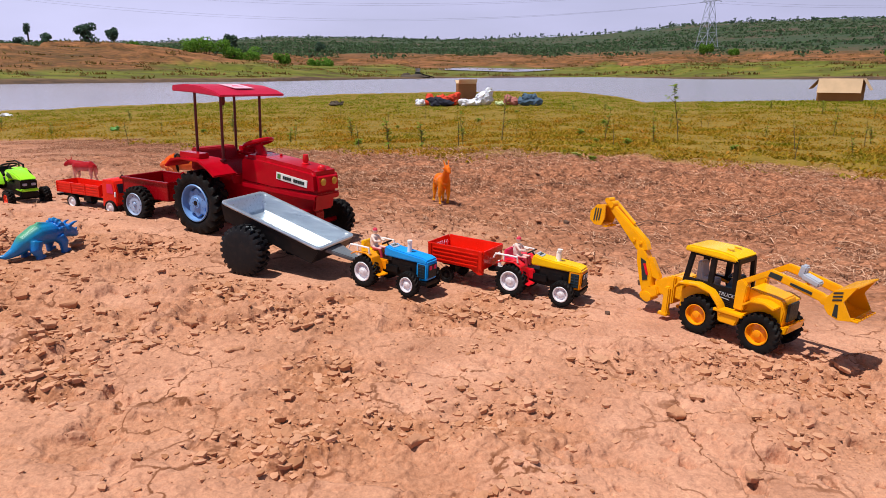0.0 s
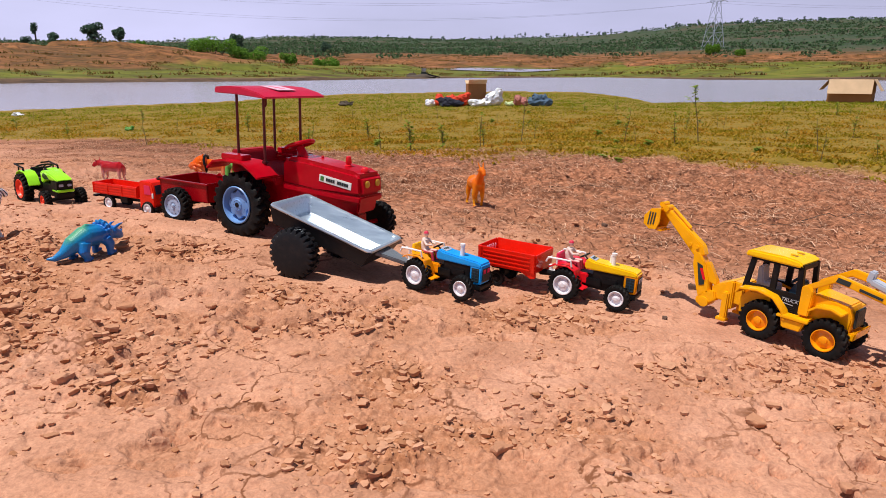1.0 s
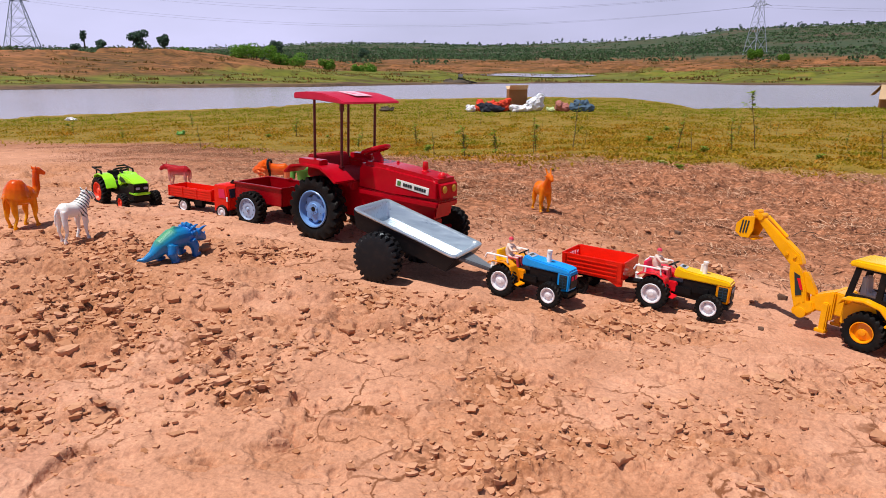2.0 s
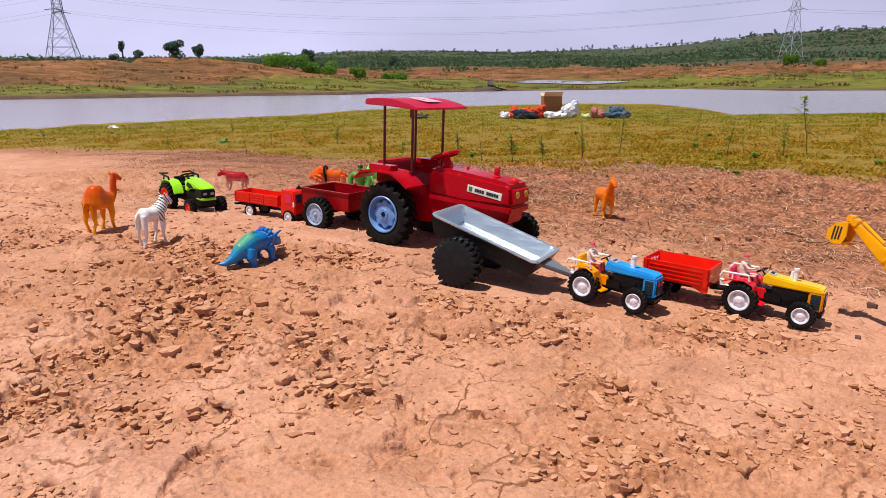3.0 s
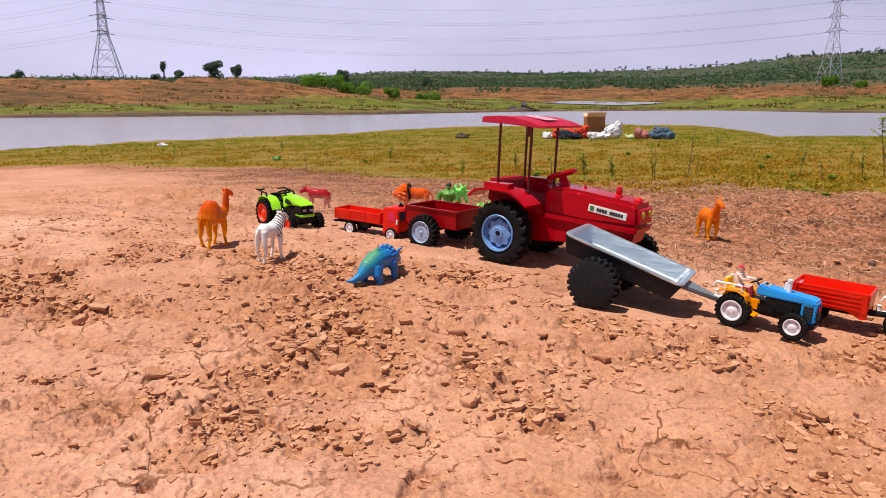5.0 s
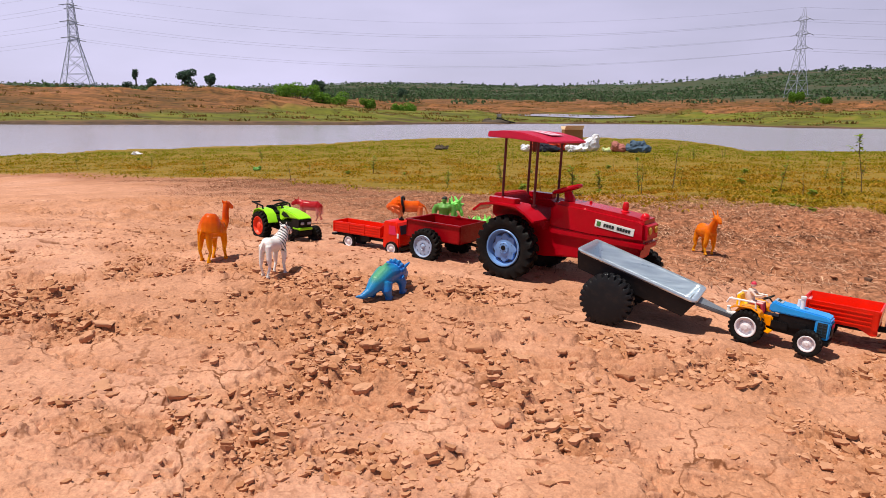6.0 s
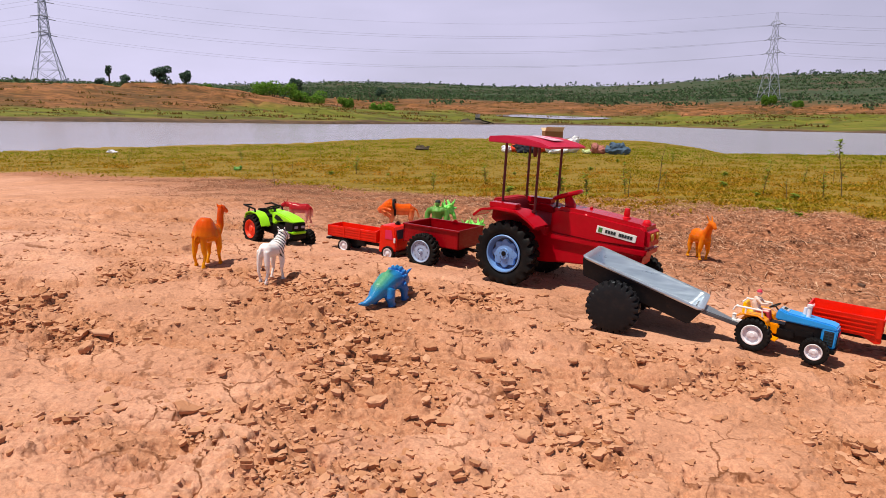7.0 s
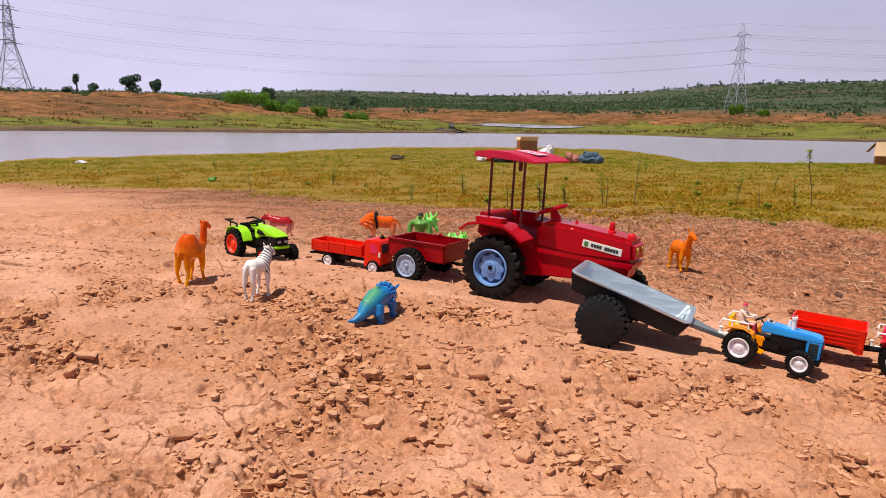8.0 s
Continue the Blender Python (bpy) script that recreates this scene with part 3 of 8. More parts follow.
M_BAG = toy("white_plastic_bag", (0.72, 0.74, 0.82), 0.35, 0.0, 10, sss=0.1)
M_BAGG = toy("pale_green_bag", (0.50, 0.60, 0.30), 0.5, 0.0, 10)

# ---- mesh helpers ----
def smooth(me, angle=40):
    me.polygons.foreach_set("use_smooth", np.ones(len(me.polygons), bool))
    me.set_sharp_from_angle(angle=radians(angle))


def part(name, bm, material, parent=None, label="", angle=40):
    """Links a bmesh as one mesh object under a thing or a part."""
    me = bpy.data.meshes.new(name)
    bmesh.ops.recalc_face_normals(bm, faces=bm.faces)
    bm.to_mesh(me)
    bm.free()
    smooth(me, angle)
    me.materials.append(material)
    ob = new(name, me)
    ob.parent = parent
    if label:
        ob["label"] = label
    return ob


def thing(name, label, category, group=""):
    return tagged(new(name), label, category, group)


def bulk(name, verts, faces, material, smoothed=False):
    """One object from arrays of corners and faces of one size."""
    me = bpy.data.meshes.new(name)
    verts, faces = np.asarray(verts, np.float32), np.asarray(faces, np.int32)
    n, k = faces.shape
    me.vertices.add(len(verts))
    me.vertices.foreach_set("co", verts.ravel())
    me.loops.add(n * k)
    me.loops.foreach_set("vertex_index", faces.ravel())
    me.polygons.add(n)
    me.polygons.foreach_set("loop_start", np.arange(0, n * k, k, dtype=np.int32))
    me.polygons.foreach_set("loop_total", np.full(n, k, np.int32))
    me.polygons.foreach_set("use_smooth", np.full(n, smoothed))
    me.update(calc_edges=True)
    me.materials.append(material)
    return new(name, me)


def merge(bm, tmp, m=None):
    if m is not None:
        tmp.transform(m)
    me = bpy.data.meshes.new("scratch")
    tmp.to_mesh(me)
    tmp.free()
    bm.from_mesh(me)
    bpy.data.meshes.remove(me)
    return bm


def B():
    return bmesh.new()


def box(bm, c, s, b=0.0, rot=(0, 0, 0), top=(1, 1), segs=2):
    """A box round c of the sizes s, its edges rounded by b, its top scaled."""
    t = B()
    bmesh.ops.create_cube(t, size=1.0)
    for v in t.verts:
        k = top if v.co.z > 0 else (1, 1)
        v.co = Vector((v.co.x * s[0] * k[0], v.co.y * s[1] * k[1], v.co.z * s[2]))
    if b:
        bmesh.ops.bevel(t, geom=t.edges[:], offset=b, segments=segs, affect="EDGES", clamp_overlap=True)
    return merge(bm, t, pose(*c, *rot))


def prism(bm, outline, y0, y1, b=0.0, m=None, segs=2):
    """A side outline of (x, z) drawn out from y0 to y1."""
    t = B()
    vs = [t.verts.new((x, y0, z)) for x, z in outline]
    f = t.faces.new(vs)
    r = bmesh.ops.extrude_face_region(t, geom=[f])
    bmesh.ops.translate(t, verts=[v for v in r["geom"] if isinstance(v, bmesh.types.BMVert)], vec=(0, y1 - y0, 0))
    bmesh.ops.recalc_face_normals(t, faces=t.faces)
    if b:
        bmesh.ops.bevel(t, geom=t.edges[:], offset=b, segments=segs, affect="EDGES", clamp_overlap=True)
    return merge(bm, t, m)


def strip(outline, thick):
    """A bent sheet's closed outline from a line of (x, z)."""
    pts = [Vector(p) for p in outline]
    up = []
    for i, p in enumerate(pts):
        d = (pts[min(i + 1, len(pts) - 1)] - pts[max(i - 1, 0)]).normalized()
        up.append(p + Vector((-d.y, d.x)) * thick)
    return [tuple(p) for p in pts] + [tuple(p) for p in reversed(up)]


def lathe(bm, profile, segs=32, m=None):
    """Turns (radius, y) pairs round the y axis."""
    t = B()
    rings = []
    for r, y in profile:
        if r < 1e-6:
            rings.append([t.verts.new((0, y, 0))])
        else:
            rings.append([t.verts.new((r * math.cos(2 * math.pi * i / segs), y, r * math.sin(2 * math.pi * i / segs))) for i in range(segs)])
    for a, b in zip(rings, rings[1:]):
        for i in range(segs):
            j = (i + 1) % segs
            if len(a) == 1 and len(b) == 1:
                continue
            if len(a) == 1:
                t.faces.new((a[0], b[i], b[j]))
            elif len(b) == 1:
                t.faces.new((a[i], a[j], b[0]))
            else:
                t.faces.new((a[i], a[j], b[j], b[i]))
    bmesh.ops.recalc_face_normals(t, faces=t.faces)
    return merge(bm, t, m)


def tube(bm, pts, radii, segs=10, m=None):
    """A round limb through pts with a radius at each."""
    t = B()
    pts = [Vector(p) for p in pts]
    if isinstance(radii, (int, float)):
        radii = [radii] * len(pts)
    prev, u = None, None
    for i, p in enumerate(pts):
        d = (pts[min(i + 1, len(pts) - 1)] - pts[max(i - 1, 0)]).normalized()
        if u is None:
            u = d.orthogonal().normalized()
        u = (u - d * u.dot(d)).normalized()
        w = d.cross(u)
        ring = [t.verts.new(p + radii[i] * (u * math.cos(2 * math.pi * k / segs) + w * math.sin(2 * math.pi * k / segs))) for k in range(segs)]
        if prev:
            for k in range(segs):
                t.faces.new((prev[k], prev[(k + 1) % segs], ring[(k + 1) % segs], ring[k]))
        else:
            t.faces.new(ring[::-1])
        prev = ring
    t.faces.new(prev)
    bmesh.ops.recalc_face_normals(t, faces=t.faces)
    return merge(bm, t, m)


def ball(bm, c, r, rot=(0, 0, 0), sub=2):
    t = B()
    bmesh.ops.create_icosphere(t, subdivisions=sub, radius=1.0)
    r = (r, r, r) if isinstance(r, (int, float)) else r
    return merge(bm, t, pose(*c, *rot) @ Matrix.Diagonal((*r, 1)))


def cyl(bm, a, b, r, segs=16):
    return tube(bm, [a, b], r, segs)


def wheel(parent, x, y, z, r, w, side, tyre, rim, rim_r=0.6, lugs=18, lug=0.10, rim_label="", studs=0, dome=False, slant=0.5, style=""):
    """A wheel: tyre with tread lugs, and its rim. side: -1 for the right side, 1 for the left."""
    bm = B()
    h = w / 2
    if dome:
        cross = [(0, 1.12, 0), (0.4, 1.10, 0), (0.70, 1.02, 0), (0.84, 0.95, 0), (0.87, 0.80, 1), (0.88, 0.4, 1), (0.88, 0.02, 1), (0.88, -0.02, 2), (0.88, -0.4, 2), (0.87, -0.8, 2), (0.8, -1, 0), (0, -1, 0)]
    else:
        cross = [(rim_r * 0.9, 0, 0), (rim_r, 0.72, 0), (rim_r + 0.06, 0.92, 0), (0.80, 1.0, 0), (0.90, 0.96, 1), (0.925, 0.80, 1), (0.93, 0.55, 1), (0.93, 0.3, 1), (0.93, 0.04, 1), (0.93, -0.04, 2), (0.93, -0.3, 2), (0.93, -0.55, 2), (0.925, -0.8, 2), (0.90, -0.96, 2), (0.80, -1.0, 0), (rim_r, -0.8, 0), (rim_r * 0.9, 0, 0)]
    n = lugs * 6
    rings = []
    for q, yy, zone in cross:
        ring = []
        for i in range(n if q else 1):
            a = 2 * math.pi * i / n
            rr = q
            if zone:
                ph = (i / 6 + (0.5 if zone == 2 else 0) + slant * abs(yy) * 0.9) % 1.0
                rr = q + (lug * 0.9 if ph < (0.6 if dome else 0.52) else 0)
            ring.append(bm.verts.new((r * rr * math.cos(a), h * yy, r * rr * math.sin(a))))
        rings.append(ring)
    for a_, b_ in zip(rings, rings[1:]):
        for i in range(n):
            j = (i + 1) % n
            if len(a_) == 1:
                bm.faces.new((a_[0], b_[i], b_[j]))
            elif len(b_) == 1:
                bm.faces.new((a_[i], a_[j], b_[0]))
            else:
                bm.faces.new((a_[i], a_[j], b_[j], b_[i]))
    if not dome:       # dark inner side
        lathe(bm, [(r * rim_r, -h * 0.7), (r * rim_r * 0.7, -h * 0.55), (0, -h * 0.55)], 24)
    if side < 0:
        bm.transform(Matrix.Scale(-1, 4, (0, 1, 0)))
    tyre_ob = part("wheel", bm, tyre, parent)
    tyre_ob.location = (x, y, z)
    if dome:
        return tyre_ob
    bm = B()
    R = r * rim_r * 1.01
    flip = Matrix.Scale(-1, 4, (0, 1, 0)) if side < 0 else Matrix.Identity(4)

    def piece(name_, bm_, material, label=""):
        bm_.transform(flip)
        return part(name_, bm_, material, tyre_ob, label)

    def ringed(n_, radius, size, y_, name_, material, long=1.0, start=0.0):
        """Small studs or holes set in a ring on the rim."""
        for i in range(n_):
            a = 2 * math.pi * i / n_ + start
            b_ = B()
            ball(b_, (0, 0, 0), (size * long, size * 0.4, size), (0, 0, 0), 1)
            b_.transform(Matrix.Translation((radius * math.cos(a), y_, radius * math.sin(a))) @ Matrix.Rotation(-a, 4, "Y"))
            piece(name_, b_, material)

    if style == "lobed":       # a dished ring, and in it a scalloped disc on its dark ground
        lathe(bm, [(R, h * 0.90), (R * 0.96, h * 1.0), (R * 0.90, h * 0.96), (R * 0.87, h * 0.6), (R * 0.84, h * 0.35), (R * 0.80, h * 0.25)], 48)
        piece("rim", bm, rim, rim_label)
        bm = B()
        lathe(bm, [(R * 0.86, h * 0.22), (R * 0.4, h * 0.20), (0, h * 0.20)], 32)
        piece("rim_ground", bm, M_RIMDARK)
        bm = B()
        k = 96
        edge = [0.70 + 0.065 * math.cos(8 * 2 * math.pi * i / k) for i in range(k)]
        rows_ = [[bm.verts.new((R * q * e_ * math.cos(2 * math.pi * i / k), h * yy, R * q * e_ * math.sin(2 * math.pi * i / k))) for i, e_ in enumerate(edge if q > 0.9 else [0.70] * k)]
                 for q, yy in ((1.0, 0.24), (1.0, 0.50), (0.96, 0.58), (0.80, 0.60), (0.62, 0.66), (0.44, 0.68), (0.40, 0.78), (0.22, 0.78))]
        for lo, hi in zip(rows_, rows_[1:]):
            for i in range(k):
                bm.faces.new((lo[i], lo[(i + 1) % k], hi[(i + 1) % k], hi[i]))
        bm.faces.new(rows_[-1])
        piece("rim_disc", bm, rim)
        bm = B()
        lathe(bm, [(R * 0.135, h * 0.74), (R * 0.13, h * 0.84), (0, h * 0.85)], 20)
        piece("hub_cap", bm, M_BLACK)
        ringed(8, R * 0.235, R * 0.026, h * 0.79, "wheel_bolt", M_RIMDARK)
        ringed(8, R * 0.50, R * 0.022, h * 0.655, "wheel_bolt", M_RIMDARK, 1.0, 0.39)
    elif style == "holes":     # a nearly flat disc with a ring of slots
        lathe(bm, [(R, h * 0.90), (R * 0.96, h * 1.0), (R * 0.90, h * 0.94), (R * 0.86, h * 0.72), (R * 0.60, h * 0.76), (R * 0.34, h * 0.78), (R * 0.31, h * 0.72), (R * 0.17, h * 0.74), (R * 0.15, h * 0.95), (R * 0.10, h * 1.0), (0, h * 1.0)], 40)
        piece("rim", bm, rim, rim_label)
        ringed(10, R * 0.70, R * 0.078, h * 0.75, "rim_hole", M_RIMDARK, 0.55)
        ringed(8, R * 0.25, R * 0.042, h * 0.735, "rim_hole", M_RIMDARK, 1.0, 0.3)
    elif style == "slots":     # a white dished rim with four curved slots round a round hub
        lathe(bm, [(R, h * 0.90), (R * 0.95, h * 1.0), (R * 0.84, h * 0.95), (R * 0.78, h * 0.55), (R * 0.72, h * 0.50), (R * 0.56, h * 0.52), (R * 0.50, h * 0.66), (R * 0.26, h * 0.78), (R * 0.22, h * 0.90), (0, h * 0.92)], 36)
        piece("rim", bm, rim, rim_label)
        for q in range(4):
            a0 = math.pi * (q / 2 + 0.25)
            b_ = B()
            tube(b_, [(R * 0.645 * math.cos(a0 + d_ * 0.11), h * 0.50, R * 0.645 * math.sin(a0 + d_ * 0.11)) for d_ in range(-3, 4)], [R * 0.02, R * 0.05, R * 0.06, R * 0.062, R * 0.06, R * 0.05, R * 0.02], 6)
            piece("rim_slot", b_, M_GREYP)
    else:
        lathe(bm, [(R, h * 0.95), (R * 0.93, h * 0.98), (R * 0.88, h * 0.7), (R * 0.80, h * 0.35), (R * 0.62, h * 0.42), (R * 0.34, h * 0.6), (R * 0.30, h * 0.78), (R * 0.16, h * 0.82), (0, h * 0.84)], 36)
        for i in range(studs):
            a = 2 * math.pi * i / studs
            ball(bm, (R * 0.48 * math.cos(a), h * 0.52, R * 0.48 * math.sin(a)), R * 0.045, sub=1)
        piece("rim", bm, rim, rim_label)
    return tyre_ob


def organic(name, bm, material, label, category, voxel=0.002, iterations=4):
    """One moulded body: overlapping limbs melted into a single skin."""
    ob = part(name, bm, material)
    r = ob.modifiers.new("melt", "REMESH")
    r.mode, r.voxel_size, r.use_smooth_shade = "VOXEL", voxel, True
    s = ob.modifiers.new("soften", "SMOOTH")
    s.factor, s.iterations = 0.5, iterations
    return tagged(ob, label, category)

# ---- the ground ----
def grass_edge(x, y):
    return np.interp(x, (-6, -4, -3.2, -2.4, -1.7, -0.5, 0.1, 0.6, 1.1, 1.6, 2.6), (6.7, 6.0, 5.8, 5.2, 4.75, 3.65, 3.3, 3.05, 2.9, 2.78, 2.6)) + 0.6 * (fbm(x * 2.5, y * 2.5, 91, 4) - 0.5) + 0.5 * (fbm(x * 0.8, y * 0.8, 92, 3) - 0.5)


def make_ground():
    # columns fan out ahead of the viewer; past the fan they run on with ever longer steps
    inner = np.linspace(-1, 1, 780)
    out_ = np.cumsum(0.006 * 1.24 ** np.arange(56))
    u = np.concatenate([np.full(56, -1.0), inner, np.full(56, 1.0)])
    more = np.concatenate([-out_[::-1], np.zeros(780), out_])
    gy, y = [], 0.42
    s = 0.0024
    while y < 4500:
        gy.append(y)
        if y < 3.4:
            s = max(0.0024, 0.0024 * (y / 0.75) ** 1.25)
        elif y < 150:
            s = min(s * 1.05, 1.0)
        else:
            s *= 1.06
        y += s
    gy = np.array([-4000, -1500, -500, -150, -50, -15, -5, -2, -1, -0.3, 0.1, 0.25, 0.33, 0.38] + gy)
    U, Y = np.meshgrid(u, gy)
    X = -0.34 + U * (0.42 + 0.74 * np.clip(Y, 0.3, 900)) + more[None, :]
    gx = u
    Z = land(X, Y)
    d = np.hypot(X, Y)
    th = np.clip(np.degrees(np.arctan2(X, Y)), -60, 60)
    ds, df = np.interp(th, *NEAR_SHORE), np.interp(th, *FAR_SHORE)
    close = (1 - sstep(3.4, 5.0, d)) * (Y > 0.2)
    near = close > 0
    Z[near] += relief(X[near], Y[near]) * close[near]
    crumbled = np.zeros(X.shape)
    xn, yn = X[near], Y[near]
    whole, flake, broken = crust(xn, yn)
    crumbled[near] = np.clip(0.72 * broken * (0.4 + 0.6 * sstep(0.38, 0.56, fbm(xn * 9, yn * 9, 23, 3))) + 0.34 * (1 - whole), 0, 1) * close[near]
    edge = grass_edge(X, Y)
    grass = sstep(-0.15, 0.25, Y - edge) * (d < 40)
    straw = sstep(1.35, 2.3, Y + 0.55 * np.clip(X, -0.6, 1.2) + 0.9 * (fbm(X * 3, Y * 3, 95, 4) - 0.5)) * (1 - grass) * sstep(-2.0, -0.3, X + 0.7 * (Y - 2.3)) * (Y < 8)
    straw = np.maximum(straw, 0.85 * sstep(-0.8, -0.2, Y - edge + 0.3 * (fbm(X * 6, Y * 6, 94, 3) - 0.5)) * (1 - grass) * (Y < 8))
    beyond = d - df
    far = (beyond > -3) * (d > 40)
    rim = beyond + 6 * (fbm(X * 0.12, Y * 0.12, 96, 3) - 0.5)
    meadow = far * sstep(2.0, 4.5, rim)
    start = np.interp(th, (-40, -26, -12, 5, 25), (6, 8, 24, 40, 40))
    dry = far * sstep(0, 7, rim - start + (18 + 0.6 * start) * (fbm(X * 0.04, Y * 0.08, 97, 5) - 0.5))
    wet = far * (1 - sstep(2.4, 5.4, rim))
    scrub = far * sstep(120, 190, beyond + 60 * (fbm(X * 0.01, Y * 0.015, 98, 4) - 0.5))
    nx, ny = len(gx), len(gy)
    idx = np.arange(nx * ny).reshape(ny, nx)
    faces = np.stack([idx[:-1, :-1], idx[:-1, 1:], idx[1:, 1:], idx[1:, :-1]], -1).reshape(-1, 4)
    ob = bulk("ground", np.stack([X, Y, Z], -1).reshape(-1, 3), faces, M_GROUND, True)
    for name, v in (("clods", crumbled), ("grass", grass), ("straw", straw), ("meadow", meadow), ("dry", dry), ("scrub", scrub), ("wet", wet)):
        a = ob.data.attributes.new(name, "FLOAT", "POINT")
        a.data.foreach_set("value", np.ascontiguousarray(np.broadcast_to(v, X.shape), np.float32).ravel())
    return tagged(ob, "cracked dry reddish mud flat passing into short grass and far scrub hills", "ground", kind="structure")


make_ground()


def make_water():
    xs = np.concatenate([np.linspace(-400, 400, 60)])
    ys = np.concatenate([np.linspace(6, 140, 40)])
    X, Y = np.meshgrid(xs, ys)
    idx = np.arange(X.size).reshape(X.shape)
    faces = np.stack([idx[:-1, :-1], idx[:-1, 1:], idx[1:, 1:], idx[1:, :-1]], -1).reshape(-1, 4)
    ob = bulk("water", np.stack([X, Y, np.full(X.shape, WATER)], -1).reshape(-1, 3), faces, M_WATER)
    tagged(ob, "calm grey lavender muddy water of a reservoir between low banks", "water", kind="structure")


def make_inlet():
    """A shallow arm of the lake lying in the far meadow."""
    rng = np.random.default_rng(2)
    top, low = [], []
    for k in range(25):
        f = k / 24
        deg = -1.0 + 9.6 * f
        w = math.sin(math.pi * min(1, f * 1.02)) ** 0.5
        mid = 120 + 2.5 * math.sin(f * 7)
        for row, d in ((low, mid - 9 * w), (top, mid + 9 * w)):
            x, y = d * math.sin(radians(deg)), d * math.cos(radians(deg))
            row.append((x, y, float(land(np.array([x]), np.array([y]))[0]) + 0.12))
    v = np.array(low + top)
    f = np.array([[k, k + 1, k + 26, k + 25] for k in range(24)])
    tagged(bulk("water", v, f, M_WATER), "narrow pale arm of shallow water in the far meadow", "water", kind="structure")


make_water()
make_inlet()

# ---- the red tractor with its canopy ----
def red_tractor():
    t = thing("toy_tractor", "large red toy tractor with flat canopy and pale blue rims", "toy tractor")
    bm = B()   # chassis and lower body
    prism(bm, [(-0.075, 0.062), (0.06, 0.055), (0.12, 0.062), (0.275, 0.072), (0.314, 0.085), (0.320, 0.128), (0.06, 0.140), (-0.03, 0.150), (-0.08, 0.150)], -0.036, 0.036, 0.004)
    part("chassis", bm, M_RED, t)
    bm = B()   # bonnet, crowned, widening to the nose
    prism(bm, [(0.078, 0.130), (0.080, 0.190), (0.095, 0.202), (0.17, 0.198), (0.31, 0.184), (0.328, 0.176), (0.330, 0.125), (0.19, 0.122)], -0.044, 0.044, 0.011, None, 4)
    part("bonnet", bm, M_RED, t)
    bm = B()
    prism(bm, [(0.085, 0.118), (0.325, 0.110), (0.328, 0.126), (0.085, 0.134)], -0.0445, 0.0445, 0.003)
    part("side_moulding", bm, M_RED, t)
    bm = B()   # seat platform between the mudguards
    prism(bm, [(-0.078, 0.148), (0.055, 0.148), (0.075, 0.125), (0.080, 0.15), (0.05, 0.168), (-0.03, 0.172), (-0.045, 0.205), (-0.075, 0.205)], -0.062, 0.062, 0.003)
    part("seat_platform", bm, M_SEAT, t)
    for s in (-1, 1):
        bm = B()
        line = strip([(-0.092, 0.160), (-0.070, 0.178), (-0.035, 0.184), (0.028, 0.182), (0.058, 0.166), (0.080, 0.150)], 0.006)
        prism(bm, line, s * 0.058, s * 0.130, 0.0015)
        prism(bm, [(-0.075, 0.150), (-0.05, 0.183), (0.03, 0.183), (0.075, 0.155), (0.06, 0.135), (-0.05, 0.135)], s * 0.056, s * 0.062, 0.001)
        g = part("mudguard", bm, M_RED, t)
        bm = B()
        box(bm, (-0.020, s * 0.098, 0.194), (0.075, 0.030, 0.014), 0.002)
        part("tool_box", bm, M_RED, g)
    for x, y, z0 in ((-0.046, -0.0645, 0.186), (0.046, -0.0645, 0.180), (-0.046, 0.0645, 0.186), (0.046, 0.0645, 0.180)):
        bm = B()
        cyl(bm, (x, y, z0), (x, y, 0.352), 0.0035, 10)
        box(bm, (x, y, z0 + 0.003), (0.012, 0.012, 0.006), 0.001)
        part("canopy_post", bm, M_DKRED, t)
    bm = B()   # canopy: shallow crown, turned-down rim
    top = [(-0.076, 0.348), (-0.074, 0.362), (-0.03, 0.366), (0.02, 0.364), (0.07, 0.354), (0.094, 0.345), (0.094, 0.341), (0.0, 0.347)]
    prism(bm, top, -0.108, 0.108, 0.003)
    roof = part("canopy", bm, M_CRIMSON, t)
    bm = B()
    t2 = B()
    box(t2, (0, 0, 0), (0.062, 0.062, 0.0012), 0.0004)
    merge(bm, t2, pose(0.034, 0.0, 0.3632, 0, 7.5, 0))
    part("sticker", bm, M_PINKLABEL, roof, "pale pink sticker")
    bm = B()
    for k in range(4):
        box(bm, (0.018 + 0.009 * k, -0.008 + 0.010 * (k % 2), 0.3655 - 0.0012 * k), (0.006, 0.018, 0.001), 0, (0, 7.5, 0))
    part("print", bm, M_PINK, roof)
    bm = B()
    tube(bm, [(0.020, -0.035, 0.348), (0.020, -0.035, 0.322), (0.020, -0.035, 0.316)], [0.0055, 0.0060, 0.0035], 10)
    part("hanging_lamp", bm, M_DKRED, t)
    bm = B()   # steering column and wheel
    tube(bm, [(0.108, 0, 0.185), (0.112, 0, 0.205), (0.104, 0, 0.222)], [0.019, 0.014, 0.009], 14)
    part("steering_column", bm, M_RED, t)
    bm = B()
    ring = [(0.034 * math.cos(a * math.pi / 12), 0.036 * math.sin(a * math.pi / 12), 0) for a in range(25)]
    tube(bm, ring, 0.005, 8)
    for k in range(3):
        a = 2 * math.pi * k / 3
        box(bm, (0.017 * math.cos(a), 0.017 * math.sin(a), 0), (0.034, 0.007, 0.004), 0.001, (0, 0, math.degrees(a)))
    ball(bm, (0, 0, 0), (0.008, 0.008, 0.005))
    bm.transform(pose(0.103, 0, 0.228, 0, -20, 0))
    part("steering_wheel", bm, M_RED, t)
    bm = B()   # exhaust, air filter
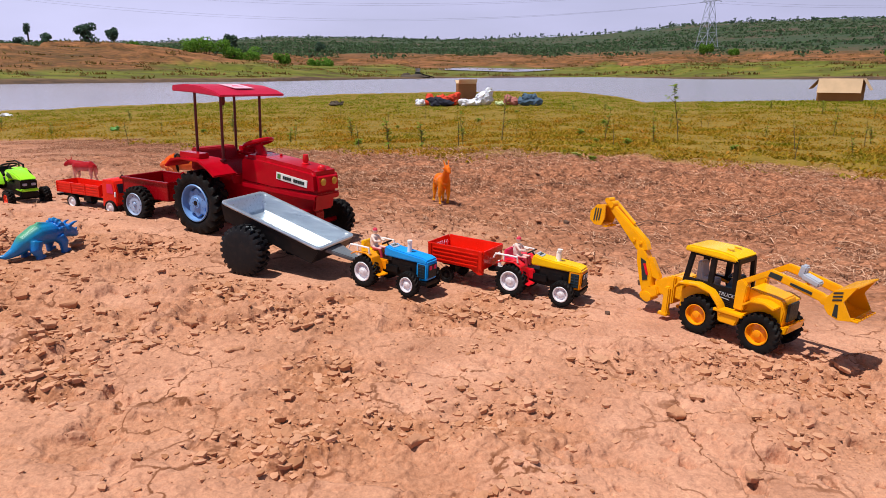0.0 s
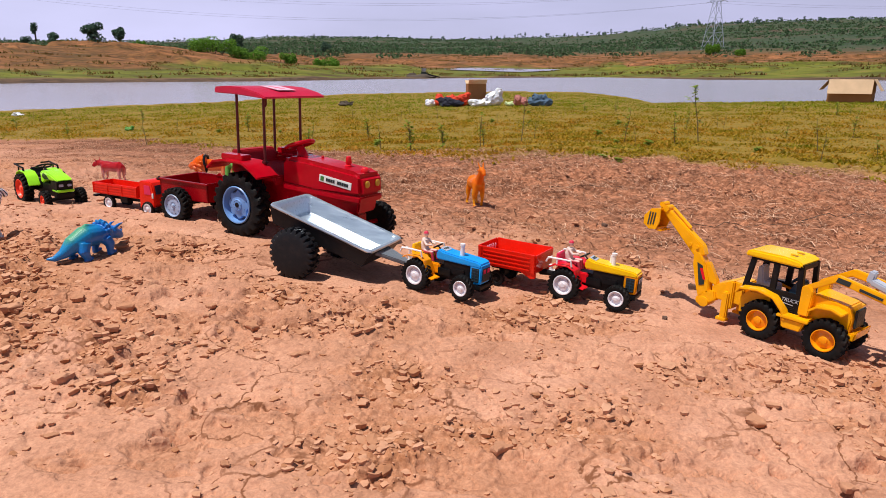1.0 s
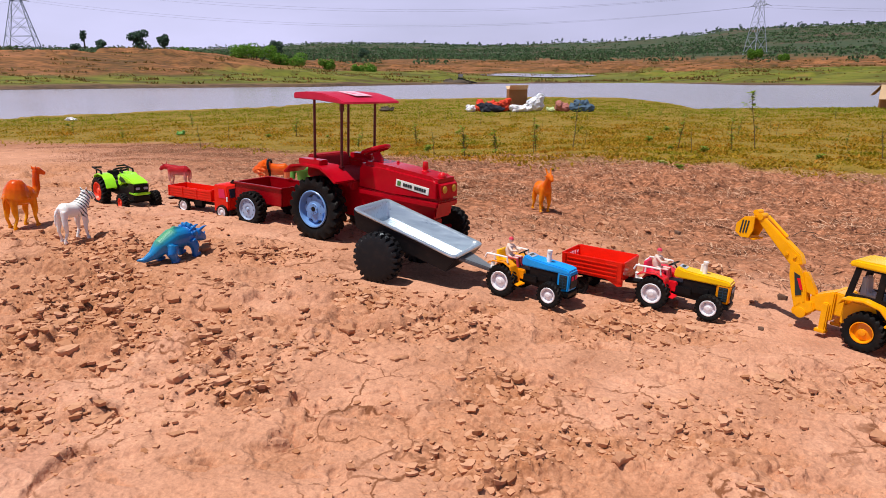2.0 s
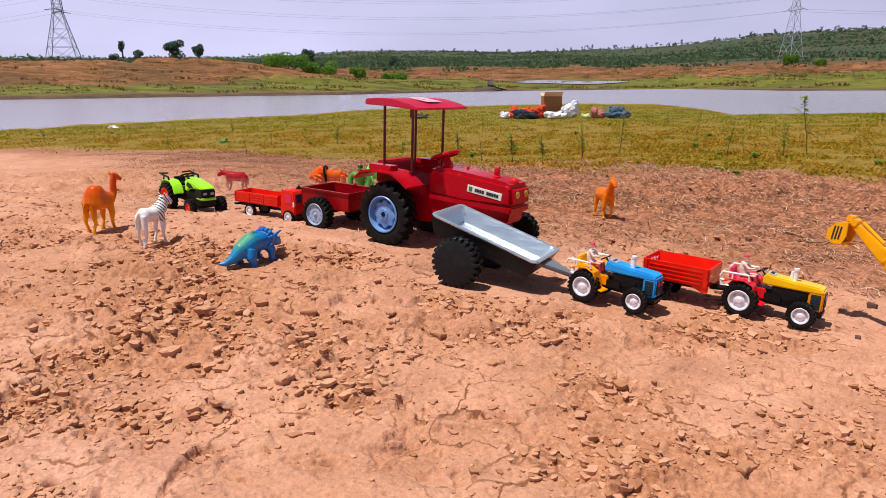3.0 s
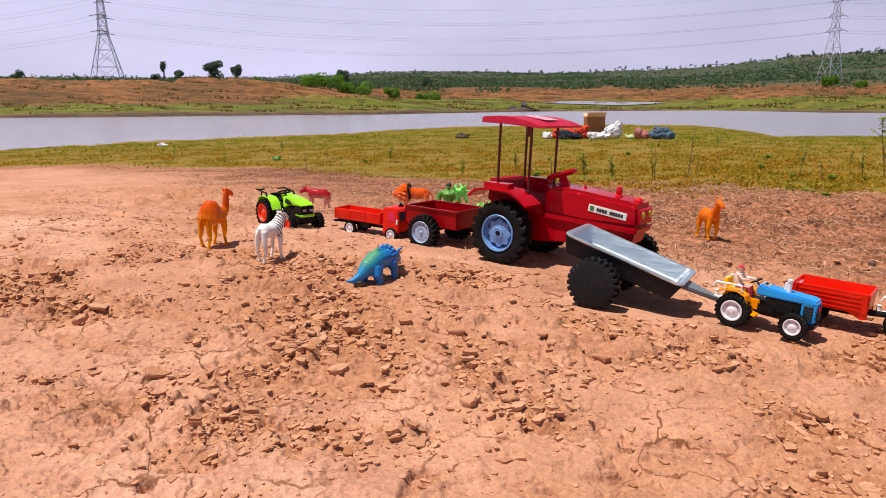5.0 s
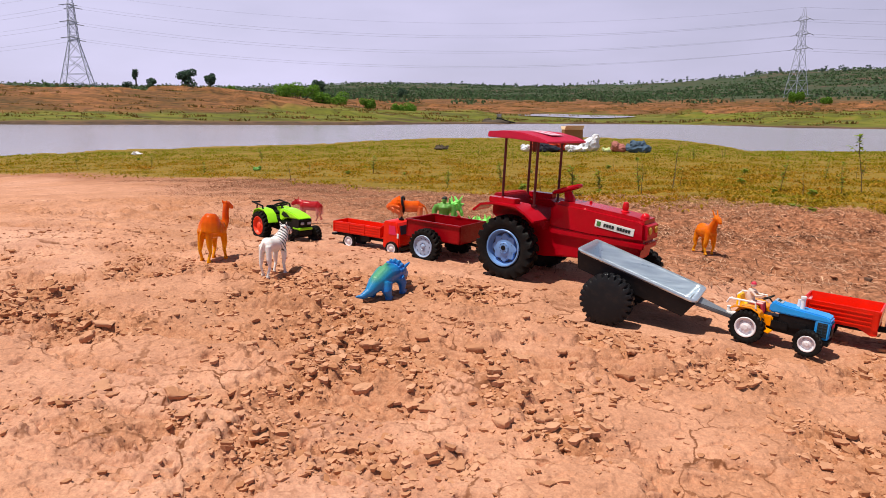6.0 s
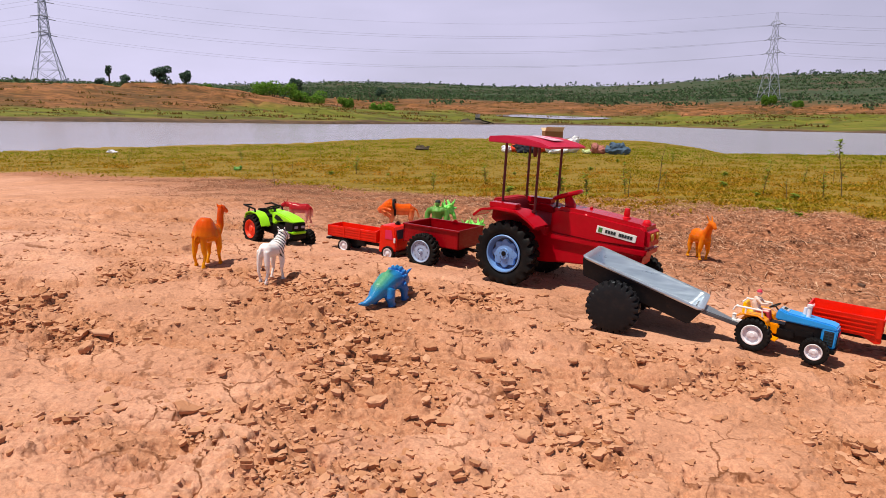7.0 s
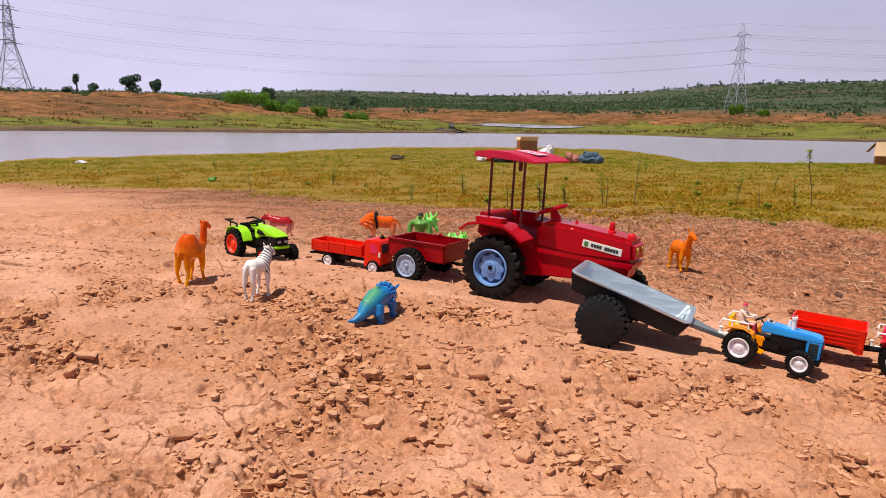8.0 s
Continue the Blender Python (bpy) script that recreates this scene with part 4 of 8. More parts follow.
    lathe(bm, [(0, -0.002), (0.010, 0), (0.010, 0.004), (0.0065, 0.006), (0.0065, 0.009), (0.0078, 0.011), (0.0060, 0.025), (0.0045, 0.026), (0, 0.026)], 16, pose(0.258, 0.0, 0.187, 90, 0, 0))
    part("exhaust_stub", bm, M_TOYRED, t)
    bm = B()
    lathe(bm, [(0, -0.002), (0.010, 0), (0.0105, 0.003), (0.0085, 0.008), (0.004, 0.011), (0, 0.0115)], 16, pose(0.308, 0.0, 0.181, 90, 0, 0))
    part("filler_cap", bm, M_TOYRED, t)
    bm = B()
    ball(bm, (0.16, 0.02, 0.2), 0.004)
    part("bonnet_knob", bm, M_RED, t)
    for y in (-0.020, 0.020):
        bm = B()
        lathe(bm, [(0.0085, -0.002), (0.0085, 0.001), (0.006, 0.0025), (0, 0.003)], 16, pose(0.3298, y, 0.155, 0, 0, -90))
        part("headlight", bm, M_GOLD, t, "round amber headlight")
    bm = B()
    box(bm, (0.3310, 0, 0.128), (0.002, 0.07, 0.003), 0.0005)
    part("grille_bar", bm, M_MAROON, t)
    for s in (-1, 1):
        bm = B()
        box(bm, (0.252, s * 0.0444, 0.155), (0.098, 0.0016, 0.0175), 0.0005, (0, 7.0, 0))
        st = part("sticker", bm, M_DECAL, t, "white name sticker with dark print")
        bm = B()
        for k, w in enumerate((0.0055, 0.0055, 0.0055, 0.0055, 0.0, 0.0065, 0.0055, 0.0055, 0.0055, 0.0055)):
            if w:
                x = 0.228 + 0.0068 * k if s < 0 else 0.276 - 0.0068 * k
                box(bm, (x, s * 0.0456, 0.155 - (x - 0.252) * 0.12), (w, 0.0008, 0.0075), 0, (0, 7.0, 0))
        part("print", bm, M_INK, st)
        bm = B()
        x = 0.213 if s < 0 else 0.291
        box(bm, (x, s * 0.0456, 0.155 - (x - 0.252) * 0.12), (0.010, 0.0008, 0.011), 0.0003, (0, 7.0, 0))
        part("emblem", bm, M_LEAFDOT, st)
    for s in (-1, 1):
        wheel(t, -0.004, s * 0.098, 0.076, 0.079, 0.046, s, M_RUBBER, M_RIMBLUE, 0.60, 20, 0.12, "pale blue plastic rim", slant=0.7, style="lobed")
    for s in (-1, 1):
        wheel(t, 0.286, s * 0.085, 0.046, 0.046, 0.032, s, M_RUBBER, M_RIMBLUE, 0.58, 18, 0.12, "", 6, slant=0.7)
    bm = B()
    cyl(bm, (-0.004, -0.09, 0.076), (-0.004, 0.09, 0.076), 0.010, 14)
    part("rear_axle", bm, M_BLACK, t)
    bm = B()
    cyl(bm, (0.286, -0.08, 0.046), (0.286, 0.08, 0.046), 0.006, 12)
    box(bm, (0.286, 0, 0.062), (0.03, 0.035, 0.034), 0.003)
    part("front_axle", bm, M_MAROON, t)
    bm = B()
    box(bm, (-0.10, 0, 0.068), (0.06, 0.012, 0.006), 0.002)
    part("hitch", bm, M_BLACK, t)
    return t


RT = red_tractor()
RT.matrix_world = stand(-0.565, 1.738, -29.6)


# ---- its red trailer ----
def red_trailer():
    t = thing("toy_trailer", "maroon toy trailer with open box and pale blue rims", "toy trailer")
    L, W, Z0, Z1 = 0.092, 0.068, 0.060, 0.112
    bm = B()
    box(bm, (0, 0, Z0 + 0.002), (2 * L, 2 * W, 0.004), 0.001)
    part("floor_panel", bm, M_MAROON, t)
    for s in (-1, 1):
        bm = B()
        box(bm, (0, s * (W - 0.002), (Z0 + Z1) / 2), (2 * L, 0.004, Z1 - Z0), 0.001)
        box(bm, (0, s * (W - 0.0005), Z1 - 0.002), (2 * L + 0.004, 0.008, 0.005), 0.0015)
        part("side_panel", bm, M_MAROON, t)
        bm = B()
        prism(bm, [(s * (L - 0.006), Z0), (s * (L - 0.006), Z1), (s * L, Z1 + 0.001), (s * L, Z0)], -W, W, 0.001)
        part("end_panel", bm, M_MAROON, t)
    bm = B()
    prism(bm, [(-0.012, Z1 - 0.002), (0.0, Z1 + 0.007), (0.012, Z1 - 0.002)], W - 0.006, W, 0.001)
    part("corner_hook", bm, M_MAROON, t)
    bm = B()
    cyl(bm, (-0.01, -0.07, 0.046), (-0.01, 0.07, 0.046), 0.006, 12)
    box(bm, (-0.01, 0, 0.053), (0.03, 0.09, 0.012), 0.002)
    part("axle", bm, M_BLACK, t)
    bm = B()
    tube(bm, [(0.05, 0, 0.056), (0.10, 0, 0.052), (0.165, 0, 0.055)], 0.0045, 8)
    part("drawbar", bm, M_BLACK, t)
    for s in (-1, 1):
        wheel(t, -0.01, s * 0.085, 0.046, 0.047, 0.032, s, M_RUBBER, M_RIMPALE, 0.66, 22, 0.12, "bluish white rim with small holes", slant=0.7, style="holes")
    return t


red_trailer().matrix_world = stand(-0.798, 1.872, -27, -0.010)


# ---- the tin tray trailer ----
def tray_trailer():
    t = thing("toy_tipping_trailer", "black toy trailer with shiny metal tray and big black wheels", "toy trailer")
    tilt = pose(0, 0, 0.104, 0, 16.5, 0)
    L, W, D = 0.124, 0.068, 0.034
    def basin(l0, w0, l1, w1, z0, z1, th):
        b2 = B()
        rings = []
        for l, w, z in ((l0, w0, z0), (l1, w1, z1), (l1 - th, w1 - th, z1), (l0 - th, w0 - th, z0 + th)):
            rings.append([b2.verts.new((sx * l, sy * w, z)) for sx, sy in ((-1, -1), (1, -1), (1, 1), (-1, 1))])
        for a, b in zip(rings, rings[1:]):
            for i in range(4):
                b2.faces.new((a[i], a[(i + 1) % 4], b[(i + 1) % 4], b[i]))
        b2.faces.new(rings[0])
        b2.faces.new(rings[-1])
        bmesh.ops.recalc_face_normals(b2, faces=b2.faces)
        bmesh.ops.bevel(b2, geom=b2.edges[:], offset=0.003, segments=2, affect="EDGES", clamp_overlap=True)
        return b2
    def loop(bm_, l, w, r, z):
        pts = []
        for cx, cy, a0 in ((l - r, w - r, 0), (-l + r, w - r, 90), (-l + r, -w + r, 180), (l - r, -w + r, 270)):
            pts += [bm_.verts.new((cx + r * math.cos(radians(a0 + k * 18)), cy + r * math.sin(radians(a0 + k * 18)), z)) for k in range(6)]
        return pts

    bm = B()   # pressed tray: rolled lip, sloping walls, rounded corners
    shape = ((L + 0.001, W + 0.001, 0.012, -0.004), (L + 0.003, W + 0.003, 0.013, -0.001), (L + 0.002, W + 0.002, 0.012, 0.0016), (L - 0.003, W - 0.002, 0.011, 0.0020), (L - 0.007, W - 0.006, 0.010, 0.0004), (L - 0.010, W - 0.008, 0.010, -0.004),
             (L - 0.019, W - 0.013, 0.010, -D + 0.006), (L - 0.021, W - 0.015, 0.010, -D + 0.002), (L - 0.025, W - 0.019, 0.008, -D), (L - 0.025, W - 0.019, 0.008, -D - 0.0015), (L - 0.018, W - 0.012, 0.010, -D + 0.002), (L - 0.008, W - 0.006, 0.010, -0.004))
    loops = [loop(bm, *q) for q in shape]
    for lo, hi in zip(loops, loops[1:] + loops[:1]):
        if lo is loops[8]:
            bm.faces.new(lo)
            bm.faces.new(hi)
            continue
        for k in range(24):
            bm.faces.new((lo[k], lo[(k + 1) % 24], hi[(k + 1) % 24], hi[k]))
    bm.transform(tilt)
    tr = part("tray", bm, M_TIN, t, "shiny galvanised tin tray")
    bm = B()
    merge(bm, basin(L - 0.012, W - 0.006, L + 0.001, W + 0.001, -D - 0.006, -0.003, 0.003))
    bm.transform(tilt)
    part("shell", bm, M_CHAR, t)
    bm = B()
    box(bm, (-0.02, 0, -D - 0.014), (0.11, 0.05, 0.016), 0.003)
    bm.transform(tilt)
    part("underframe", bm, M_BLACK, t)
    bm = B()   # tapered tongue to the hitch
    t2 = B()
    box(t2, (0, 0, 0), (0.085, 0.062, 0.008), 0.002)
    for v in t2.verts:
        if v.co.x > 0:
            v.co.y *= 0.18
    merge(bm, t2, tilt @ pose(L + 0.028, -0.008, -0.012))
    part("tongue", bm, M_SLATE, t)
    bm = B()
    cyl(bm, (-0.045, -0.09, 0.048), (-0.045, 0.09, 0.048), 0.007, 12)
    part("axle", bm, M_BLACK, t)
    for s in (-1, 1):
        wheel(t, -0.045, s * 0.090, 0.050, 0.0530, 0.034, s, M_CHAR, M_CHAR, 0.6, 24, 0.13, dome=True, slant=0.12)
    return t


tray_trailer().matrix_world = stand(-0.330, 1.380, -22)


# ---- two small tractors of one make ----
def small_tractor(bonnet, rear, rear_name, label):
    t = thing("toy_tractor", label, "toy tractor")
    bm = B()
    prism(bm, [(-0.012, 0.026), (0.040, 0.026), (0.125, 0.022), (0.128, 0.050), (0.045, 0.054), (-0.012, 0.056)], -0.012, 0.012, 0.001)
    box(bm, (0.078, 0, 0.051), (0.062, 0.031, 0.026), 0.002)
    box(bm, (0.05, -0.016, 0.040), (0.03, 0.004, 0.014), 0.001)
    box(bm, (0.085, -0.0165, 0.046), (0.022, 0.003, 0.012), 0.001)
    part("engine_block", bm, M_BLACK, t)
    bm = B()   # bonnet with a raised dash
    prism(bm, [(0.030, 0.063), (0.030, 0.078), (0.036, 0.084), (0.048, 0.080), (0.126, 0.0735), (0.133, 0.069), (0.133, 0.062)], -0.0175, 0.0175, 0.0025)
    hood = part("bonnet", bm, bonnet, t)
    bm = B()
    prism(bm, [(0.108, 0.028), (0.132, 0.030), (0.134, 0.064), (0.108, 0.066)], -0.0172, 0.0172, 0.0018)
    part("grille_housing", bm, bonnet if rear_name == "amber" else M_AMBER, t)
    for s in (-1, 1):
        bm = B()
        box(bm, (0.1205, s * 0.0176, 0.0475), (0.016, 0.0012, 0.027), 0.0004)
        part("side_grille", bm, M_INK, t)
        bm = B()
        for k in range(5):
            box(bm, (0.1205, s * 0.0184, 0.0365 + k * 0.0055), (0.015, 0.0008, 0.0009))
        box(bm, (0.1205, s * 0.0184, 0.0475), (0.0012, 0.0008, 0.026))
        part("grille_frame", bm, M_DKBLUE, t)
    bm = B()
    box(bm, (0.1342, 0, 0.048), (0.0012, 0.026, 0.026), 0.0004)
    part("front_grille", bm, M_INK, t)
    bm = B()
    for y in (-0.007, 0.007):
        box(bm, (0.135, y, 0.055), (0.001, 0.008, 0.008), 0.0003)
    part("front_print", bm, M_PINK if rear_name == "amber" else M_GREYP, t)
    bm = B()
    t2 = B()
    box(t2, (0, 0, 0), (0.014, 0.020, 0.001), 0.0003)
    merge(bm, t2, pose(0.0425, 0, 0.0828, 0, 17, 0))
    part("sticker", bm, M_GREYP, hood)
    bm = B()
    for k in range(4):
        t2 = B()
        box(t2, (0, 0, 0), (0.006, 0.0025, 0.0006))
        merge(bm, t2, pose(0.0425, -0.006 + 0.004 * k, 0.0835, 0, 17, 0))
    part("print", bm, M_INK, hood)
    bm = B()   # exhaust and pre-cleaner
    lathe(bm, [(0, 0), (0.0042, 0), (0.0038, 0.019), (0.0050, 0.020), (0.0050, 0.024), (0, 0.0245)], 14, pose(0.082, -0.004, 0.076, 90, 0, 0))
    part("exhaust_pipe", bm, M_WHITE, t)
    bm = B()
    lathe(bm, [(0, 0), (0.004, 0), (0.003, 0.014), (0, 0.0145)], 12, pose(0.074, 0.008, 0.077, 90, 0, 0))
    part("air_stub", bm, M_WHITE, t)
    for s in (-1, 1):
        bm = B()
        line = strip([(-0.032, 0.060), (-0.020, 0.066), (0.004, 0.067), (0.018, 0.060), (0.024, 0.044), (0.028, 0.030), (0.040, 0.027)], 0.0022)
        prism(bm, line, s * 0.018, s * 0.044, 0.0006)
        prism(bm, [(-0.03, 0.050), (-0.018, 0.066), (0.004, 0.067), (0.019, 0.060), (0.026, 0.030), (0.012, 0.036)], s * 0.017, s * 0.0195, 0.0005)
        part("mudguard", bm, rear, t)
        bm = B()
        rail = [(-0.040, s * 0.040, 0.070), (-0.036, s * 0.040, 0.079), (-0.010, s * 0.040, 0.0795), (0.010, s * 0.040, 0.079), (0.012, s * 0.040, 0.068)]
        tube(bm, rail, 0.0019, 8)
        tube(bm, [(-0.018, s * 0.040, 0.066), (-0.018, s * 0.040, 0.079)], 0.0017, 8)
        tube(bm, [(-0.038, s * 0.040, 0.0755), (-0.038, s * 0.018, 0.0755)], 0.0017, 8)
        part("guard_rail", bm, M_WHITE, t)
    bm = B()
    prism(bm, [(-0.030, 0.058), (-0.030, 0.083), (-0.025, 0.083), (-0.021, 0.066), (0.006, 0.064), (0.006, 0.058)], -0.016, 0.016, 0.0012)
    part("seat", bm, M_SUNYEL if rear_name == "amber" else M_PINK, t)
    bm = B()
    box(bm, (0.008, 0, 0.044), (0.06, 0.034, 0.02), 0.002)
    box(bm, (0.030, -0.024, 0.028), (0.022, 0.014, 0.003), 0.001)
    box(bm, (0.030, 0.024, 0.028), (0.022, 0.014, 0.003), 0.001)
    part("foot_deck", bm, rear, t)
    bm = B()
    tube(bm, [(0.032, 0, 0.075), (0.024, 0, 0.084)], 0.0015, 8)
    ring = [(0.010 * math.cos(a * math.pi / 8), 0.010 * math.sin(a * math.pi / 8), 0) for a in range(17)]
    tube(bm, ring, 0.0014, 6, pose(0.023, 0, 0.085, 0, -30, 0))
    part("steering_wheel", bm, M_BLACK, t)
    bm = B()
    box(bm, (-0.040, 0, 0.040), (0.020, 0.014, 0.006), 0.001)
    lathe(bm, [(0, 0), (0.004, 0), (0.0035, 0.010), (0.0045, 0.011), (0, 0.013)], 12, pose(-0.046, 0, 0.042, 90, 0, 0))
    part("tow_hitch", bm, M_WHITE, t)
    for s in (-1, 1):
        wheel(t, 0, s * 0.0385, 0.031, 0.0312, 0.021, s, M_RUBBER, M_PINKWHITE, 0.62, 22, 0.10, "white plastic rim", slant=0.8, style="slots")
        wheel(t, 0.104, s * 0.0360, 0.024, 0.0240, 0.017, s, M_RUBBER, M_PINKWHITE, 0.62, 20, 0.10, "white plastic rim", slant=0.8, style="slots")
    bm = B()
    cyl(bm, (0, -0.035, 0.031), (0, 0.035, 0.031), 0.004, 10)
    part("rear_axle", bm, M_BLACK, t)
    bm = B()
    cyl(bm, (0.104, -0.034, 0.024), (0.104, 0.034, 0.024), 0.003, 10)
    box(bm, (0.125, 0, 0.024), (0.018, 0.040, 0.008), 0.001)
    part("front_axle", bm, M_BLACK, t)
    return t


def driver(label):
    """A little plain seated doll."""
    bm = B()
    tube(bm, [(0, 0, 0.004), (-0.002, 0, 0.018), (0, 0, 0.030)], [0.0075, 0.008, 0.0068], 12)
    ball(bm, (0.001, 0, 0.0395), (0.0055, 0.005, 0.0062))
    for s in (-1, 1):
        tube(bm, [(0, s * 0.008, 0.028), (0.010, s * 0.011, 0.020), (0.021, s * 0.006, 0.021)], [0.0032, 0.0028, 0.0022], 8)
        tube(bm, [(0.002, s * 0.005, 0.005), (0.022, s * 0.008, 0.006), (0.026, s * 0.008, -0.014)], [0.0045, 0.004, 0.003], 8)
    return organic("toy_driver", bm, M_DOLL, label, "toy figure", 0.0012, 3)


def doll_material():
    m, nt, b = shader("doll_paint")
    co, sep = nt.nodes.new("ShaderNodeTexCoord"), nt.nodes.new("ShaderNodeSeparateXYZ")
    nt.links.new(co.outputs["Object"], sep.inputs["Vector"])
    mr = nt.nodes.new("ShaderNodeMapRange")
    mr.inputs["From Min"].default_value, mr.inputs["From Max"].default_value = -0.012, 0.048
    nt.links.new(sep.outputs["Z"], mr.inputs["Value"])
    col = ramp(nt, mr.outputs["Result"], [(0.0, (0.55, 0.02, 0.06)), (0.30, (0.55, 0.05, 0.08)), (0.36, (0.72, 0.60, 0.55)), (0.84, (0.70, 0.52, 0.46)), (0.88, (0.62, 0.02, 0.07)), (1.0, (0.62, 0.02, 0.07))])
    nt.links.new(mix(nt, 0.3, col, ramp(nt, noise_node(nt, 200, 4), [(0.3, (0.3,) * 3), (0.7, (0.6,) * 3)]), "OVERLAY"), b.inputs["Base Color"])
    b.inputs["Roughness"].default_value = 0.5
    return m


M_DOLL = doll_material()

BLUE_AT = stand(-0.131, 1.288, -33, 0.003)
small_tractor(M_BLUE, M_AMBER, "amber", "small blue and amber toy tractor with white rails and rims").matrix_world = BLUE_AT
YEL_AT = stand(0.155, 1.272, -31)
small_tractor(M_SUNYEL, M_TOYRED, "red", "small yellow and red toy tractor with white rails and rims").matrix_world = YEL_AT
for at_ in (BLUE_AT, YEL_AT):
    d_ = driver("pale seated toy driver with a red cap on a small tractor")
    d_.matrix_world = at_ @ pose(-0.008, 0, 0.065)


# ---- the small scarlet tipping trailer ----
def scarlet_trailer():
    t = thing("toy_trailer", "bright red ribbed plastic toy trailer behind a yellow tractor", "toy trailer")
    L, W, Z0, Z1 = 0.060, 0.039, 0.040, 0.077
    bm = B()
    box(bm, (0, 0, Z0 + 0.003), (2 * L - 0.002, 2 * W - 0.002, 0.003), 0.0005)
    part("floor_panel", bm, M_SCARLET, t)
    for s in (-1, 1):
        bm = B()
        box(bm, (0, s * W, (Z0 + Z1) / 2), (2 * L, 0.003, Z1 - Z0), 0.0008, (s * -4, 0, 0))
        for k in range(4):
            box(bm, (0, s * (W + 0.0022), Z0 + 0.006 + k * 0.0075), (2 * L - 0.02, 0.0025, 0.0032), 0.0008, (s * -4, 0, 0))
        for x in (-L + 0.004, L - 0.004):
            box(bm, (x, s * (W + 0.0018), (Z0 + Z1) / 2), (0.008, 0.003, Z1 - Z0), 0.0008, (s * -4, 0, 0))
        part("side_panel", bm, M_SCARLET, t)
        bm = B()
        box(bm, (s * L, 0, (Z0 + Z1) / 2), (0.003, 2 * W, Z1 - Z0), 0.0008, (0, s * 4, 0))
        part("end_panel", bm, M_SCARLET, t)
    for y0, y1 in ((-W, -W + 0.006), (W - 0.006, W)):
        bm = B()
        prism(bm, [(0.024, 0.042), (L + 0.001, 0.042), (L + 0.001, 0.031), (L - 0.008, 0.029), (0.036, 0.037)], y0, y1, 0.001)
        part("skirt", bm, M_SCARLET, t)
    cu = bpy.data.curves.new("lettering", "FONT")
    cu.body, cu.size, cu.extrude, cu.align_x, cu.align_y = "OPEN", 0.016, 0.0004, "CENTER", "CENTER"
    cu.materials.append(M_PINKLABEL)
    txt = new("lettering", cu)
    txt.parent = t
    txt.matrix_local = pose(-L + 0.0028, -0.004, 0.064, 90, 0, 90)
    bm = B()
    box(bm, (-L + 0.0032, 0.025, 0.0625), (0.0008, 0.0018, 0.010))
    for s in (-1, 1):
        box(bm, (-L + 0.0034, 0.025 + s * 0.0018, 0.0665), (0.0008, 0.0016, 0.006), 0, (s * 42, 0, 0))
    part("arrow_print", bm, M_PINKLABEL, t)
    bm = B()
    box(bm, (0, 0, 0.034), (0.09, 0.030, 0.010), 0.002)
    cyl(bm, (-0.022, -0.03, 0.015), (-0.022, 0.03, 0.015), 0.003, 8)
    box(bm, (-0.022, 0, 0.024), (0.012, 0.024, 0.018), 0.002)
    part("underframe", bm, M_BLACK, t)
    bm = B()
    tube(bm, [(L - 0.005, 0, 0.036), (L + 0.030, 0, 0.038), (L + 0.046, 0, 0.042)], [0.006, 0.005, 0.003], 8)
    part("drawbar", bm, M_BLACK, t)
    for s in (-1, 1):
        wheel(t, -0.022, s * 0.030, 0.0155, 0.0158, 0.010, s, M_BLACK, M_BLACK, 0.62, 16, 0.06, slant=0.5)
    return t


scarlet_trailer().matrix_world = stand(0.046, 1.325, -31) @ Matrix.Scale(1.05, 4)


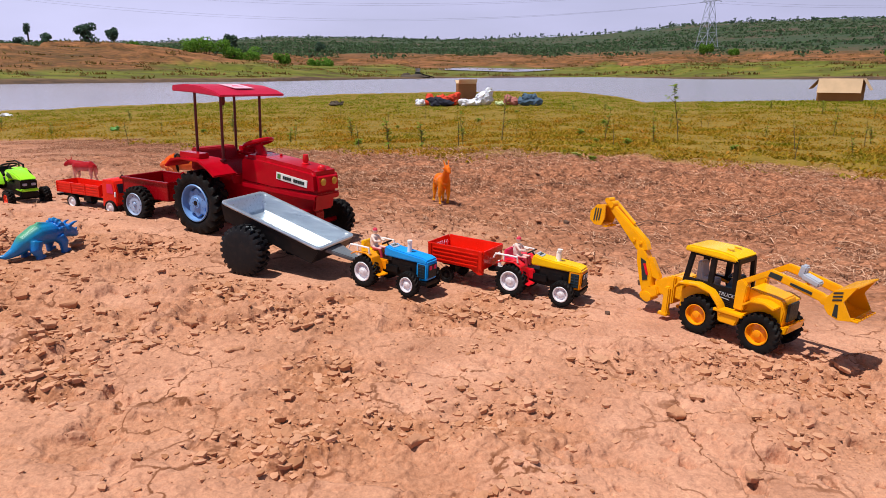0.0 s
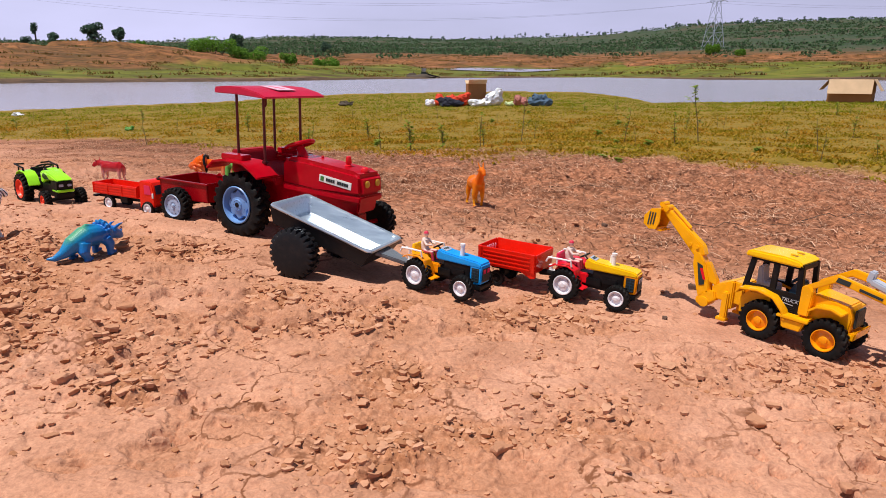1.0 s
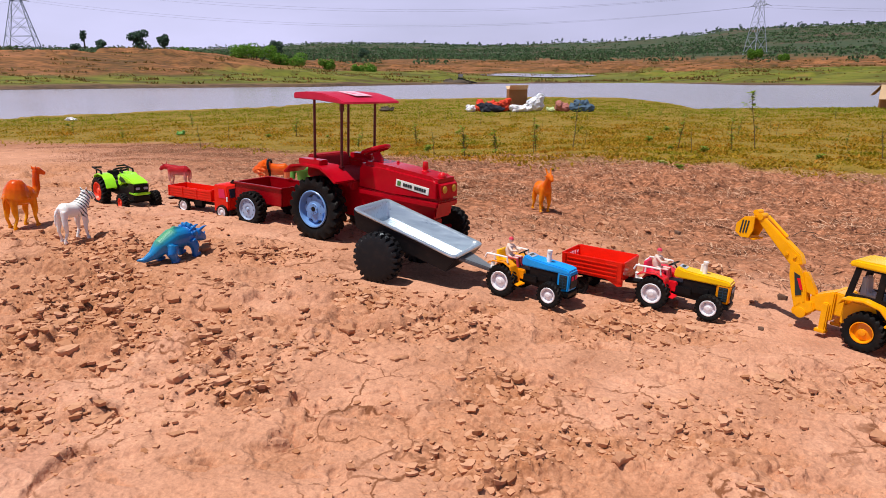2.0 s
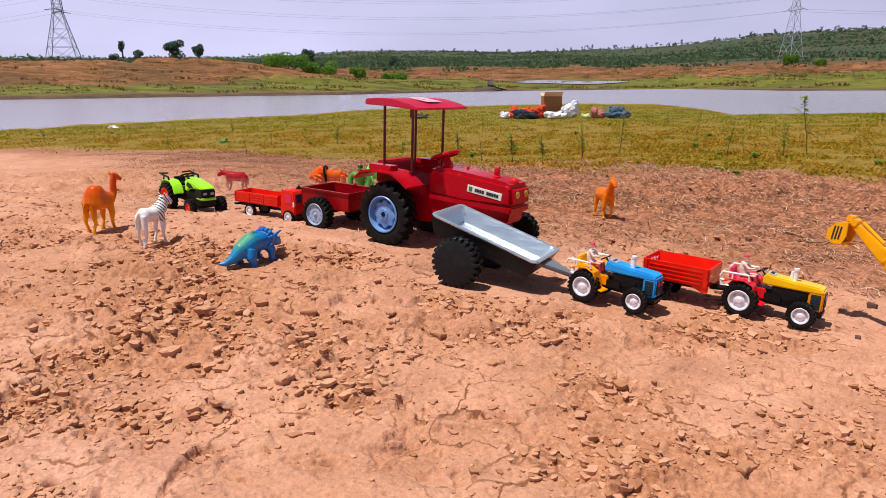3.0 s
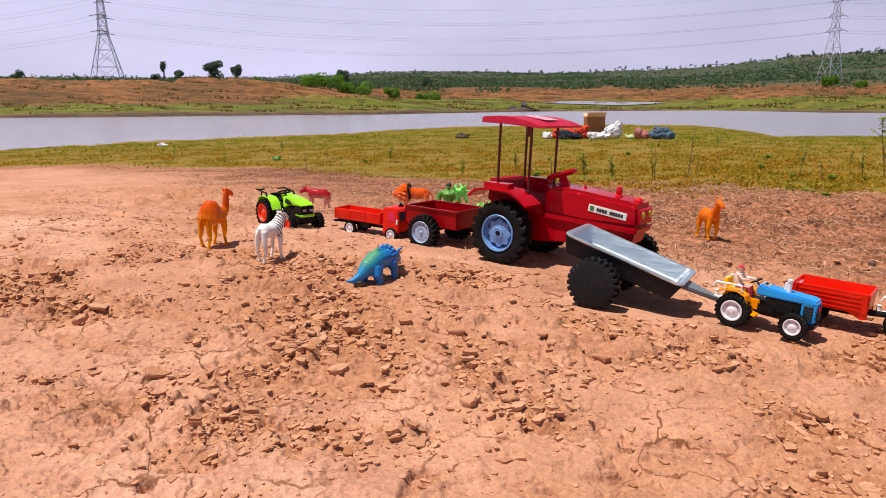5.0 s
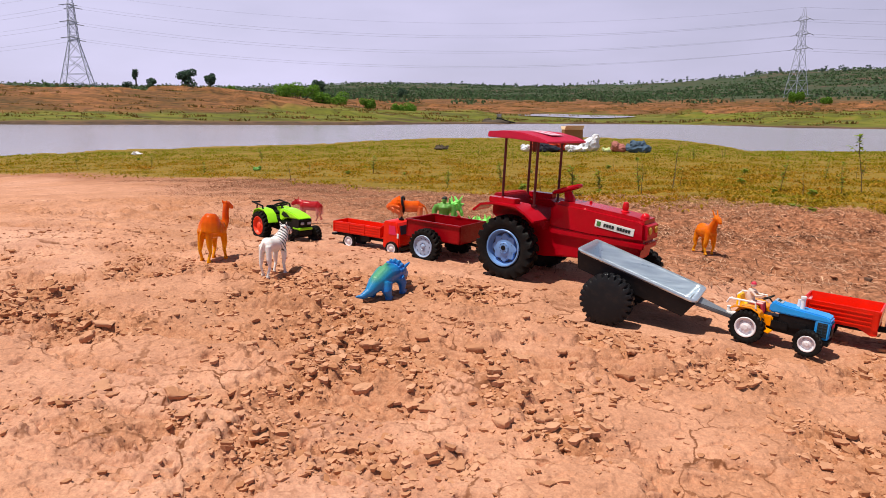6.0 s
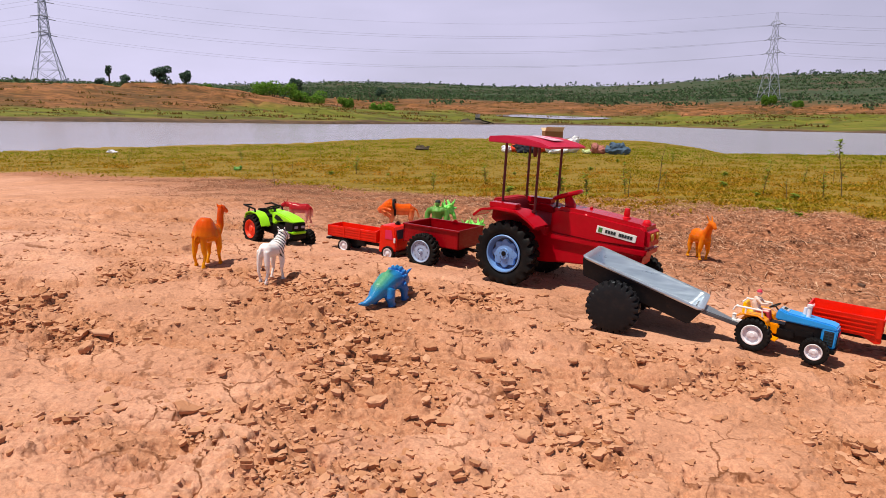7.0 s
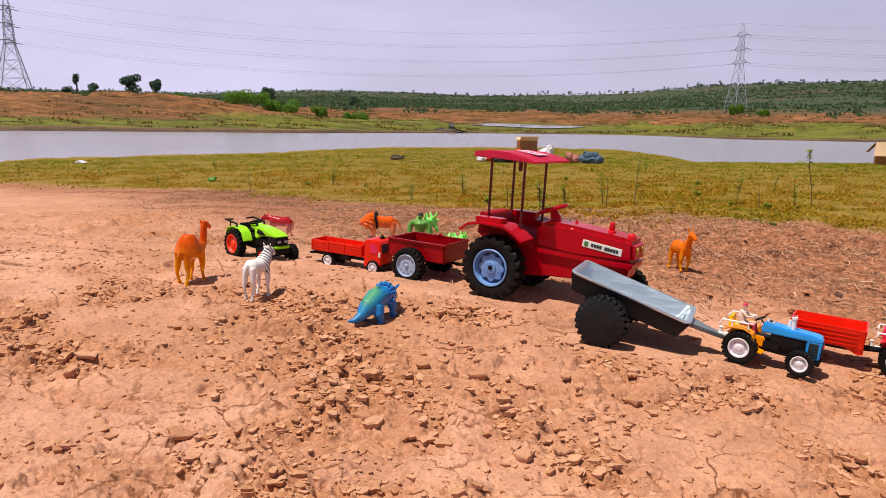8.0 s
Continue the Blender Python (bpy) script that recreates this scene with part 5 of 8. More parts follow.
# ---- the backhoe loader ----
def backhoe():
    t = thing("toy_backhoe_loader", "yellow toy backhoe loader with black cab and raised rear arm", "toy digger")
    W = 0.030
    bm = B()
    prism(bm, [(-0.045, 0.030), (0.035, 0.030), (0.060, 0.034), (0.130, 0.036), (0.134, 0.072), (0.126, 0.090), (0.075, 0.098), (0.055, 0.074), (-0.030, 0.074), (-0.045, 0.060)], -0.026, 0.026, 0.002)
    part("body", bm, M_YELLOW, t)
    bm = B()
    box(bm, (0.1355, 0, 0.070), (0.004, 0.034, 0.030), 0.001)
    part("grille", bm, M_INK, t)
    bm = B()
    prism(bm, [(0.112, 0.034), (0.142, 0.038), (0.146, 0.056), (0.136, 0.048), (0.114, 0.046)], -0.030, 0.030, 0.002)
    part("bumper", bm, M_YELLOW, t)
    for s in (-1, 1):
        bm = B()
        line = strip([(-0.042, 0.070), (-0.036, 0.079), (-0.006, 0.083), (0.020, 0.077), (0.036, 0.060), (0.042, 0.046)], 0.004)
        prism(bm, line, s * 0.024, s * 0.052, 0.001)
        part("rear_mudguard", bm, M_YELLOW, t)
        bm = B()
        line = strip([(0.078, 0.072), (0.090, 0.081), (0.110, 0.083), (0.126, 0.077)], 0.004)
        prism(bm, line, s * 0.024, s * 0.050, 0.001)
        part("front_mudguard", bm, M_YELLOW, t)
        bm = B()
        prism(bm, [(0.040, 0.034), (0.070, 0.034), (0.076, 0.052), (0.036, 0.052)], s * 0.026, s * 0.050, 0.002)
        box(bm, (0.056, s * 0.040, 0.054), (0.05, 0.026, 0.005), 0.001)
        part("step_box", bm, M_YELLOW, t)
        # cab sides: pillars, sill and lower door
        for x0, x1, w in ((-0.040, -0.030, 0.009), (0.006, 0.008, 0.010), (0.050, 0.046, 0.008)):
            bm = B()
            prism(bm, [(x0 - w / 2, 0.066), (x0 + w / 2, 0.066), (x1 + w / 2, 0.125), (x1 - w / 2, 0.125)], s * 0.026, s * 0.031, 0.0008)
            bm.transform(Matrix.Translation((0.002, 0, 0.013)))
            part("cab_pillar", bm, M_BLACK, t)
        bm = B()
        prism(bm, [(-0.034, 0.118), (0.050, 0.118), (0.050, 0.126), (-0.032, 0.126)], s * 0.026, s * 0.031, 0.0008)
        bm.transform(Matrix.Translation((0.002, 0, 0.013)))
        part("cab_rail", bm, M_BLACK, t)
        bm = B()
        prism(bm, [(-0.044, 0.066), (0.054, 0.066), (0.053, 0.076), (-0.043, 0.076)], s * 0.0265, s * 0.0315, 0.0008)
        prism(bm, [(0.010, 0.046), (0.054, 0.040), (0.054, 0.068), (0.004, 0.068)], s * 0.026, s * 0.033, 0.001)
        bm.transform(Matrix.Translation((0.002, 0, 0.013)))
        fr = part("cab_door", bm, M_BLACK, t, "black lower cab door")
        bm = B()
        box(bm, (0.030, s * 0.0335, 0.0580), (0.030, 0.0008, 0.0010), 0, (0, 5, 0))
        bm.transform(Matrix.Translation((0.002, 0, 0.013)))
        part("print", bm, M_GREYP, fr)
        cu = bpy.data.curves.new("lettering", "FONT")
        cu.body, cu.size, cu.extrude, cu.shear, cu.align_x, cu.align_y = "TRUCK", 0.0085, 0.0003, 0.25, "CENTER", "CENTER"
        cu.materials.append(M_GREYP)
        word = new("lettering", cu)
        word.parent = fr
        word.matrix_local = pose(0.0405, s * 0.0338, 0.0770, 90, 0, 0 if s < 0 else 180)
        bm = B()
        for k in range(3):
            box(bm, (0.030, s * 0.0333, 0.0525 - 0.003 * k), (0.034, 0.0010, 0.0010))
        bm.transform(Matrix.Translation((0.002, 0, 0.013)))
        part("vent_rib", bm, M_CHAR, fr)
    for x0, x1 in ((-0.042, -0.032), (0.052, 0.048)):
        for y0, y1 in ((-0.030, -0.023), (0.023, 0.030)):
            bm = B()
            prism(bm, [(x0 - 0.003, 0.066), (x0 + 0.003, 0.066), (x1 + 0.003, 0.125), (x1 - 0.003, 0.125)], y0, y1)
            bm.transform(Matrix.Translation((0.002, 0, 0.013)))
            part("cab_pillar", bm, M_BLACK, t)
        bm = B()
        prism(bm, [(x1 - 0.003, 0.118), (x1 + 0.003, 0.118), (x1 + 0.003, 0.125), (x1 - 0.003, 0.125)], -0.030, 0.030)
        bm.transform(Matrix.Translation((0.002, 0, 0.013)))
        part("cab_rail", bm, M_BLACK, t)
    bm = B()
    prism(bm, [(-0.047, 0.122), (-0.047, 0.128), (-0.038, 0.134), (0.020, 0.135), (0.044, 0.132), (0.051, 0.126), (0.048, 0.121)], -0.034, 0.034, 0.003)
    for x, y in ((0.025, -0.012), (0.025, 0.012)):
        box(bm, (x, y, 0.1365), (0.012, 0.006, 0.002), 0.0008)
    bm.transform(Matrix.Translation((0.002, 0, 0.013)))
    part("cab_roof", bm, M_SUNYEL, t)
    bm = B()
    prism(bm, [(-0.030, 0.062), (0.005, 0.062), (0.005, 0.078), (-0.018, 0.078), (-0.022, 0.104), (-0.030, 0.104)], -0.012, 0.012, 0.002)
    bm.transform(Matrix.Translation((0.002, 0, 0.013)))
    part("driver_seat", bm, M_GREYP, t)
    bm = B()
    prism(bm, [(0.020, 0.062), (0.046, 0.062), (0.046, 0.092), (0.038, 0.094)], -0.016, 0.016, 0.002)
    tube(bm, [(0.03 + 0.010 * math.cos(a * math.pi / 6) * 0.5, 0.012 * math.sin(a * math.pi / 6), 0.092 + 0.006 * math.cos(a * math.pi / 6)) for a in range(13)], 0.0014, 6)
    bm.transform(Matrix.Translation((0.002, 0, 0.013)))
    part("dashboard", bm, M_DKBLUE, t)
    bm = B()
    prism(bm, [(-0.100, 0.040), (-0.042, 0.040), (-0.042, 0.080), (-0.060, 0.082), (-0.100, 0.064)], -0.024, 0.024, 0.002)
    box(bm, (-0.062, 0, 0.056), (0.010, 0.060, 0.052), 0.002)
    for s in (-1, 1):
        box(bm, (-0.068, s * 0.030, 0.036), (0.012, 0.010, 0.050), 0.002)
        box(bm, (-0.070, s * 0.030, 0.010), (0.018, 0.014, 0.006), 0.001)
    part("rear_frame", bm, M_YELLOW, t)
    # rear arm
    Y = -0.018
    REACH = Matrix.Translation((-0.110 + 0.096 * 1.12, 0, 0.030 - 0.042 * 1.05)) @ Matrix.Diagonal((1.12, 1, 1.05, 1))
    arm = B()
    prism(arm, [(-0.108, 0.034), (-0.090, 0.038), (-0.076, 0.050), (-0.080, 0.066), (-0.098, 0.060), (-0.112, 0.044)], Y - 0.011, Y + 0.011, 0.002)
    lathe(arm, [(0, -0.014), (0.009, -0.013), (0.009, 0.013), (0, 0.014)], 20, pose(-0.096, Y, 0.042))
    arm.transform(REACH)
    part("swing_bracket", arm, M_YELLOW, t)
    bm = B()
    prism(bm, [(-0.106, 0.040), (-0.088, 0.044), (-0.094, 0.080), (-0.104, 0.110), (-0.112, 0.124), (-0.126, 0.128), (-0.124, 0.100), (-0.116, 0.070)], Y - 0.009, Y + 0.009, 0.0015)
    prism(bm, [(-0.096, 0.078), (-0.080, 0.074), (-0.080, 0.082), (-0.098, 0.112), (-0.104, 0.110)], Y - 0.005, Y + 0.005, 0.001)
    bm.transform(REACH)
    boom = part("boom", bm, M_YELLOW, t)
    for s in (-1, 1):
        bm = B()
        prism(bm, [(-0.1085, 0.068), (-0.099, 0.072), (-0.106, 0.104), (-0.116, 0.108)], Y + s * 0.0093, Y + s * 0.0099)
        bm.transform(REACH)
        st = part("sticker", bm, M_INK, boom, "dark sticker with red print")
    bm = B()
    prism(bm, [(-0.102, 0.080), (-0.098, 0.081), (-0.105, 0.100), (-0.110, 0.099)], Y - 0.0104, Y - 0.0100)
    bm.transform(REACH)
    part("print", bm, M_TOYRED, boom)
    bm = B()
    prism(bm, [(-0.106, 0.122), (-0.112, 0.138), (-0.128, 0.150), (-0.176, 0.186), (-0.190, 0.190), (-0.188, 0.180), (-0.150, 0.142), (-0.126, 0.118)], Y - 0.008, Y + 0.008, 0.0015)
    for x, z in ((-0.120, 0.134), (-0.133, 0.136)):
        cyl(bm, (x, Y - 0.0105, z), (x, Y + 0.0105, z), 0.003, 10)
    tube(bm, [(-0.140, Y, 0.163), (-0.176, Y, 0.192)], 0.0030, 8)
    bm.transform(REACH)
    stick = part("dipper_arm", bm, M_YELLOW, t)
    bm = B()
    cyl(bm, (-0.186, Y - 0.010, 0.190), (-0.186, Y + 0.010, 0.190), 0.006, 12)
    cyl(bm, (-0.194, Y - 0.009, 0.196), (-0.194, Y + 0.009, 0.196), 0.005, 12)
    box(bm, (-0.190, Y, 0.189), (0.018, 0.010, 0.012), 0.002)
    bm.transform(REACH)
    part("bucket_link", bm, M_YELLOW, t)
    bk = B()
    line = strip([(-0.190, 0.190), (-0.208, 0.186), (-0.222, 0.172), (-0.222, 0.156), (-0.210, 0.148), (-0.196, 0.150)], 0.003)
    prism(bk, line, Y - 0.016, Y + 0.016, 0.0008)
    for s in (-1, 1):
        prism(bk, [(-0.190, 0.190), (-0.208, 0.187), (-0.221, 0.172), (-0.221, 0.157), (-0.210, 0.149), (-0.196, 0.150), (-0.190, 0.165)], Y + s * 0.016, Y + s * 0.0185, 0.0005)
    for k in range(4):
        box(bk, (-0.191, Y - 0.013 + 0.0087 * k, 0.149), (0.009, 0.004, 0.003), 0.0005)
    bk.transform(REACH)
    buck = part("rear_bucket", bk, M_YELLOW, t)
    bm = B()
    for k in range(3):
        prism(bm, [(-0.213 + 0.005 * k, 0.157 + 0.001 * k), (-0.2105 + 0.005 * k, 0.156 + 0.001 * k), (-0.2075 + 0.005 * k, 0.181), (-0.210 + 0.005 * k, 0.181)], Y - 0.0192, Y - 0.0188)
    bm.transform(REACH)
    part("stripe", bm, M_INK, buck)
    # front loader
    for s in (-1, 1):
        bm = B()
        prism(bm, [(0.058, 0.060), (0.074, 0.060), (0.076, 0.104), (0.068, 0.112), (0.058, 0.108)], s * 0.026, s * 0.040, 0.0015)
        prism(bm, [(0.060, 0.098), (0.062, 0.110), (0.106, 0.138), (0.128, 0.134), (0.188, 0.121), (0.196, 0.113), (0.188, 0.107), (0.128, 0.121), (0.104, 0.125)], s * 0.028, s * 0.036, 0.0015)
        lathe(bm, [(0, -0.006), (0.007, -0.005), (0.007, 0.005), (0, 0.006)], 16, pose(0.190, s * 0.032, 0.112))
        la = part("loader_arm", bm, M_YELLOW, t)
        bm = B()
        prism(bm, [(0.104, 0.127), (0.107, 0.135), (0.126, 0.132), (0.124, 0.124)], s * 0.0362, s * 0.0368)
        prism(bm, [(0.138, 0.122), (0.139, 0.126), (0.172, 0.119), (0.171, 0.115)], s * 0.0362, s * 0.0368)
        part("sticker", bm, M_INK, la)
    bm = B()
    cyl(bm, (0.150, -0.032, 0.120), (0.150, 0.032, 0.120), 0.003, 10)
    cyl(bm, (0.190, -0.034, 0.112), (0.190, 0.034, 0.112), 0.003, 10)
    part("cross_tube", bm, M_YELLOW, t)
    bm = B()
    box(bm, (0.156, 0.0, 0.128), (0.028, 0.018, 0.010), 0.002, (0, 18, 0))
    box(bm, (0.140, 0.004, 0.138), (0.010, 0.014, 0.020), 0.002, (0, 10, 0))
    part("bucket_ram", bm, M_GREYP, t)
    BUCKET = Matrix.Translation((0.192, 0, 0.112)) @ Matrix.Diagonal((0.9, 0.9, 0.9, 1)) @ Matrix.Translation((-0.188, 0, -0.060))
    bk = B()
    line = strip([(0.232, 0.096), (0.200, 0.082), (0.190, 0.068), (0.188, 0.050), (0.196, 0.040), (0.212, 0.034), (0.232, 0.038)], 0.003)
    prism(bk, line, -0.044, 0.044, 0.0008)
    for s in (-1, 1):
        prism(bk, [(0.232, 0.096), (0.200, 0.082), (0.190, 0.068), (0.188, 0.050), (0.196, 0.040), (0.212, 0.034), (0.232, 0.038), (0.216, 0.066)], s * 0.042, s * 0.045, 0.0005)
    for k in range(8):
        box(bk, (0.235, -0.038 + 0.0108 * k, 0.038), (0.010, 0.005, 0.003), 0.0005)
    bk.transform(BUCKET)
    fb = part("front_bucket", bk, M_YELLOW, t)
    for s in (-1, 1):
        marks = [[(0.203, 0.040), (0.211, 0.038), (0.209, 0.060), (0.204, 0.060)]]
        marks += [[(0.199, 0.064 + 0.006 * k), (0.213, 0.068 + 0.006 * k), (0.213, 0.071 + 0.006 * k), (0.199, 0.067 + 0.006 * k)] for k in range(3)]
        for mark in marks:
            bm = B()
            prism(bm, mark, s * 0.0452, s * 0.0457)
            bm.transform(BUCKET)
            part("stripe", bm, M_INK, fb)
    for s in (-1, 1):
        wheel(t, 0, s * 0.0385, 0.0325, 0.0325, 0.022, s, M_RUBBER, M_AMBER, 0.56, 20, 0.11, "amber plastic rim", 0, slant=0.8)
        wheel(t, 0.106, s * 0.0385, 0.0325, 0.0325, 0.022, s, M_RUBBER, M_AMBER, 0.56, 20, 0.11, "amber plastic rim", 0, slant=0.8)
    bm = B()
    cyl(bm, (0, -0.035, 0.0325), (0, 0.035, 0.0325), 0.005, 10)
    part("rear_axle", bm, M_BLACK, t)
    bm = B()
    cyl(bm, (0.106, -0.035, 0.0325), (0.106, 0.035, 0.0325), 0.005, 10)
    part("front_axle", bm, M_BLACK, t)
    return t


backhoe().matrix_world = stand(0.473, 1.107, -50)


# ---- the lorry ----
def lorry():
    t = thing("toy_truck", "orange red toy lorry with ribbed open bed and white rims", "toy truck")
    W = 0.034
    bm = B()
    box(bm, (0.035, 0, 0.047), (0.19, 2 * W, 0.004), 0.001)
    part("bed_floor", bm, M_SCARLET, t)
    for s in (-1, 1):
        bm = B()
        box(bm, (0.030, s * W, 0.062), (0.178, 0.003, 0.032), 0.0008)
        for k in range(4):
            box(bm, (0.030, s * (W + 0.0018), 0.051 + 0.0075 * k), (0.176, 0.0024, 0.004), 0.001)
        for k in range(4):
            box(bm, (-0.056 + 0.0573 * k, s * (W + 0.0024), 0.062), (0.004, 0.003, 0.032), 0.0008)
        part("bed_side", bm, M_SCARLET, t)
    for x, h in ((-0.058, 0.032), (0.118, 0.036)):
        bm = B()
        box(bm, (x, 0, 0.046 + h / 2), (0.003, 2 * W, h), 0.0008)
        part("bed_end", bm, M_SCARLET, t)
    bm = B()
    prism(bm, [(0.124, 0.020), (0.180, 0.018), (0.184, 0.058), (0.176, 0.094), (0.170, 0.099), (0.126, 0.099)], -W, W, 0.003)
    cab = part("cab", bm, M_SCARLET, t)
    for s in (-1, 1):
        bm = B()
        prism(bm, [(0.146, 0.062), (0.172, 0.062), (0.167, 0.088), (0.146, 0.088)], s * (W + 0.0002), s * (W + 0.0012), 0.0003)
        part("side_window", bm, M_PINK, cab, "magenta tinted side window")
        bm = B()
        box(bm, (0.178, s * (W + 0.001), 0.060), (0.006, 0.003, 0.014), 0.0008)
        part("mirror", bm, M_WHITE, cab)
    bm = B()
    box(bm, (0.1815, 0, 0.076), (0.001, 0.054, 0.026), 0.0004, (0, -12, 0))
    part("windscreen", bm, M_DKBLUE, cab)
    bm = B()
    box(bm, (0.158, 0.012, 0.1015), (0.014, 0.012, 0.008), 0.002)
    ball(bm, (0.158, 0.012, 0.107), 0.004, sub=1)
    part("roof_horn", bm, M_BLACK, cab)
    bm = B()
    box(bm, (0.050, 0, 0.037), (0.22, 0.030, 0.012), 0.001)
    box(bm, (0.060, -0.027, 0.036), (0.030, 0.010, 0.016), 0.001)
    box(bm, (0.060, 0.027, 0.036), (0.030, 0.010, 0.016), 0.001)
    box(bm, (-0.062, 0, 0.036), (0.014, 0.060, 0.006), 0.001)
    box(bm, (0.184, 0, 0.022), (0.008, 0.066, 0.010), 0.001)
    part("chassis", bm, M_BLACK, t)
    for s in (-1, 1):
        for x in (0, 0.158):
            wheel(t, x, s * (0.034 if x else 0.030), 0.021, 0.0215, 0.012, s, M_BLACK, M_PINKWHITE, 0.68, 14, 0.05, "white rim", slant=0.3, style="slots")
    return t


lorry().matrix_world = stand(-1.085, 1.955, -23, -0.008)


# ---- the lime tractor ----
def lime_tractor():
    t = thing("toy_tractor", "lime green and black toy tractor with orange red rims on mud", "toy tractor")
    bm = B()
    prism(bm, [(-0.02, 0.034), (0.04, 0.032), (0.165, 0.030), (0.167, 0.058), (0.05, 0.062), (-0.02, 0.066)], -0.018, 0.018, 0.002)
    box(bm, (0.108, 0, 0.058), (0.09, 0.044, 0.024), 0.003)
    box(bm, (0.166, 0, 0.040), (0.018, 0.050, 0.014), 0.002)
    part("engine_block", bm, M_BLACK, t)
    bm = B()
    prism(bm, [(0.062, 0.068), (0.060, 0.099), (0.070, 0.105), (0.095, 0.104), (0.140, 0.097), (0.168, 0.089), (0.174, 0.083), (0.130, 0.081), (0.095, 0.078), (0.074, 0.066)], -0.024, 0.024, 0.004)
    hood = part("bonnet", bm, M_LIME, t)
    bm = B()
    prism(bm, [(0.128, 0.048), (0.170, 0.048), (0.176, 0.083), (0.128, 0.083)], -0.023, 0.023, 0.003)
    part("front_panel", bm, M_BLACK, t)
    for y in (-0.012, 0.012):
        bm = B()
        box(bm, (0.1745, y, 0.070), (0.002, 0.013, 0.008), 0.001)
        part("headlight", bm, M_GREYP, t)
    bm = B()
    box(bm, (0.158, 0, 0.053), (0.040, 0.050, 0.008), 0.0025)
    part("bumper_trim", bm, M_LIME, t)
    for s in (-1, 1):
        bm = B()
        prism(bm, [(0.074, 0.087), (0.084, 0.098), (0.104, 0.094), (0.124, 0.083), (0.092, 0.080)], s * 0.0235, s * 0.0252, 0.0005)
        part("side_vent", bm, M_BLACK, hood)
        bm = B()
        line = strip([(-0.048, 0.070), (-0.040, 0.086), (-0.015, 0.094), (0.018, 0.092), (0.036, 0.080), (0.048, 0.056)], 0.004)
        prism(bm, line, s * 0.022, s * 0.055, 0.0012)
        prism(bm, [(-0.040, 0.060), (-0.035, 0.088), (0.018, 0.092), (0.040, 0.072), (0.040, 0.052)], s * 0.021, s * 0.025, 0.0008)
        part("mudguard", bm, M_LIME, t)
        bm = B()
        tube(bm, [(0.008, s * 0.050, 0.094), (0.004, s * 0.050, 0.106), (-0.030, s * 0.050, 0.109), (-0.060, s * 0.050, 0.112)], 0.0030, 8)
        tube(bm, [(-0.028, s * 0.050, 0.109), (-0.032, s * 0.050, 0.092)], 0.0024, 8)
        tube(bm, [(-0.056, s * 0.050, 0.1115), (-0.056, s * 0.024, 0.1105)], 0.0026, 8)
        part("hand_rail", bm, M_BLACK, t)
    bm = B()
    prism(bm, [(-0.030, 0.074), (0.006, 0.074), (0.008, 0.082), (-0.018, 0.086), (-0.024, 0.102), (-0.031, 0.102)], -0.018, 0.018, 0.002)
    box(bm, (0.02, 0, 0.060), (0.07, 0.044, 0.020), 0.002)
    part("seat", bm, M_BLACK, t)
    bm = B()
    tube(bm, [(0.050, 0, 0.092), (0.038, 0, 0.106)], 0.004, 8)
    ring = [(0.020 * math.cos(a * math.pi / 10), 0.022 * math.sin(a * math.pi / 10), 0) for a in range(21)]
    tube(bm, ring, 0.0028, 8, pose(0.034, 0, 0.112, 0, -22, 0))
    tube(bm, [(-0.018, 0, 0), (0.018, 0, 0)], 0.002, 6, pose(0.034, 0, 0.112, 0, -22, 0))
    part("steering_wheel", bm, M_BLACK, t)
    for s in (-1, 1):
        wheel(t, 0, s * 0.052, 0.043, 0.0435, 0.028, s, M_RUBBER, M_ORRED, 0.68, 20, 0.12, "orange red rim", 0, slant=0.7)
        wheel(t, 0.150, s * 0.050, 0.027, 0.0275, 0.020, s, M_RUBBER, M_ORRED, 0.54, 18, 0.12, "orange red rim", 0, slant=0.7)
    bm = B()
    cyl(bm, (0, -0.05, 0.043), (0, 0.05, 0.043), 0.007, 10)
    part("rear_axle", bm, M_BLACK, t)
    bm = B()
    cyl(bm, (0.150, -0.045, 0.027), (0.150, 0.045, 0.027), 0.005, 10)
    part("front_axle", bm, M_BLACK, t)
    return t


lime_tractor().matrix_world = stand(-1.383, 2.07, -38, -0.006)

# ---- moulded animals ----
def quadruped(bm, h, l, leg_r, body_r, feet=None, splay=0.018):
    """Four legs and a trunk; x ahead. h: height of the belly."""
    tube(bm, [(-l / 2, 0, h + body_r * 0.9), (-l / 2 + 0.012, 0, h + body_r), (0, 0, h + body_r * 0.9), (l / 2 - 0.010, 0, h + body_r), (l / 2 + 0.004, 0, h + body_r * 1.1)], [body_r * 0.55, body_r, body_r * 0.95, body_r, body_r * 0.6], 14)
    for x, s, dx in ((-l / 2 + 0.006, -1, -0.006), (-l / 2 + 0.006, 1, 0.005), (l / 2 - 0.006, -1, 0.004), (l / 2 - 0.006, 1, -0.005)):
        y = s * splay * 0.75
        tube(bm, [(x, y * 0.7, h + body_r), (x + dx * 0.3, y, h * 0.75), (x - dx * 0.2, y, h * 0.45), (x + dx, y, 0.008), (x + dx, y, 0.0)], [leg_r * 2.2, leg_r * 1.7, leg_r, leg_r * 0.9, leg_r * 1.25], 10)
        ball(bm, (x + dx + leg_r * 0.6, y, leg_r * 0.7), (leg_r * 1.8, leg_r * 1.2, leg_r * 0.8), sub=1)


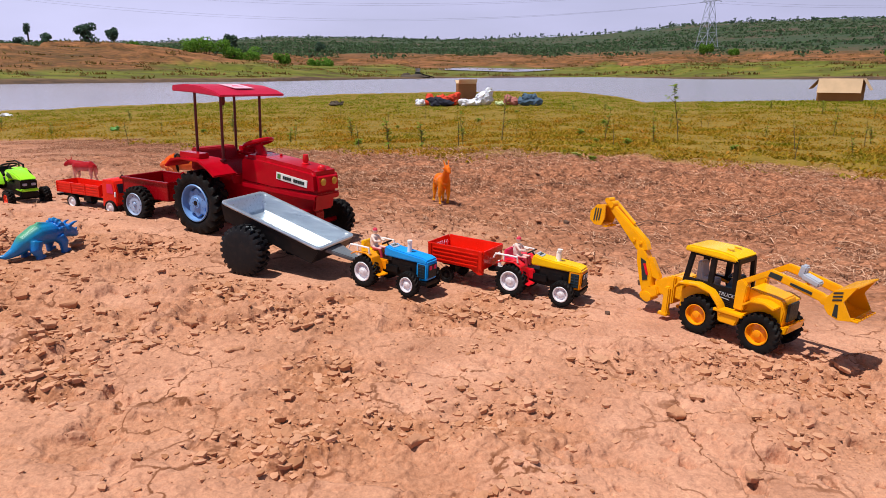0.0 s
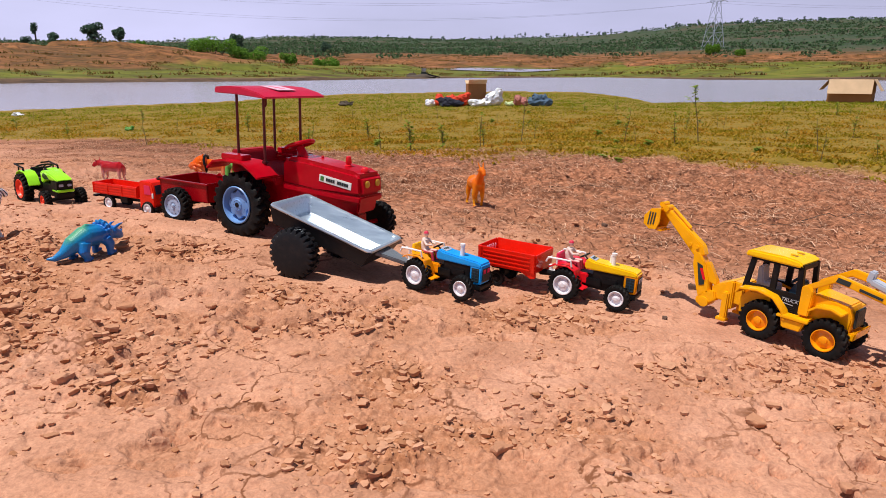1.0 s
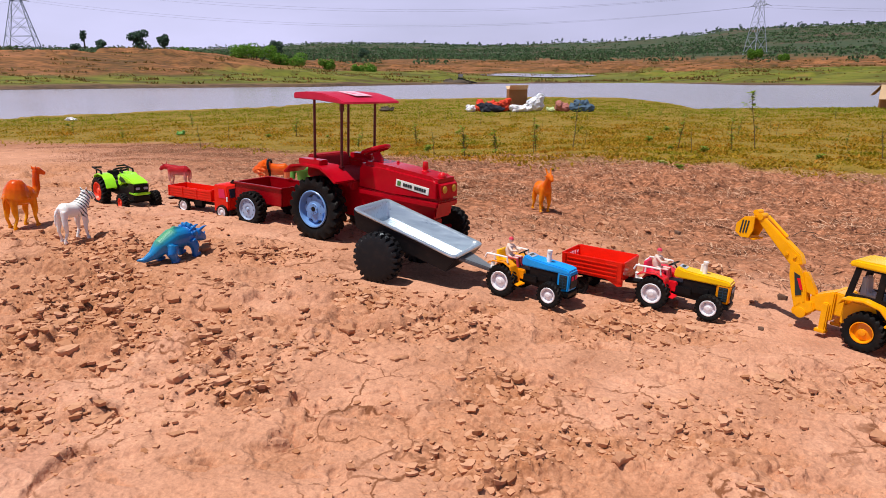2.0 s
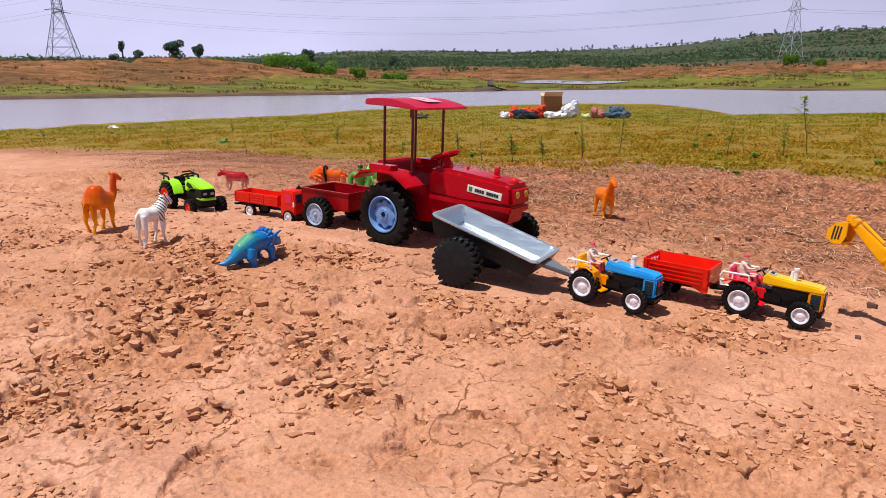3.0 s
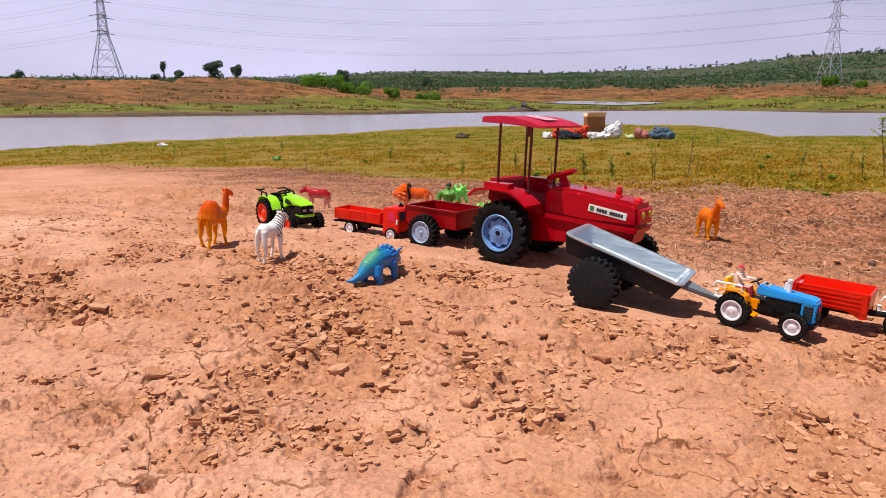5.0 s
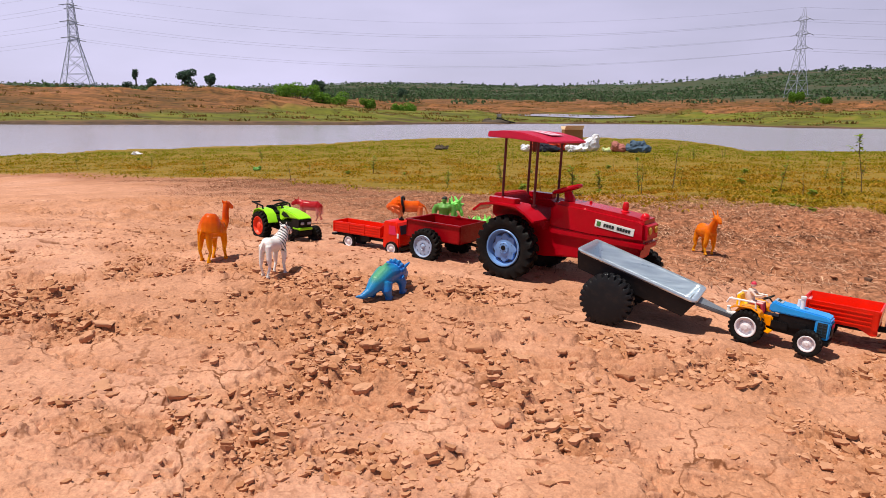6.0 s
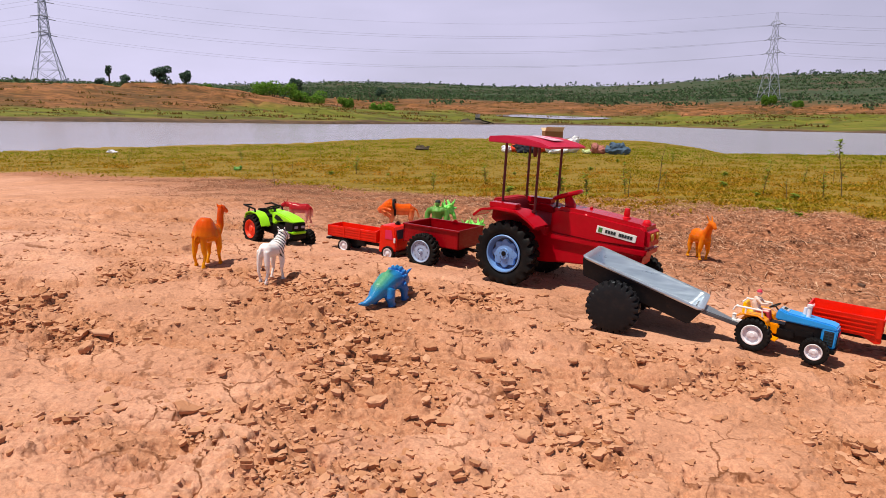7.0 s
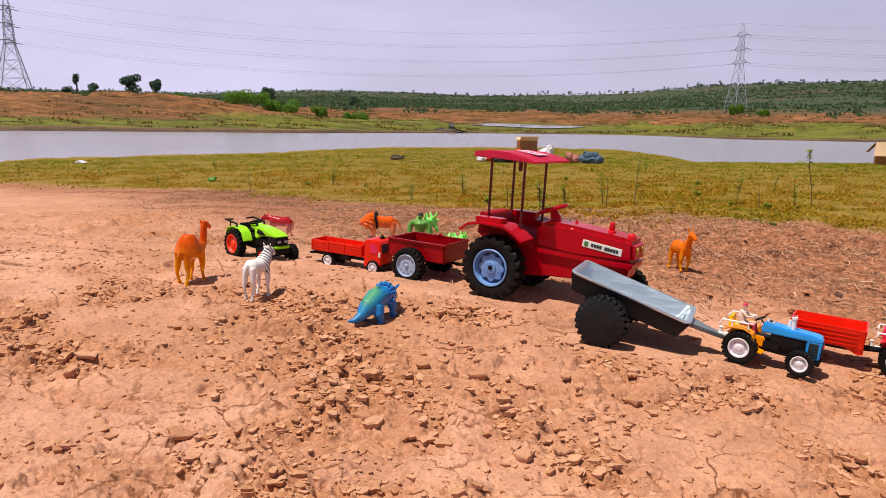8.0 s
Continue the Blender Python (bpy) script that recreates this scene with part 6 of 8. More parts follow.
def camel():
    bm = B()
    quadruped(bm, 0.054, 0.066, 0.0044, 0.0235, splay=0.021)
    tube(bm, [(-0.008, 0, 0.070), (-0.006, 0, 0.092), (-0.003, 0, 0.106), (-0.002, 0, 0.114)], [0.033, 0.027, 0.020, 0.012], 14)
    tube(bm, [(0.026, 0, 0.076), (0.042, 0, 0.074), (0.052, 0, 0.090), (0.053, 0, 0.112), (0.056, 0, 0.128)], [0.016, 0.012, 0.0095, 0.0085, 0.0085], 12)
    tube(bm, [(0.050, 0, 0.131), (0.062, 0, 0.130), (0.080, 0, 0.120)], [0.008, 0.0085, 0.005], 10)
    for s in (-1, 1):
        tube(bm, [(0.051, s * 0.006, 0.135), (0.049, s * 0.008, 0.143)], [0.003, 0.0012], 6)
    tube(bm, [(-0.036, 0, 0.080), (-0.044, 0, 0.066), (-0.043, 0, 0.048)], [0.004, 0.0028, 0.003], 8)
    return organic("toy_camel", bm, M_CAMEL, "glossy orange plastic toy camel with one hump standing on mud", "toy animal")


camel().matrix_world = stand(-1.372, 1.595, 75) @ Matrix.Diagonal((1, 1, 1.07, 1))


def zebra():
    bm = B()
    quadruped(bm, 0.058, 0.064, 0.0038, 0.0185, splay=0.017)
    tube(bm, [(0.020, 0, 0.078), (0.033, 0, 0.088), (0.040, 0, 0.099), (0.043, 0, 0.106)], [0.019, 0.0165, 0.0130, 0.0105], 12)
    tube(bm, [(0.040, 0, 0.109), (0.055, 0, 0.104), (0.067, 0, 0.095)], [0.0105, 0.0095, 0.006], 10)
    tube(bm, [(0.022, 0, 0.094), (0.031, 0, 0.106), (0.039, 0, 0.116)], [0.003, 0.0042, 0.004], 8)
    for s in (-1, 1):
        tube(bm, [(0.041, s * 0.007, 0.114), (0.039, s * 0.011, 0.126)], [0.0042, 0.0014], 6)
    tube(bm, [(-0.032, 0, 0.086), (-0.042, 0, 0.070), (-0.043, 0, 0.044)], [0.004, 0.0028, 0.0024], 8)
    return organic("toy_zebra", bm, M_ZEBRA, "white plastic toy zebra with dark stripes on its neck", "toy animal")


zebra().matrix_world = stand(-1.170, 1.490, 71)


def dinosaur():
    bm = B()
    tube(bm, [(-0.088, 0.026, 0.013), (-0.078, 0.017, 0.012), (-0.064, 0.008, 0.020), (-0.046, 0.002, 0.036), (-0.020, 0, 0.047), (0.010, 0, 0.045), (0.034, 0, 0.040)], [0.002, 0.006, 0.011, 0.019, 0.0235, 0.022, 0.015], 16)
    tube(bm, [(-0.064, 0.010, 0.030), (-0.036, 0, 0.058), (-0.014, 0, 0.070), (0.012, 0, 0.064)], [0.003, 0.005, 0.005, 0.004], 8)
    tube(bm, [(0.030, 0, 0.042), (0.048, 0, 0.042), (0.066, 0, 0.032), (0.074, 0, 0.026)], [0.016, 0.0155, 0.010, 0.005], 12)
    for k in range(7):   # frill with knobs
        a = math.pi * (k + 0.5) / 7
        tube(bm, [(0.034, 0.010 * math.cos(a), 0.046 + 0.010 * math.sin(a)), (0.024, 0.022 * math.cos(a), 0.050 + 0.021 * math.sin(a)), (0.021, 0.026 * math.cos(a), 0.052 + 0.025 * math.sin(a))], [0.007, 0.006, 0.002], 8)
    for s in (-1, 1):
        tube(bm, [(0.048, s * 0.009, 0.052), (0.060, s * 0.012, 0.059), (0.070, s * 0.012, 0.060)], [0.0045, 0.003, 0.001], 8)
        tube(bm, [(-0.034, s * 0.014, 0.036), (-0.040, s * 0.020, 0.020), (-0.034, s * 0.021, 0.006), (-0.034, s * 0.021, 0.0)], [0.014, 0.011, 0.007, 0.008], 10)
        tube(bm, [(0.018, s * 0.014, 0.036), (0.024, s * 0.020, 0.022), (0.022, s * 0.021, 0.007), (0.024, s * 0.021, 0.0)], [0.013, 0.010, 0.0065, 0.008], 10)
        ball(bm, (-0.028, s * 0.021, 0.004), (0.009, 0.008, 0.005), sub=1)
        ball(bm, (0.030, s * 0.021, 0.004), (0.009, 0.008, 0.005), sub=1)
    tube(bm, [(0.070, 0, 0.036), (0.076, 0, 0.044)], [0.004, 0.001], 8)
    return organic("toy_dinosaur", bm, M_DINO, "blue rubber toy dinosaur with green scaly back and horned frill", "toy animal", 0.0016, 3)


dinosaur().matrix_world = stand(-0.868, 1.402, 73) @ Matrix.Diagonal((1.12, 1, 1, 1))


def goat():
    bm = B()
    quadruped(bm, 0.048, 0.064, 0.0045, 0.023, splay=0.019)
    tube(bm, [(0.026, 0, 0.080), (0.038, 0, 0.100), (0.046, 0, 0.114)], [0.016, 0.011, 0.009], 12)
    tube(bm, [(0.042, 0, 0.118), (0.056, 0, 0.114), (0.068, 0, 0.104)], [0.0095, 0.009, 0.005], 10)
    for s in (-1, 1):
        tube(bm, [(0.042, s * 0.005, 0.122), (0.034, s * 0.008, 0.136), (0.028, s * 0.009, 0.142)], [0.0035, 0.0026, 0.001], 8)
        tube(bm, [(0.044, s * 0.008, 0.117), (0.040, s * 0.017, 0.113)], [0.003, 0.0015], 6)
    tube(bm, [(-0.034, 0, 0.084), (-0.042, 0, 0.080), (-0.046, 0, 0.072)], [0.004, 0.004, 0.002], 8)
    return organic("toy_goat", bm, M_GOAT, "translucent orange plastic toy goat standing among dry straw", "toy animal")


goat().matrix_world = stand(-0.012, 2.12, -70)


def cow():
    bm = B()
    quadruped(bm, 0.040, 0.084, 0.0042, 0.021, splay=0.018)
    tube(bm, [(0.036, 0, 0.066), (0.052, 0, 0.072), (0.066, 0, 0.070)], [0.015, 0.012, 0.010], 12)
    tube(bm, [(0.062, 0, 0.074), (0.078, 0, 0.066), (0.086, 0, 0.058)], [0.011, 0.009, 0.007], 10)
    for s in (-1, 1):
        tube(bm, [(0.064, s * 0.008, 0.080), (0.066, s * 0.018, 0.088), (0.070, s * 0.017, 0.095)], [0.003, 0.002, 0.001], 6)
    tube(bm, [(-0.044, 0, 0.070), (-0.054, 0, 0.058), (-0.054, 0, 0.030)], [0.004, 0.0024, 0.003], 8)
    return organic("toy_cow", bm, M_COW, "translucent crimson plastic toy cow with clear legs", "toy animal")


cow().matrix_world = stand(-1.455, 2.66, 172, 0.014)


def lion():
    bm = B()
    quadruped(bm, 0.042, 0.080, 0.0055, 0.021, splay=0.019)
    tube(bm, [(0.026, 0, 0.066), (0.046, 0, 0.068), (0.058, 0, 0.064)], [0.022, 0.027, 0.020], 12)
    tube(bm, [(0.054, 0, 0.065), (0.070, 0, 0.060), (0.080, 0, 0.052)], [0.015, 0.013, 0.009], 10)
    for k in range(13):    # shaggy mane in two rows of locks
        a = 2 * math.pi * k / 13
        w = 1 + 0.18 * math.sin(k * 5.3)
        tube(bm, [(0.052, 0.018 * math.cos(a), 0.064 + 0.018 * math.sin(a)), (0.036, 0.033 * w * math.cos(a), 0.062 + 0.033 * w * math.sin(a))], [0.008, 0.002], 8)
        tube(bm, [(0.064, 0.013 * math.cos(a + 0.2), 0.061 + 0.013 * math.sin(a + 0.2)), (0.056, 0.026 * w * math.cos(a + 0.2), 0.061 + 0.026 * w * math.sin(a + 0.2))], [0.006, 0.002], 8)
    tube(bm, [(-0.040, 0, 0.070), (-0.054, 0, 0.060), (-0.062, 0, 0.036)], [0.004, 0.0028, 0.004], 8)
    return organic("toy_lion", bm, M_LION, "translucent orange plastic toy lion with a shaggy mane", "toy animal", 0.0016, 1)


lion().matrix_world = stand(-1.030, 2.62, 190) @ Matrix.Scale(1.15, 4)
bm_ = B()
tube(bm_, [(0.026 + 0.004 * math.sin(k), 0.0265 * math.cos(k * math.pi / 6), 0.066 + 0.0285 * math.sin(k * math.pi / 6)) for k in range(13)], 0.0045, 6)
band_ = part("toy_collar", bm_, M_BLACK)
tagged(band_, "black band round the toy lion's shoulders", "collar")
band_.matrix_world = stand(-1.030, 2.62, 190) @ Matrix.Scale(1.15, 4)


def strongman():
    """A plain bust-like figure in green plastic."""
    bm = B()
    tube(bm, [(0, 0, 0.0), (0, 0, 0.045), (0, 0, 0.075), (0, 0, 0.098), (0, 0, 0.112)], [0.020, 0.019, 0.021, 0.027, 0.015], 14)
    ball(bm, (0.002, 0, 0.126), (0.011, 0.010, 0.014))
    for s in (-1, 1):
        ball(bm, (0.004, s * 0.022, 0.100), 0.014)
        tube(bm, [(0, s * 0.030, 0.102), (0.002, s * 0.041, 0.082), (0.010, s * 0.040, 0.056), (0.014, s * 0.036, 0.044)], [0.013, 0.012, 0.010, 0.008], 10)
        tube(bm, [(0, s * 0.012, 0.03), (0, s * 0.015, 0.0)], [0.014, 0.012], 10)
    return organic("toy_figure", bm, M_HULK, "plain green plastic toy strongman figure with dark hair", "toy figure", 0.0022, 3)


strongman().matrix_world = stand(-0.866, 2.40, -100) @ Matrix.Scale(0.9, 4)
bm_ = B()
ball(bm_, (0.0, 0, 0.1335), (0.0125, 0.0115, 0.009))
hair_ = part("toy_hair", bm_, M_INK)
tagged(hair_, "dark moulded cap of hair on the green toy figure", "toy hair")
hair_.matrix_world = stand(-0.866, 2.40, -100) @ Matrix.Scale(0.9, 4)


def spiky(seed, n, size, label):
    """A toy creature of soft mint plastic, all fins and spikes."""
    rnd = random.Random(seed)
    bm = B()
    tube(bm, [(-size, 0, 0.012), (-size * 0.4, 0, 0.030), (size * 0.4, 0, 0.034), (size, 0, 0.030)], [0.006, 0.016, 0.018, 0.008], 12)
    for k in range(n):
        a, x = rnd.uniform(0.1, 0.9) * math.pi, rnd.uniform(-0.8, 0.9) * size
        d = Vector((rnd.uniform(-0.6, 0.6), math.cos(a), math.sin(a))).normalized()
        base = Vector((x, 0, 0.032))
        tube(bm, [base, base + d * 0.022, base + d * rnd.uniform(0.034, 0.05)], [0.009, 0.006, 0.0012], 8)
    for x in (-size * 0.5, size * 0.5):
        for s in (-1, 1):
            tube(bm, [(x, s * 0.012, 0.028), (x, s * 0.022, 0.012), (x + 0.006, s * 0.022, 0.0)], [0.009, 0.007, 0.007], 8)
    return organic("toy_dragon", bm, M_MINT, label, "toy animal", 0.0022, 2)


spiky(3, 14, 0.05, "mint green plastic toy dragon with spiky fins lying on mud").matrix_world = stand(-0.735, 2.42, 15) @ Matrix.Scale(0.8, 4)
d_ = spiky(5, 16, 0.04, "mint green plastic toy dragon with tall spiky fins behind a figure")
d_.matrix_world = stand(-0.838, 2.47, 60, 0.05) @ Matrix.Scale(1.0, 4)

# ---- loose ground cover ----
def surf(x, y):
    """Height of the ground with its relief, for arrays of places."""
    x, y = np.asarray(x, float), np.asarray(y, float)
    close = (1 - sstep(3.4, 5.0, np.hypot(x, y))) * (y > 0.2)
    z, near = land(x, y), close > 0
    z[near] += relief(x[near], y[near]) * close[near]
    return z


def leaflets(x, y, length, wide, rng):
    """Low leaves of a ground cover: bent diamonds at all angles, one island each."""
    n = len(x)
    z = land(x, y) - 0.003
    a, up = rng.uniform(0, 2 * np.pi, n), np.radians(rng.uniform(4, 52, n))
    dx, dy, dz = np.cos(a) * np.cos(up), np.sin(a) * np.cos(up), np.sin(up)
    twist = rng.uniform(-0.8, 0.8, n)
    sx, sy, sz = -np.sin(a) * np.cos(twist), np.cos(a) * np.cos(twist), np.sin(twist)
    o = rng.uniform(0.0, 0.45, n) * length * np.sin(up)
    p = np.stack([x, y, z + o], 1)
    d, s = np.stack([dx, dy, dz], 1), np.stack([sx, sy, sz], 1) * wide[:, None] / 2
    mid = p + d * (length * 0.55)[:, None]
    mid[:, 2] += length * 0.10
    v = np.stack([p, mid - s, p + d * length[:, None], mid + s], 1)
    return v.reshape(-1, 3), np.arange(n)[:, None] * 4 + np.array([[0, 1, 2, 3]])


def make_grass():
    rng = np.random.default_rng(4)
    n = 560000
    d = np.exp(rng.uniform(np.log(2.6), np.log(31), n))
    th = np.radians(rng.uniform(-50, 43, n))
    x, y = d * np.sin(th), d * np.cos(th)
    e = y - grass_edge(x, y)
    clump = fbm(x * 5.5, y * 5.5, 105, 3)
    keep = (e > -0.25) & (rng.uniform(0, 1, n) < sstep(-0.35, 0.5, e) * (0.32 + 0.68 * sstep(0.38, 0.56, clump)) * (0.5 + 0.5 * sstep(0.35, 0.6, fbm(x * 2.2, y * 2.2, 101, 3)))) & (land(x, y) > WATER + 0.03)
    x, y, d, clump = x[keep], y[keep], d[keep], clump[keep]
    n = len(x)
    tuft = 0.55 + 0.7 * sstep(0.35, 0.7, clump)
    length = rng.uniform(0.012, 0.034, n) * tuft * (0.66 + 0.045 * d)
    wide = length * rng.uniform(0.25, 0.6, n)
    v, f = leaflets(x, y, length, wide, rng)
    tagged(bulk("grass", v, f, M_GRASS), "short yellowing green grass and low weeds on the bank", "grass", kind="stuff")


make_grass()


def make_straw():
    rng = np.random.default_rng(6)
    n = 480000
    x, y = rng.uniform(-4.2, 2.4, n), rng.uniform(1.4, 5.6, n)
    m = sstep(1.35, 2.3, y + 0.55 * np.clip(x, -0.6, 1.2) + 0.9 * (fbm(x * 3, y * 3, 95, 4) - 0.5)) * sstep(-2.0, -0.3, x + 0.7 * (y - 2.3))
    e = y - grass_edge(x, y)
    m = np.maximum(m, 0.8 * sstep(-0.8, -0.25, e)) * (1 - sstep(0.0, 0.35, e))
    keep = rng.uniform(0, 1, n) < m * (0.12 + 0.88 * sstep(0.40, 0.66, fbm(x * 4.5, y * 7, 111, 4)))
    x, y = x[keep], y[keep]
    n = len(x)
    z = surf(x, y)
    a, l, w = rng.uniform(0, np.pi, n), 0.008 + 0.055 * rng.uniform(0, 1, n) ** 2.6, 0.0004 + 0.0011 * rng.uniform(0, 1, n) ** 2
    bend, lift = rng.uniform(-0.3, 0.3, n) * l, rng.uniform(0.0005, 0.010, n)
    ux, uy = np.cos(a), np.sin(a)
    rows = []
    for k, (s, up) in enumerate(((-0.5, 0.2), (0.0, 1.0), (0.5, 0.3))):
        off = bend * (1 - abs(s) * 2)
        cx, cy, cz = x + ux * l * s - uy * off, y + uy * l * s + ux * off, z + 0.001 + lift * up
        rows += [np.stack([cx - uy * w, cy + ux * w, cz], 1), np.stack([cx + uy * w, cy - ux * w, cz + w * 0.6], 1)]
    v = np.stack(rows, 1).reshape(-1, 3)
    i = np.arange(n)[:, None] * 6
    f = np.concatenate([i + np.array([[0, 1, 3, 2]]), i + np.array([[2, 3, 5, 4]])], 0)
    tagged(bulk("straw", v, f, M_STRAW), "loose dry straw and dead stalks littering the mud", "straw", kind="stuff")


make_straw()


def dead_stalk(x0, y0, x1, y1, seed):
    rnd = random.Random(seed)
    pts, px_, py_ = [], np.linspace(x0, x1, 15), np.linspace(y0, y1, 15)
    for x, y in zip(px_, py_):
        y += rnd.uniform(-0.012, 0.012)
        pts.append((x, y, float(surf(np.array([x]), np.array([y]))[0]) + rnd.uniform(0.002, 0.007)))
    bm = B()
    tube(bm, pts, [0.0013 - 0.00004 * k for k in range(15)], 6)
    tagged(part("dry_stalk", bm, M_BARK), "long thin dead stalk lying across the straw", "stalk", "dead stalks")


for at_ in ((0.50, 1.88, 0.98, 2.02), (0.98, 2.03, 1.45, 2.22), (0.24, 2.34, 0.52, 2.42)):
    dead_stalk(*at_, int(at_[1] * 100))


def lump(seed, flat=0.5, points=11):
    """A broken piece of dry crust: ragged outline, uneven top, crumbling sides."""
    rnd = random.Random(seed)
    bm = B()
    rings = []
    out_ = [0.5 * rnd.uniform(0.5, 1.0) for k in range(points)]
    turn = [6.283 * (k + rnd.uniform(-0.3, 0.3)) / points for k in range(points)]
    tilt = rnd.uniform(-0.25, 0.25)
    for z, r in ((-0.5, 0.80), (0.05, 0.98), (0.40, 1.0), (0.52, 0.74)):
        ring = []
        for a, o in zip(turn, out_):
            q = o * r * rnd.uniform(0.88, 1.08)
            ring.append(bm.verts.new((q * math.cos(a), q * math.sin(a), (z + (tilt * math.cos(a) * o * 2 + rnd.uniform(-0.13, 0.13) if z > -0.4 else 0)) * flat)))
        rings.append(ring)
    for lo, hi in zip(rings, rings[1:]):
        for k in range(points):
            j = (k + 1) % points
            bm.faces.new((lo[k], lo[j], hi[j], hi[k]))
    c = bm.verts.new((rnd.uniform(-0.1, 0.1), rnd.uniform(-0.1, 0.1), (0.5 + rnd.uniform(-0.12, 0.1)) * flat))
    for k in range(points):
        bm.faces.new((rings[-1][k], rings[-1][(k + 1) % points], c))
    bmesh.ops.triangulate(bm, faces=bm.faces[:])
    me = bpy.data.meshes.new("mud_clod")
    bm.to_mesh(me)
    bm.free()
    smooth(me, 38)
    me.materials.append(M_CLODS)
    return me


def flake(seed):
    """A thin scale of crust, wider above than below."""
    rnd = random.Random(seed)
    n = rnd.choice((6, 7, 7, 8))
    turn = [6.283 * (k + rnd.uniform(-0.35, 0.35)) / n for k in range(n)]
    out_ = [0.5 * rnd.uniform(0.6, 1.05) for k in range(n)]
    pts = [(o * 0.86 * math.cos(a), o * 0.86 * math.sin(a), -0.2) for a, o in zip(turn, out_)]
    pts += [(o * math.cos(a), o * math.sin(a), 0.12 + rnd.uniform(-0.08, 0.08)) for a, o in zip(turn, out_)]
    pts.append((rnd.uniform(-0.1, 0.1), rnd.uniform(-0.1, 0.1), 0.18 + rnd.uniform(-0.04, 0.05)))
    tris = []
    for k in range(n):
        j = (k + 1) % n
        tris += [(k, j, n + j), (k, n + j, n + k), (n + k, n + j, 2 * n)]
    return np.array(pts), np.array(tris)


def make_clods():
    rng = np.random.default_rng(8)
    shapes = [lump(40 + k, rng.uniform(0.5, 0.8), 12) for k in range(12)]
    small = [flake(60 + k) for k in range(14)]
    # the ones that can be told apart
    spots = [(-0.023, 0.692, 0.030), (0.345, 0.636, 0.020), (-1.397, 1.036, 0.045), (-0.884, 1.008, 0.040), (-0.948, 0.783, 0.03), (-1.081, 0.685, 0.034), (-1.123, 0.782, 0.016), (-1.065, 1.216, 0.03), (-1.025, 1.006, 0.035), (-0.664, 0.958, 0.042), (-1.158, 0.809, 0.040), (-0.778, 0.732, 0.028), (-0.822, 0.915, 0.042), (-0.80, 0.885, 0.030),
             (-0.374, 1.153, 0.026), (-0.541, 0.814, 0.028), (-0.615, 0.975, 0.030), (-0.56, 0.985, 0.028), (-1.04, 0.80, 0.034), (-0.93, 1.02, 0.032), (0.235, 0.90, 0.016), (-1.33, 1.08, 0.046),
             (-0.70, 0.84, 0.03), (-0.89, 0.72, 0.028), (-0.64, 0.70, 0.026), (-1.0, 0.98, 0.026), (-0.96, 1.16, 0.026), (-0.83, 1.06, 0.034), (-0.75, 1.12, 0.026), (0.12, 0.75, 0.02), (0.62, 0.80, 0.018)]
    while len(spots) < 230:
        x, y = rng.uniform(-1.7, 0.9), rng.uniform(0.55, 2.2)
        if rng.uniform() < 0.12 + patches(np.array([x]), np.array([y]))[0] * 0.8:
            spots.append((x, y, 0.012 + 0.022 * rng.uniform() ** 1.4))
    for k, (x, y, s) in enumerate(spots):
        ob = new("mud_clod", shapes[k % len(shapes)])
        z = float(surf(np.array([x]), np.array([y]))[0])
        ob.matrix_world = Matrix.Translation((x - 0.017, y, z + s * 0.07)) @ pose(0, 0, 0, rng.uniform(-9, 9), rng.uniform(-9, 9), rng.uniform(0, 360)) @ Matrix.Diagonal((s * rng.uniform(1.0, 1.5), s * rng.uniform(0.8, 1.1), s * rng.uniform(0.28, 0.46), 1))
        tagged(ob, "angular broken clod of dry reddish mud" if s > 0.024 else "small crumbly clod of dry reddish mud", "clod", "clods on the mud flat")
    # crumbs beyond counting
    n = 125000
    x, y = rng.uniform(-2.1, 1.3, n), np.exp(rng.uniform(np.log(0.5), np.log(2.9), n))
    m = np.clip(0.06 + 0.14 * sstep(1.3, 1.7, y) * sstep(0.75, 1.1, -x) + patches(x, y), 0, 1) * (1 - 0.75 * sstep(1.35, 1.9, y + 0.5 * np.clip(x, -0.8, 0.8))) * (0.12 + 0.88 * sstep(0.40, 0.58, fbm(x * 9, y * 9, 23, 3)))
    keep = rng.uniform(0, 1, n) < m
    x, y, m = x[keep], y[keep], m[keep]
    n = len(x)
    z = surf(x, y)
    s = (0.0032 + 0.017 * rng.uniform(0, 1, n) ** 4.2) * (0.6 + 0.4 * m) * (0.8 + 0.25 * y)
    base, tris = [q[0] for q in small], [q[1] for q in small]
    vs, fs, count = [], [], 0
    for k in range(len(small)):
        g = np.arange(n) % len(small) == k
        q, c, o = int(g.sum()), np.cos(np.arange(n)[g] * 1.7)[:, None], np.sin(np.arange(n)[g] * 1.7)[:, None]
        sz, tip = s[g][:, None], rng.uniform(-0.5, 0.5, (q, 2))
        px_, py_ = base[k][None, :, 0] * sz * 1.35, base[k][None, :, 1] * sz
        pz_ = base[k][None, :, 2] * sz + 0.6 * (px_ * tip[:, :1] + py_ * tip[:, 1:])
        vs.append(np.stack([px_ * c - py_ * o + x[g][:, None], px_ * o + py_ * c + y[g][:, None], pz_ + z[g][:, None] + sz * 0.06], -1).reshape(-1, 3))
        fs.append((tris[k][None] + (np.arange(q) * len(base[k]))[:, None, None] + count).reshape(-1, 3))
        count += q * len(base[k])
    tagged(bulk("mud_crumbs", np.concatenate(vs), np.concatenate(fs), M_CLOD), "crumbs and flakes of broken dry mud crust", "mud crumbs", kind="stuff")
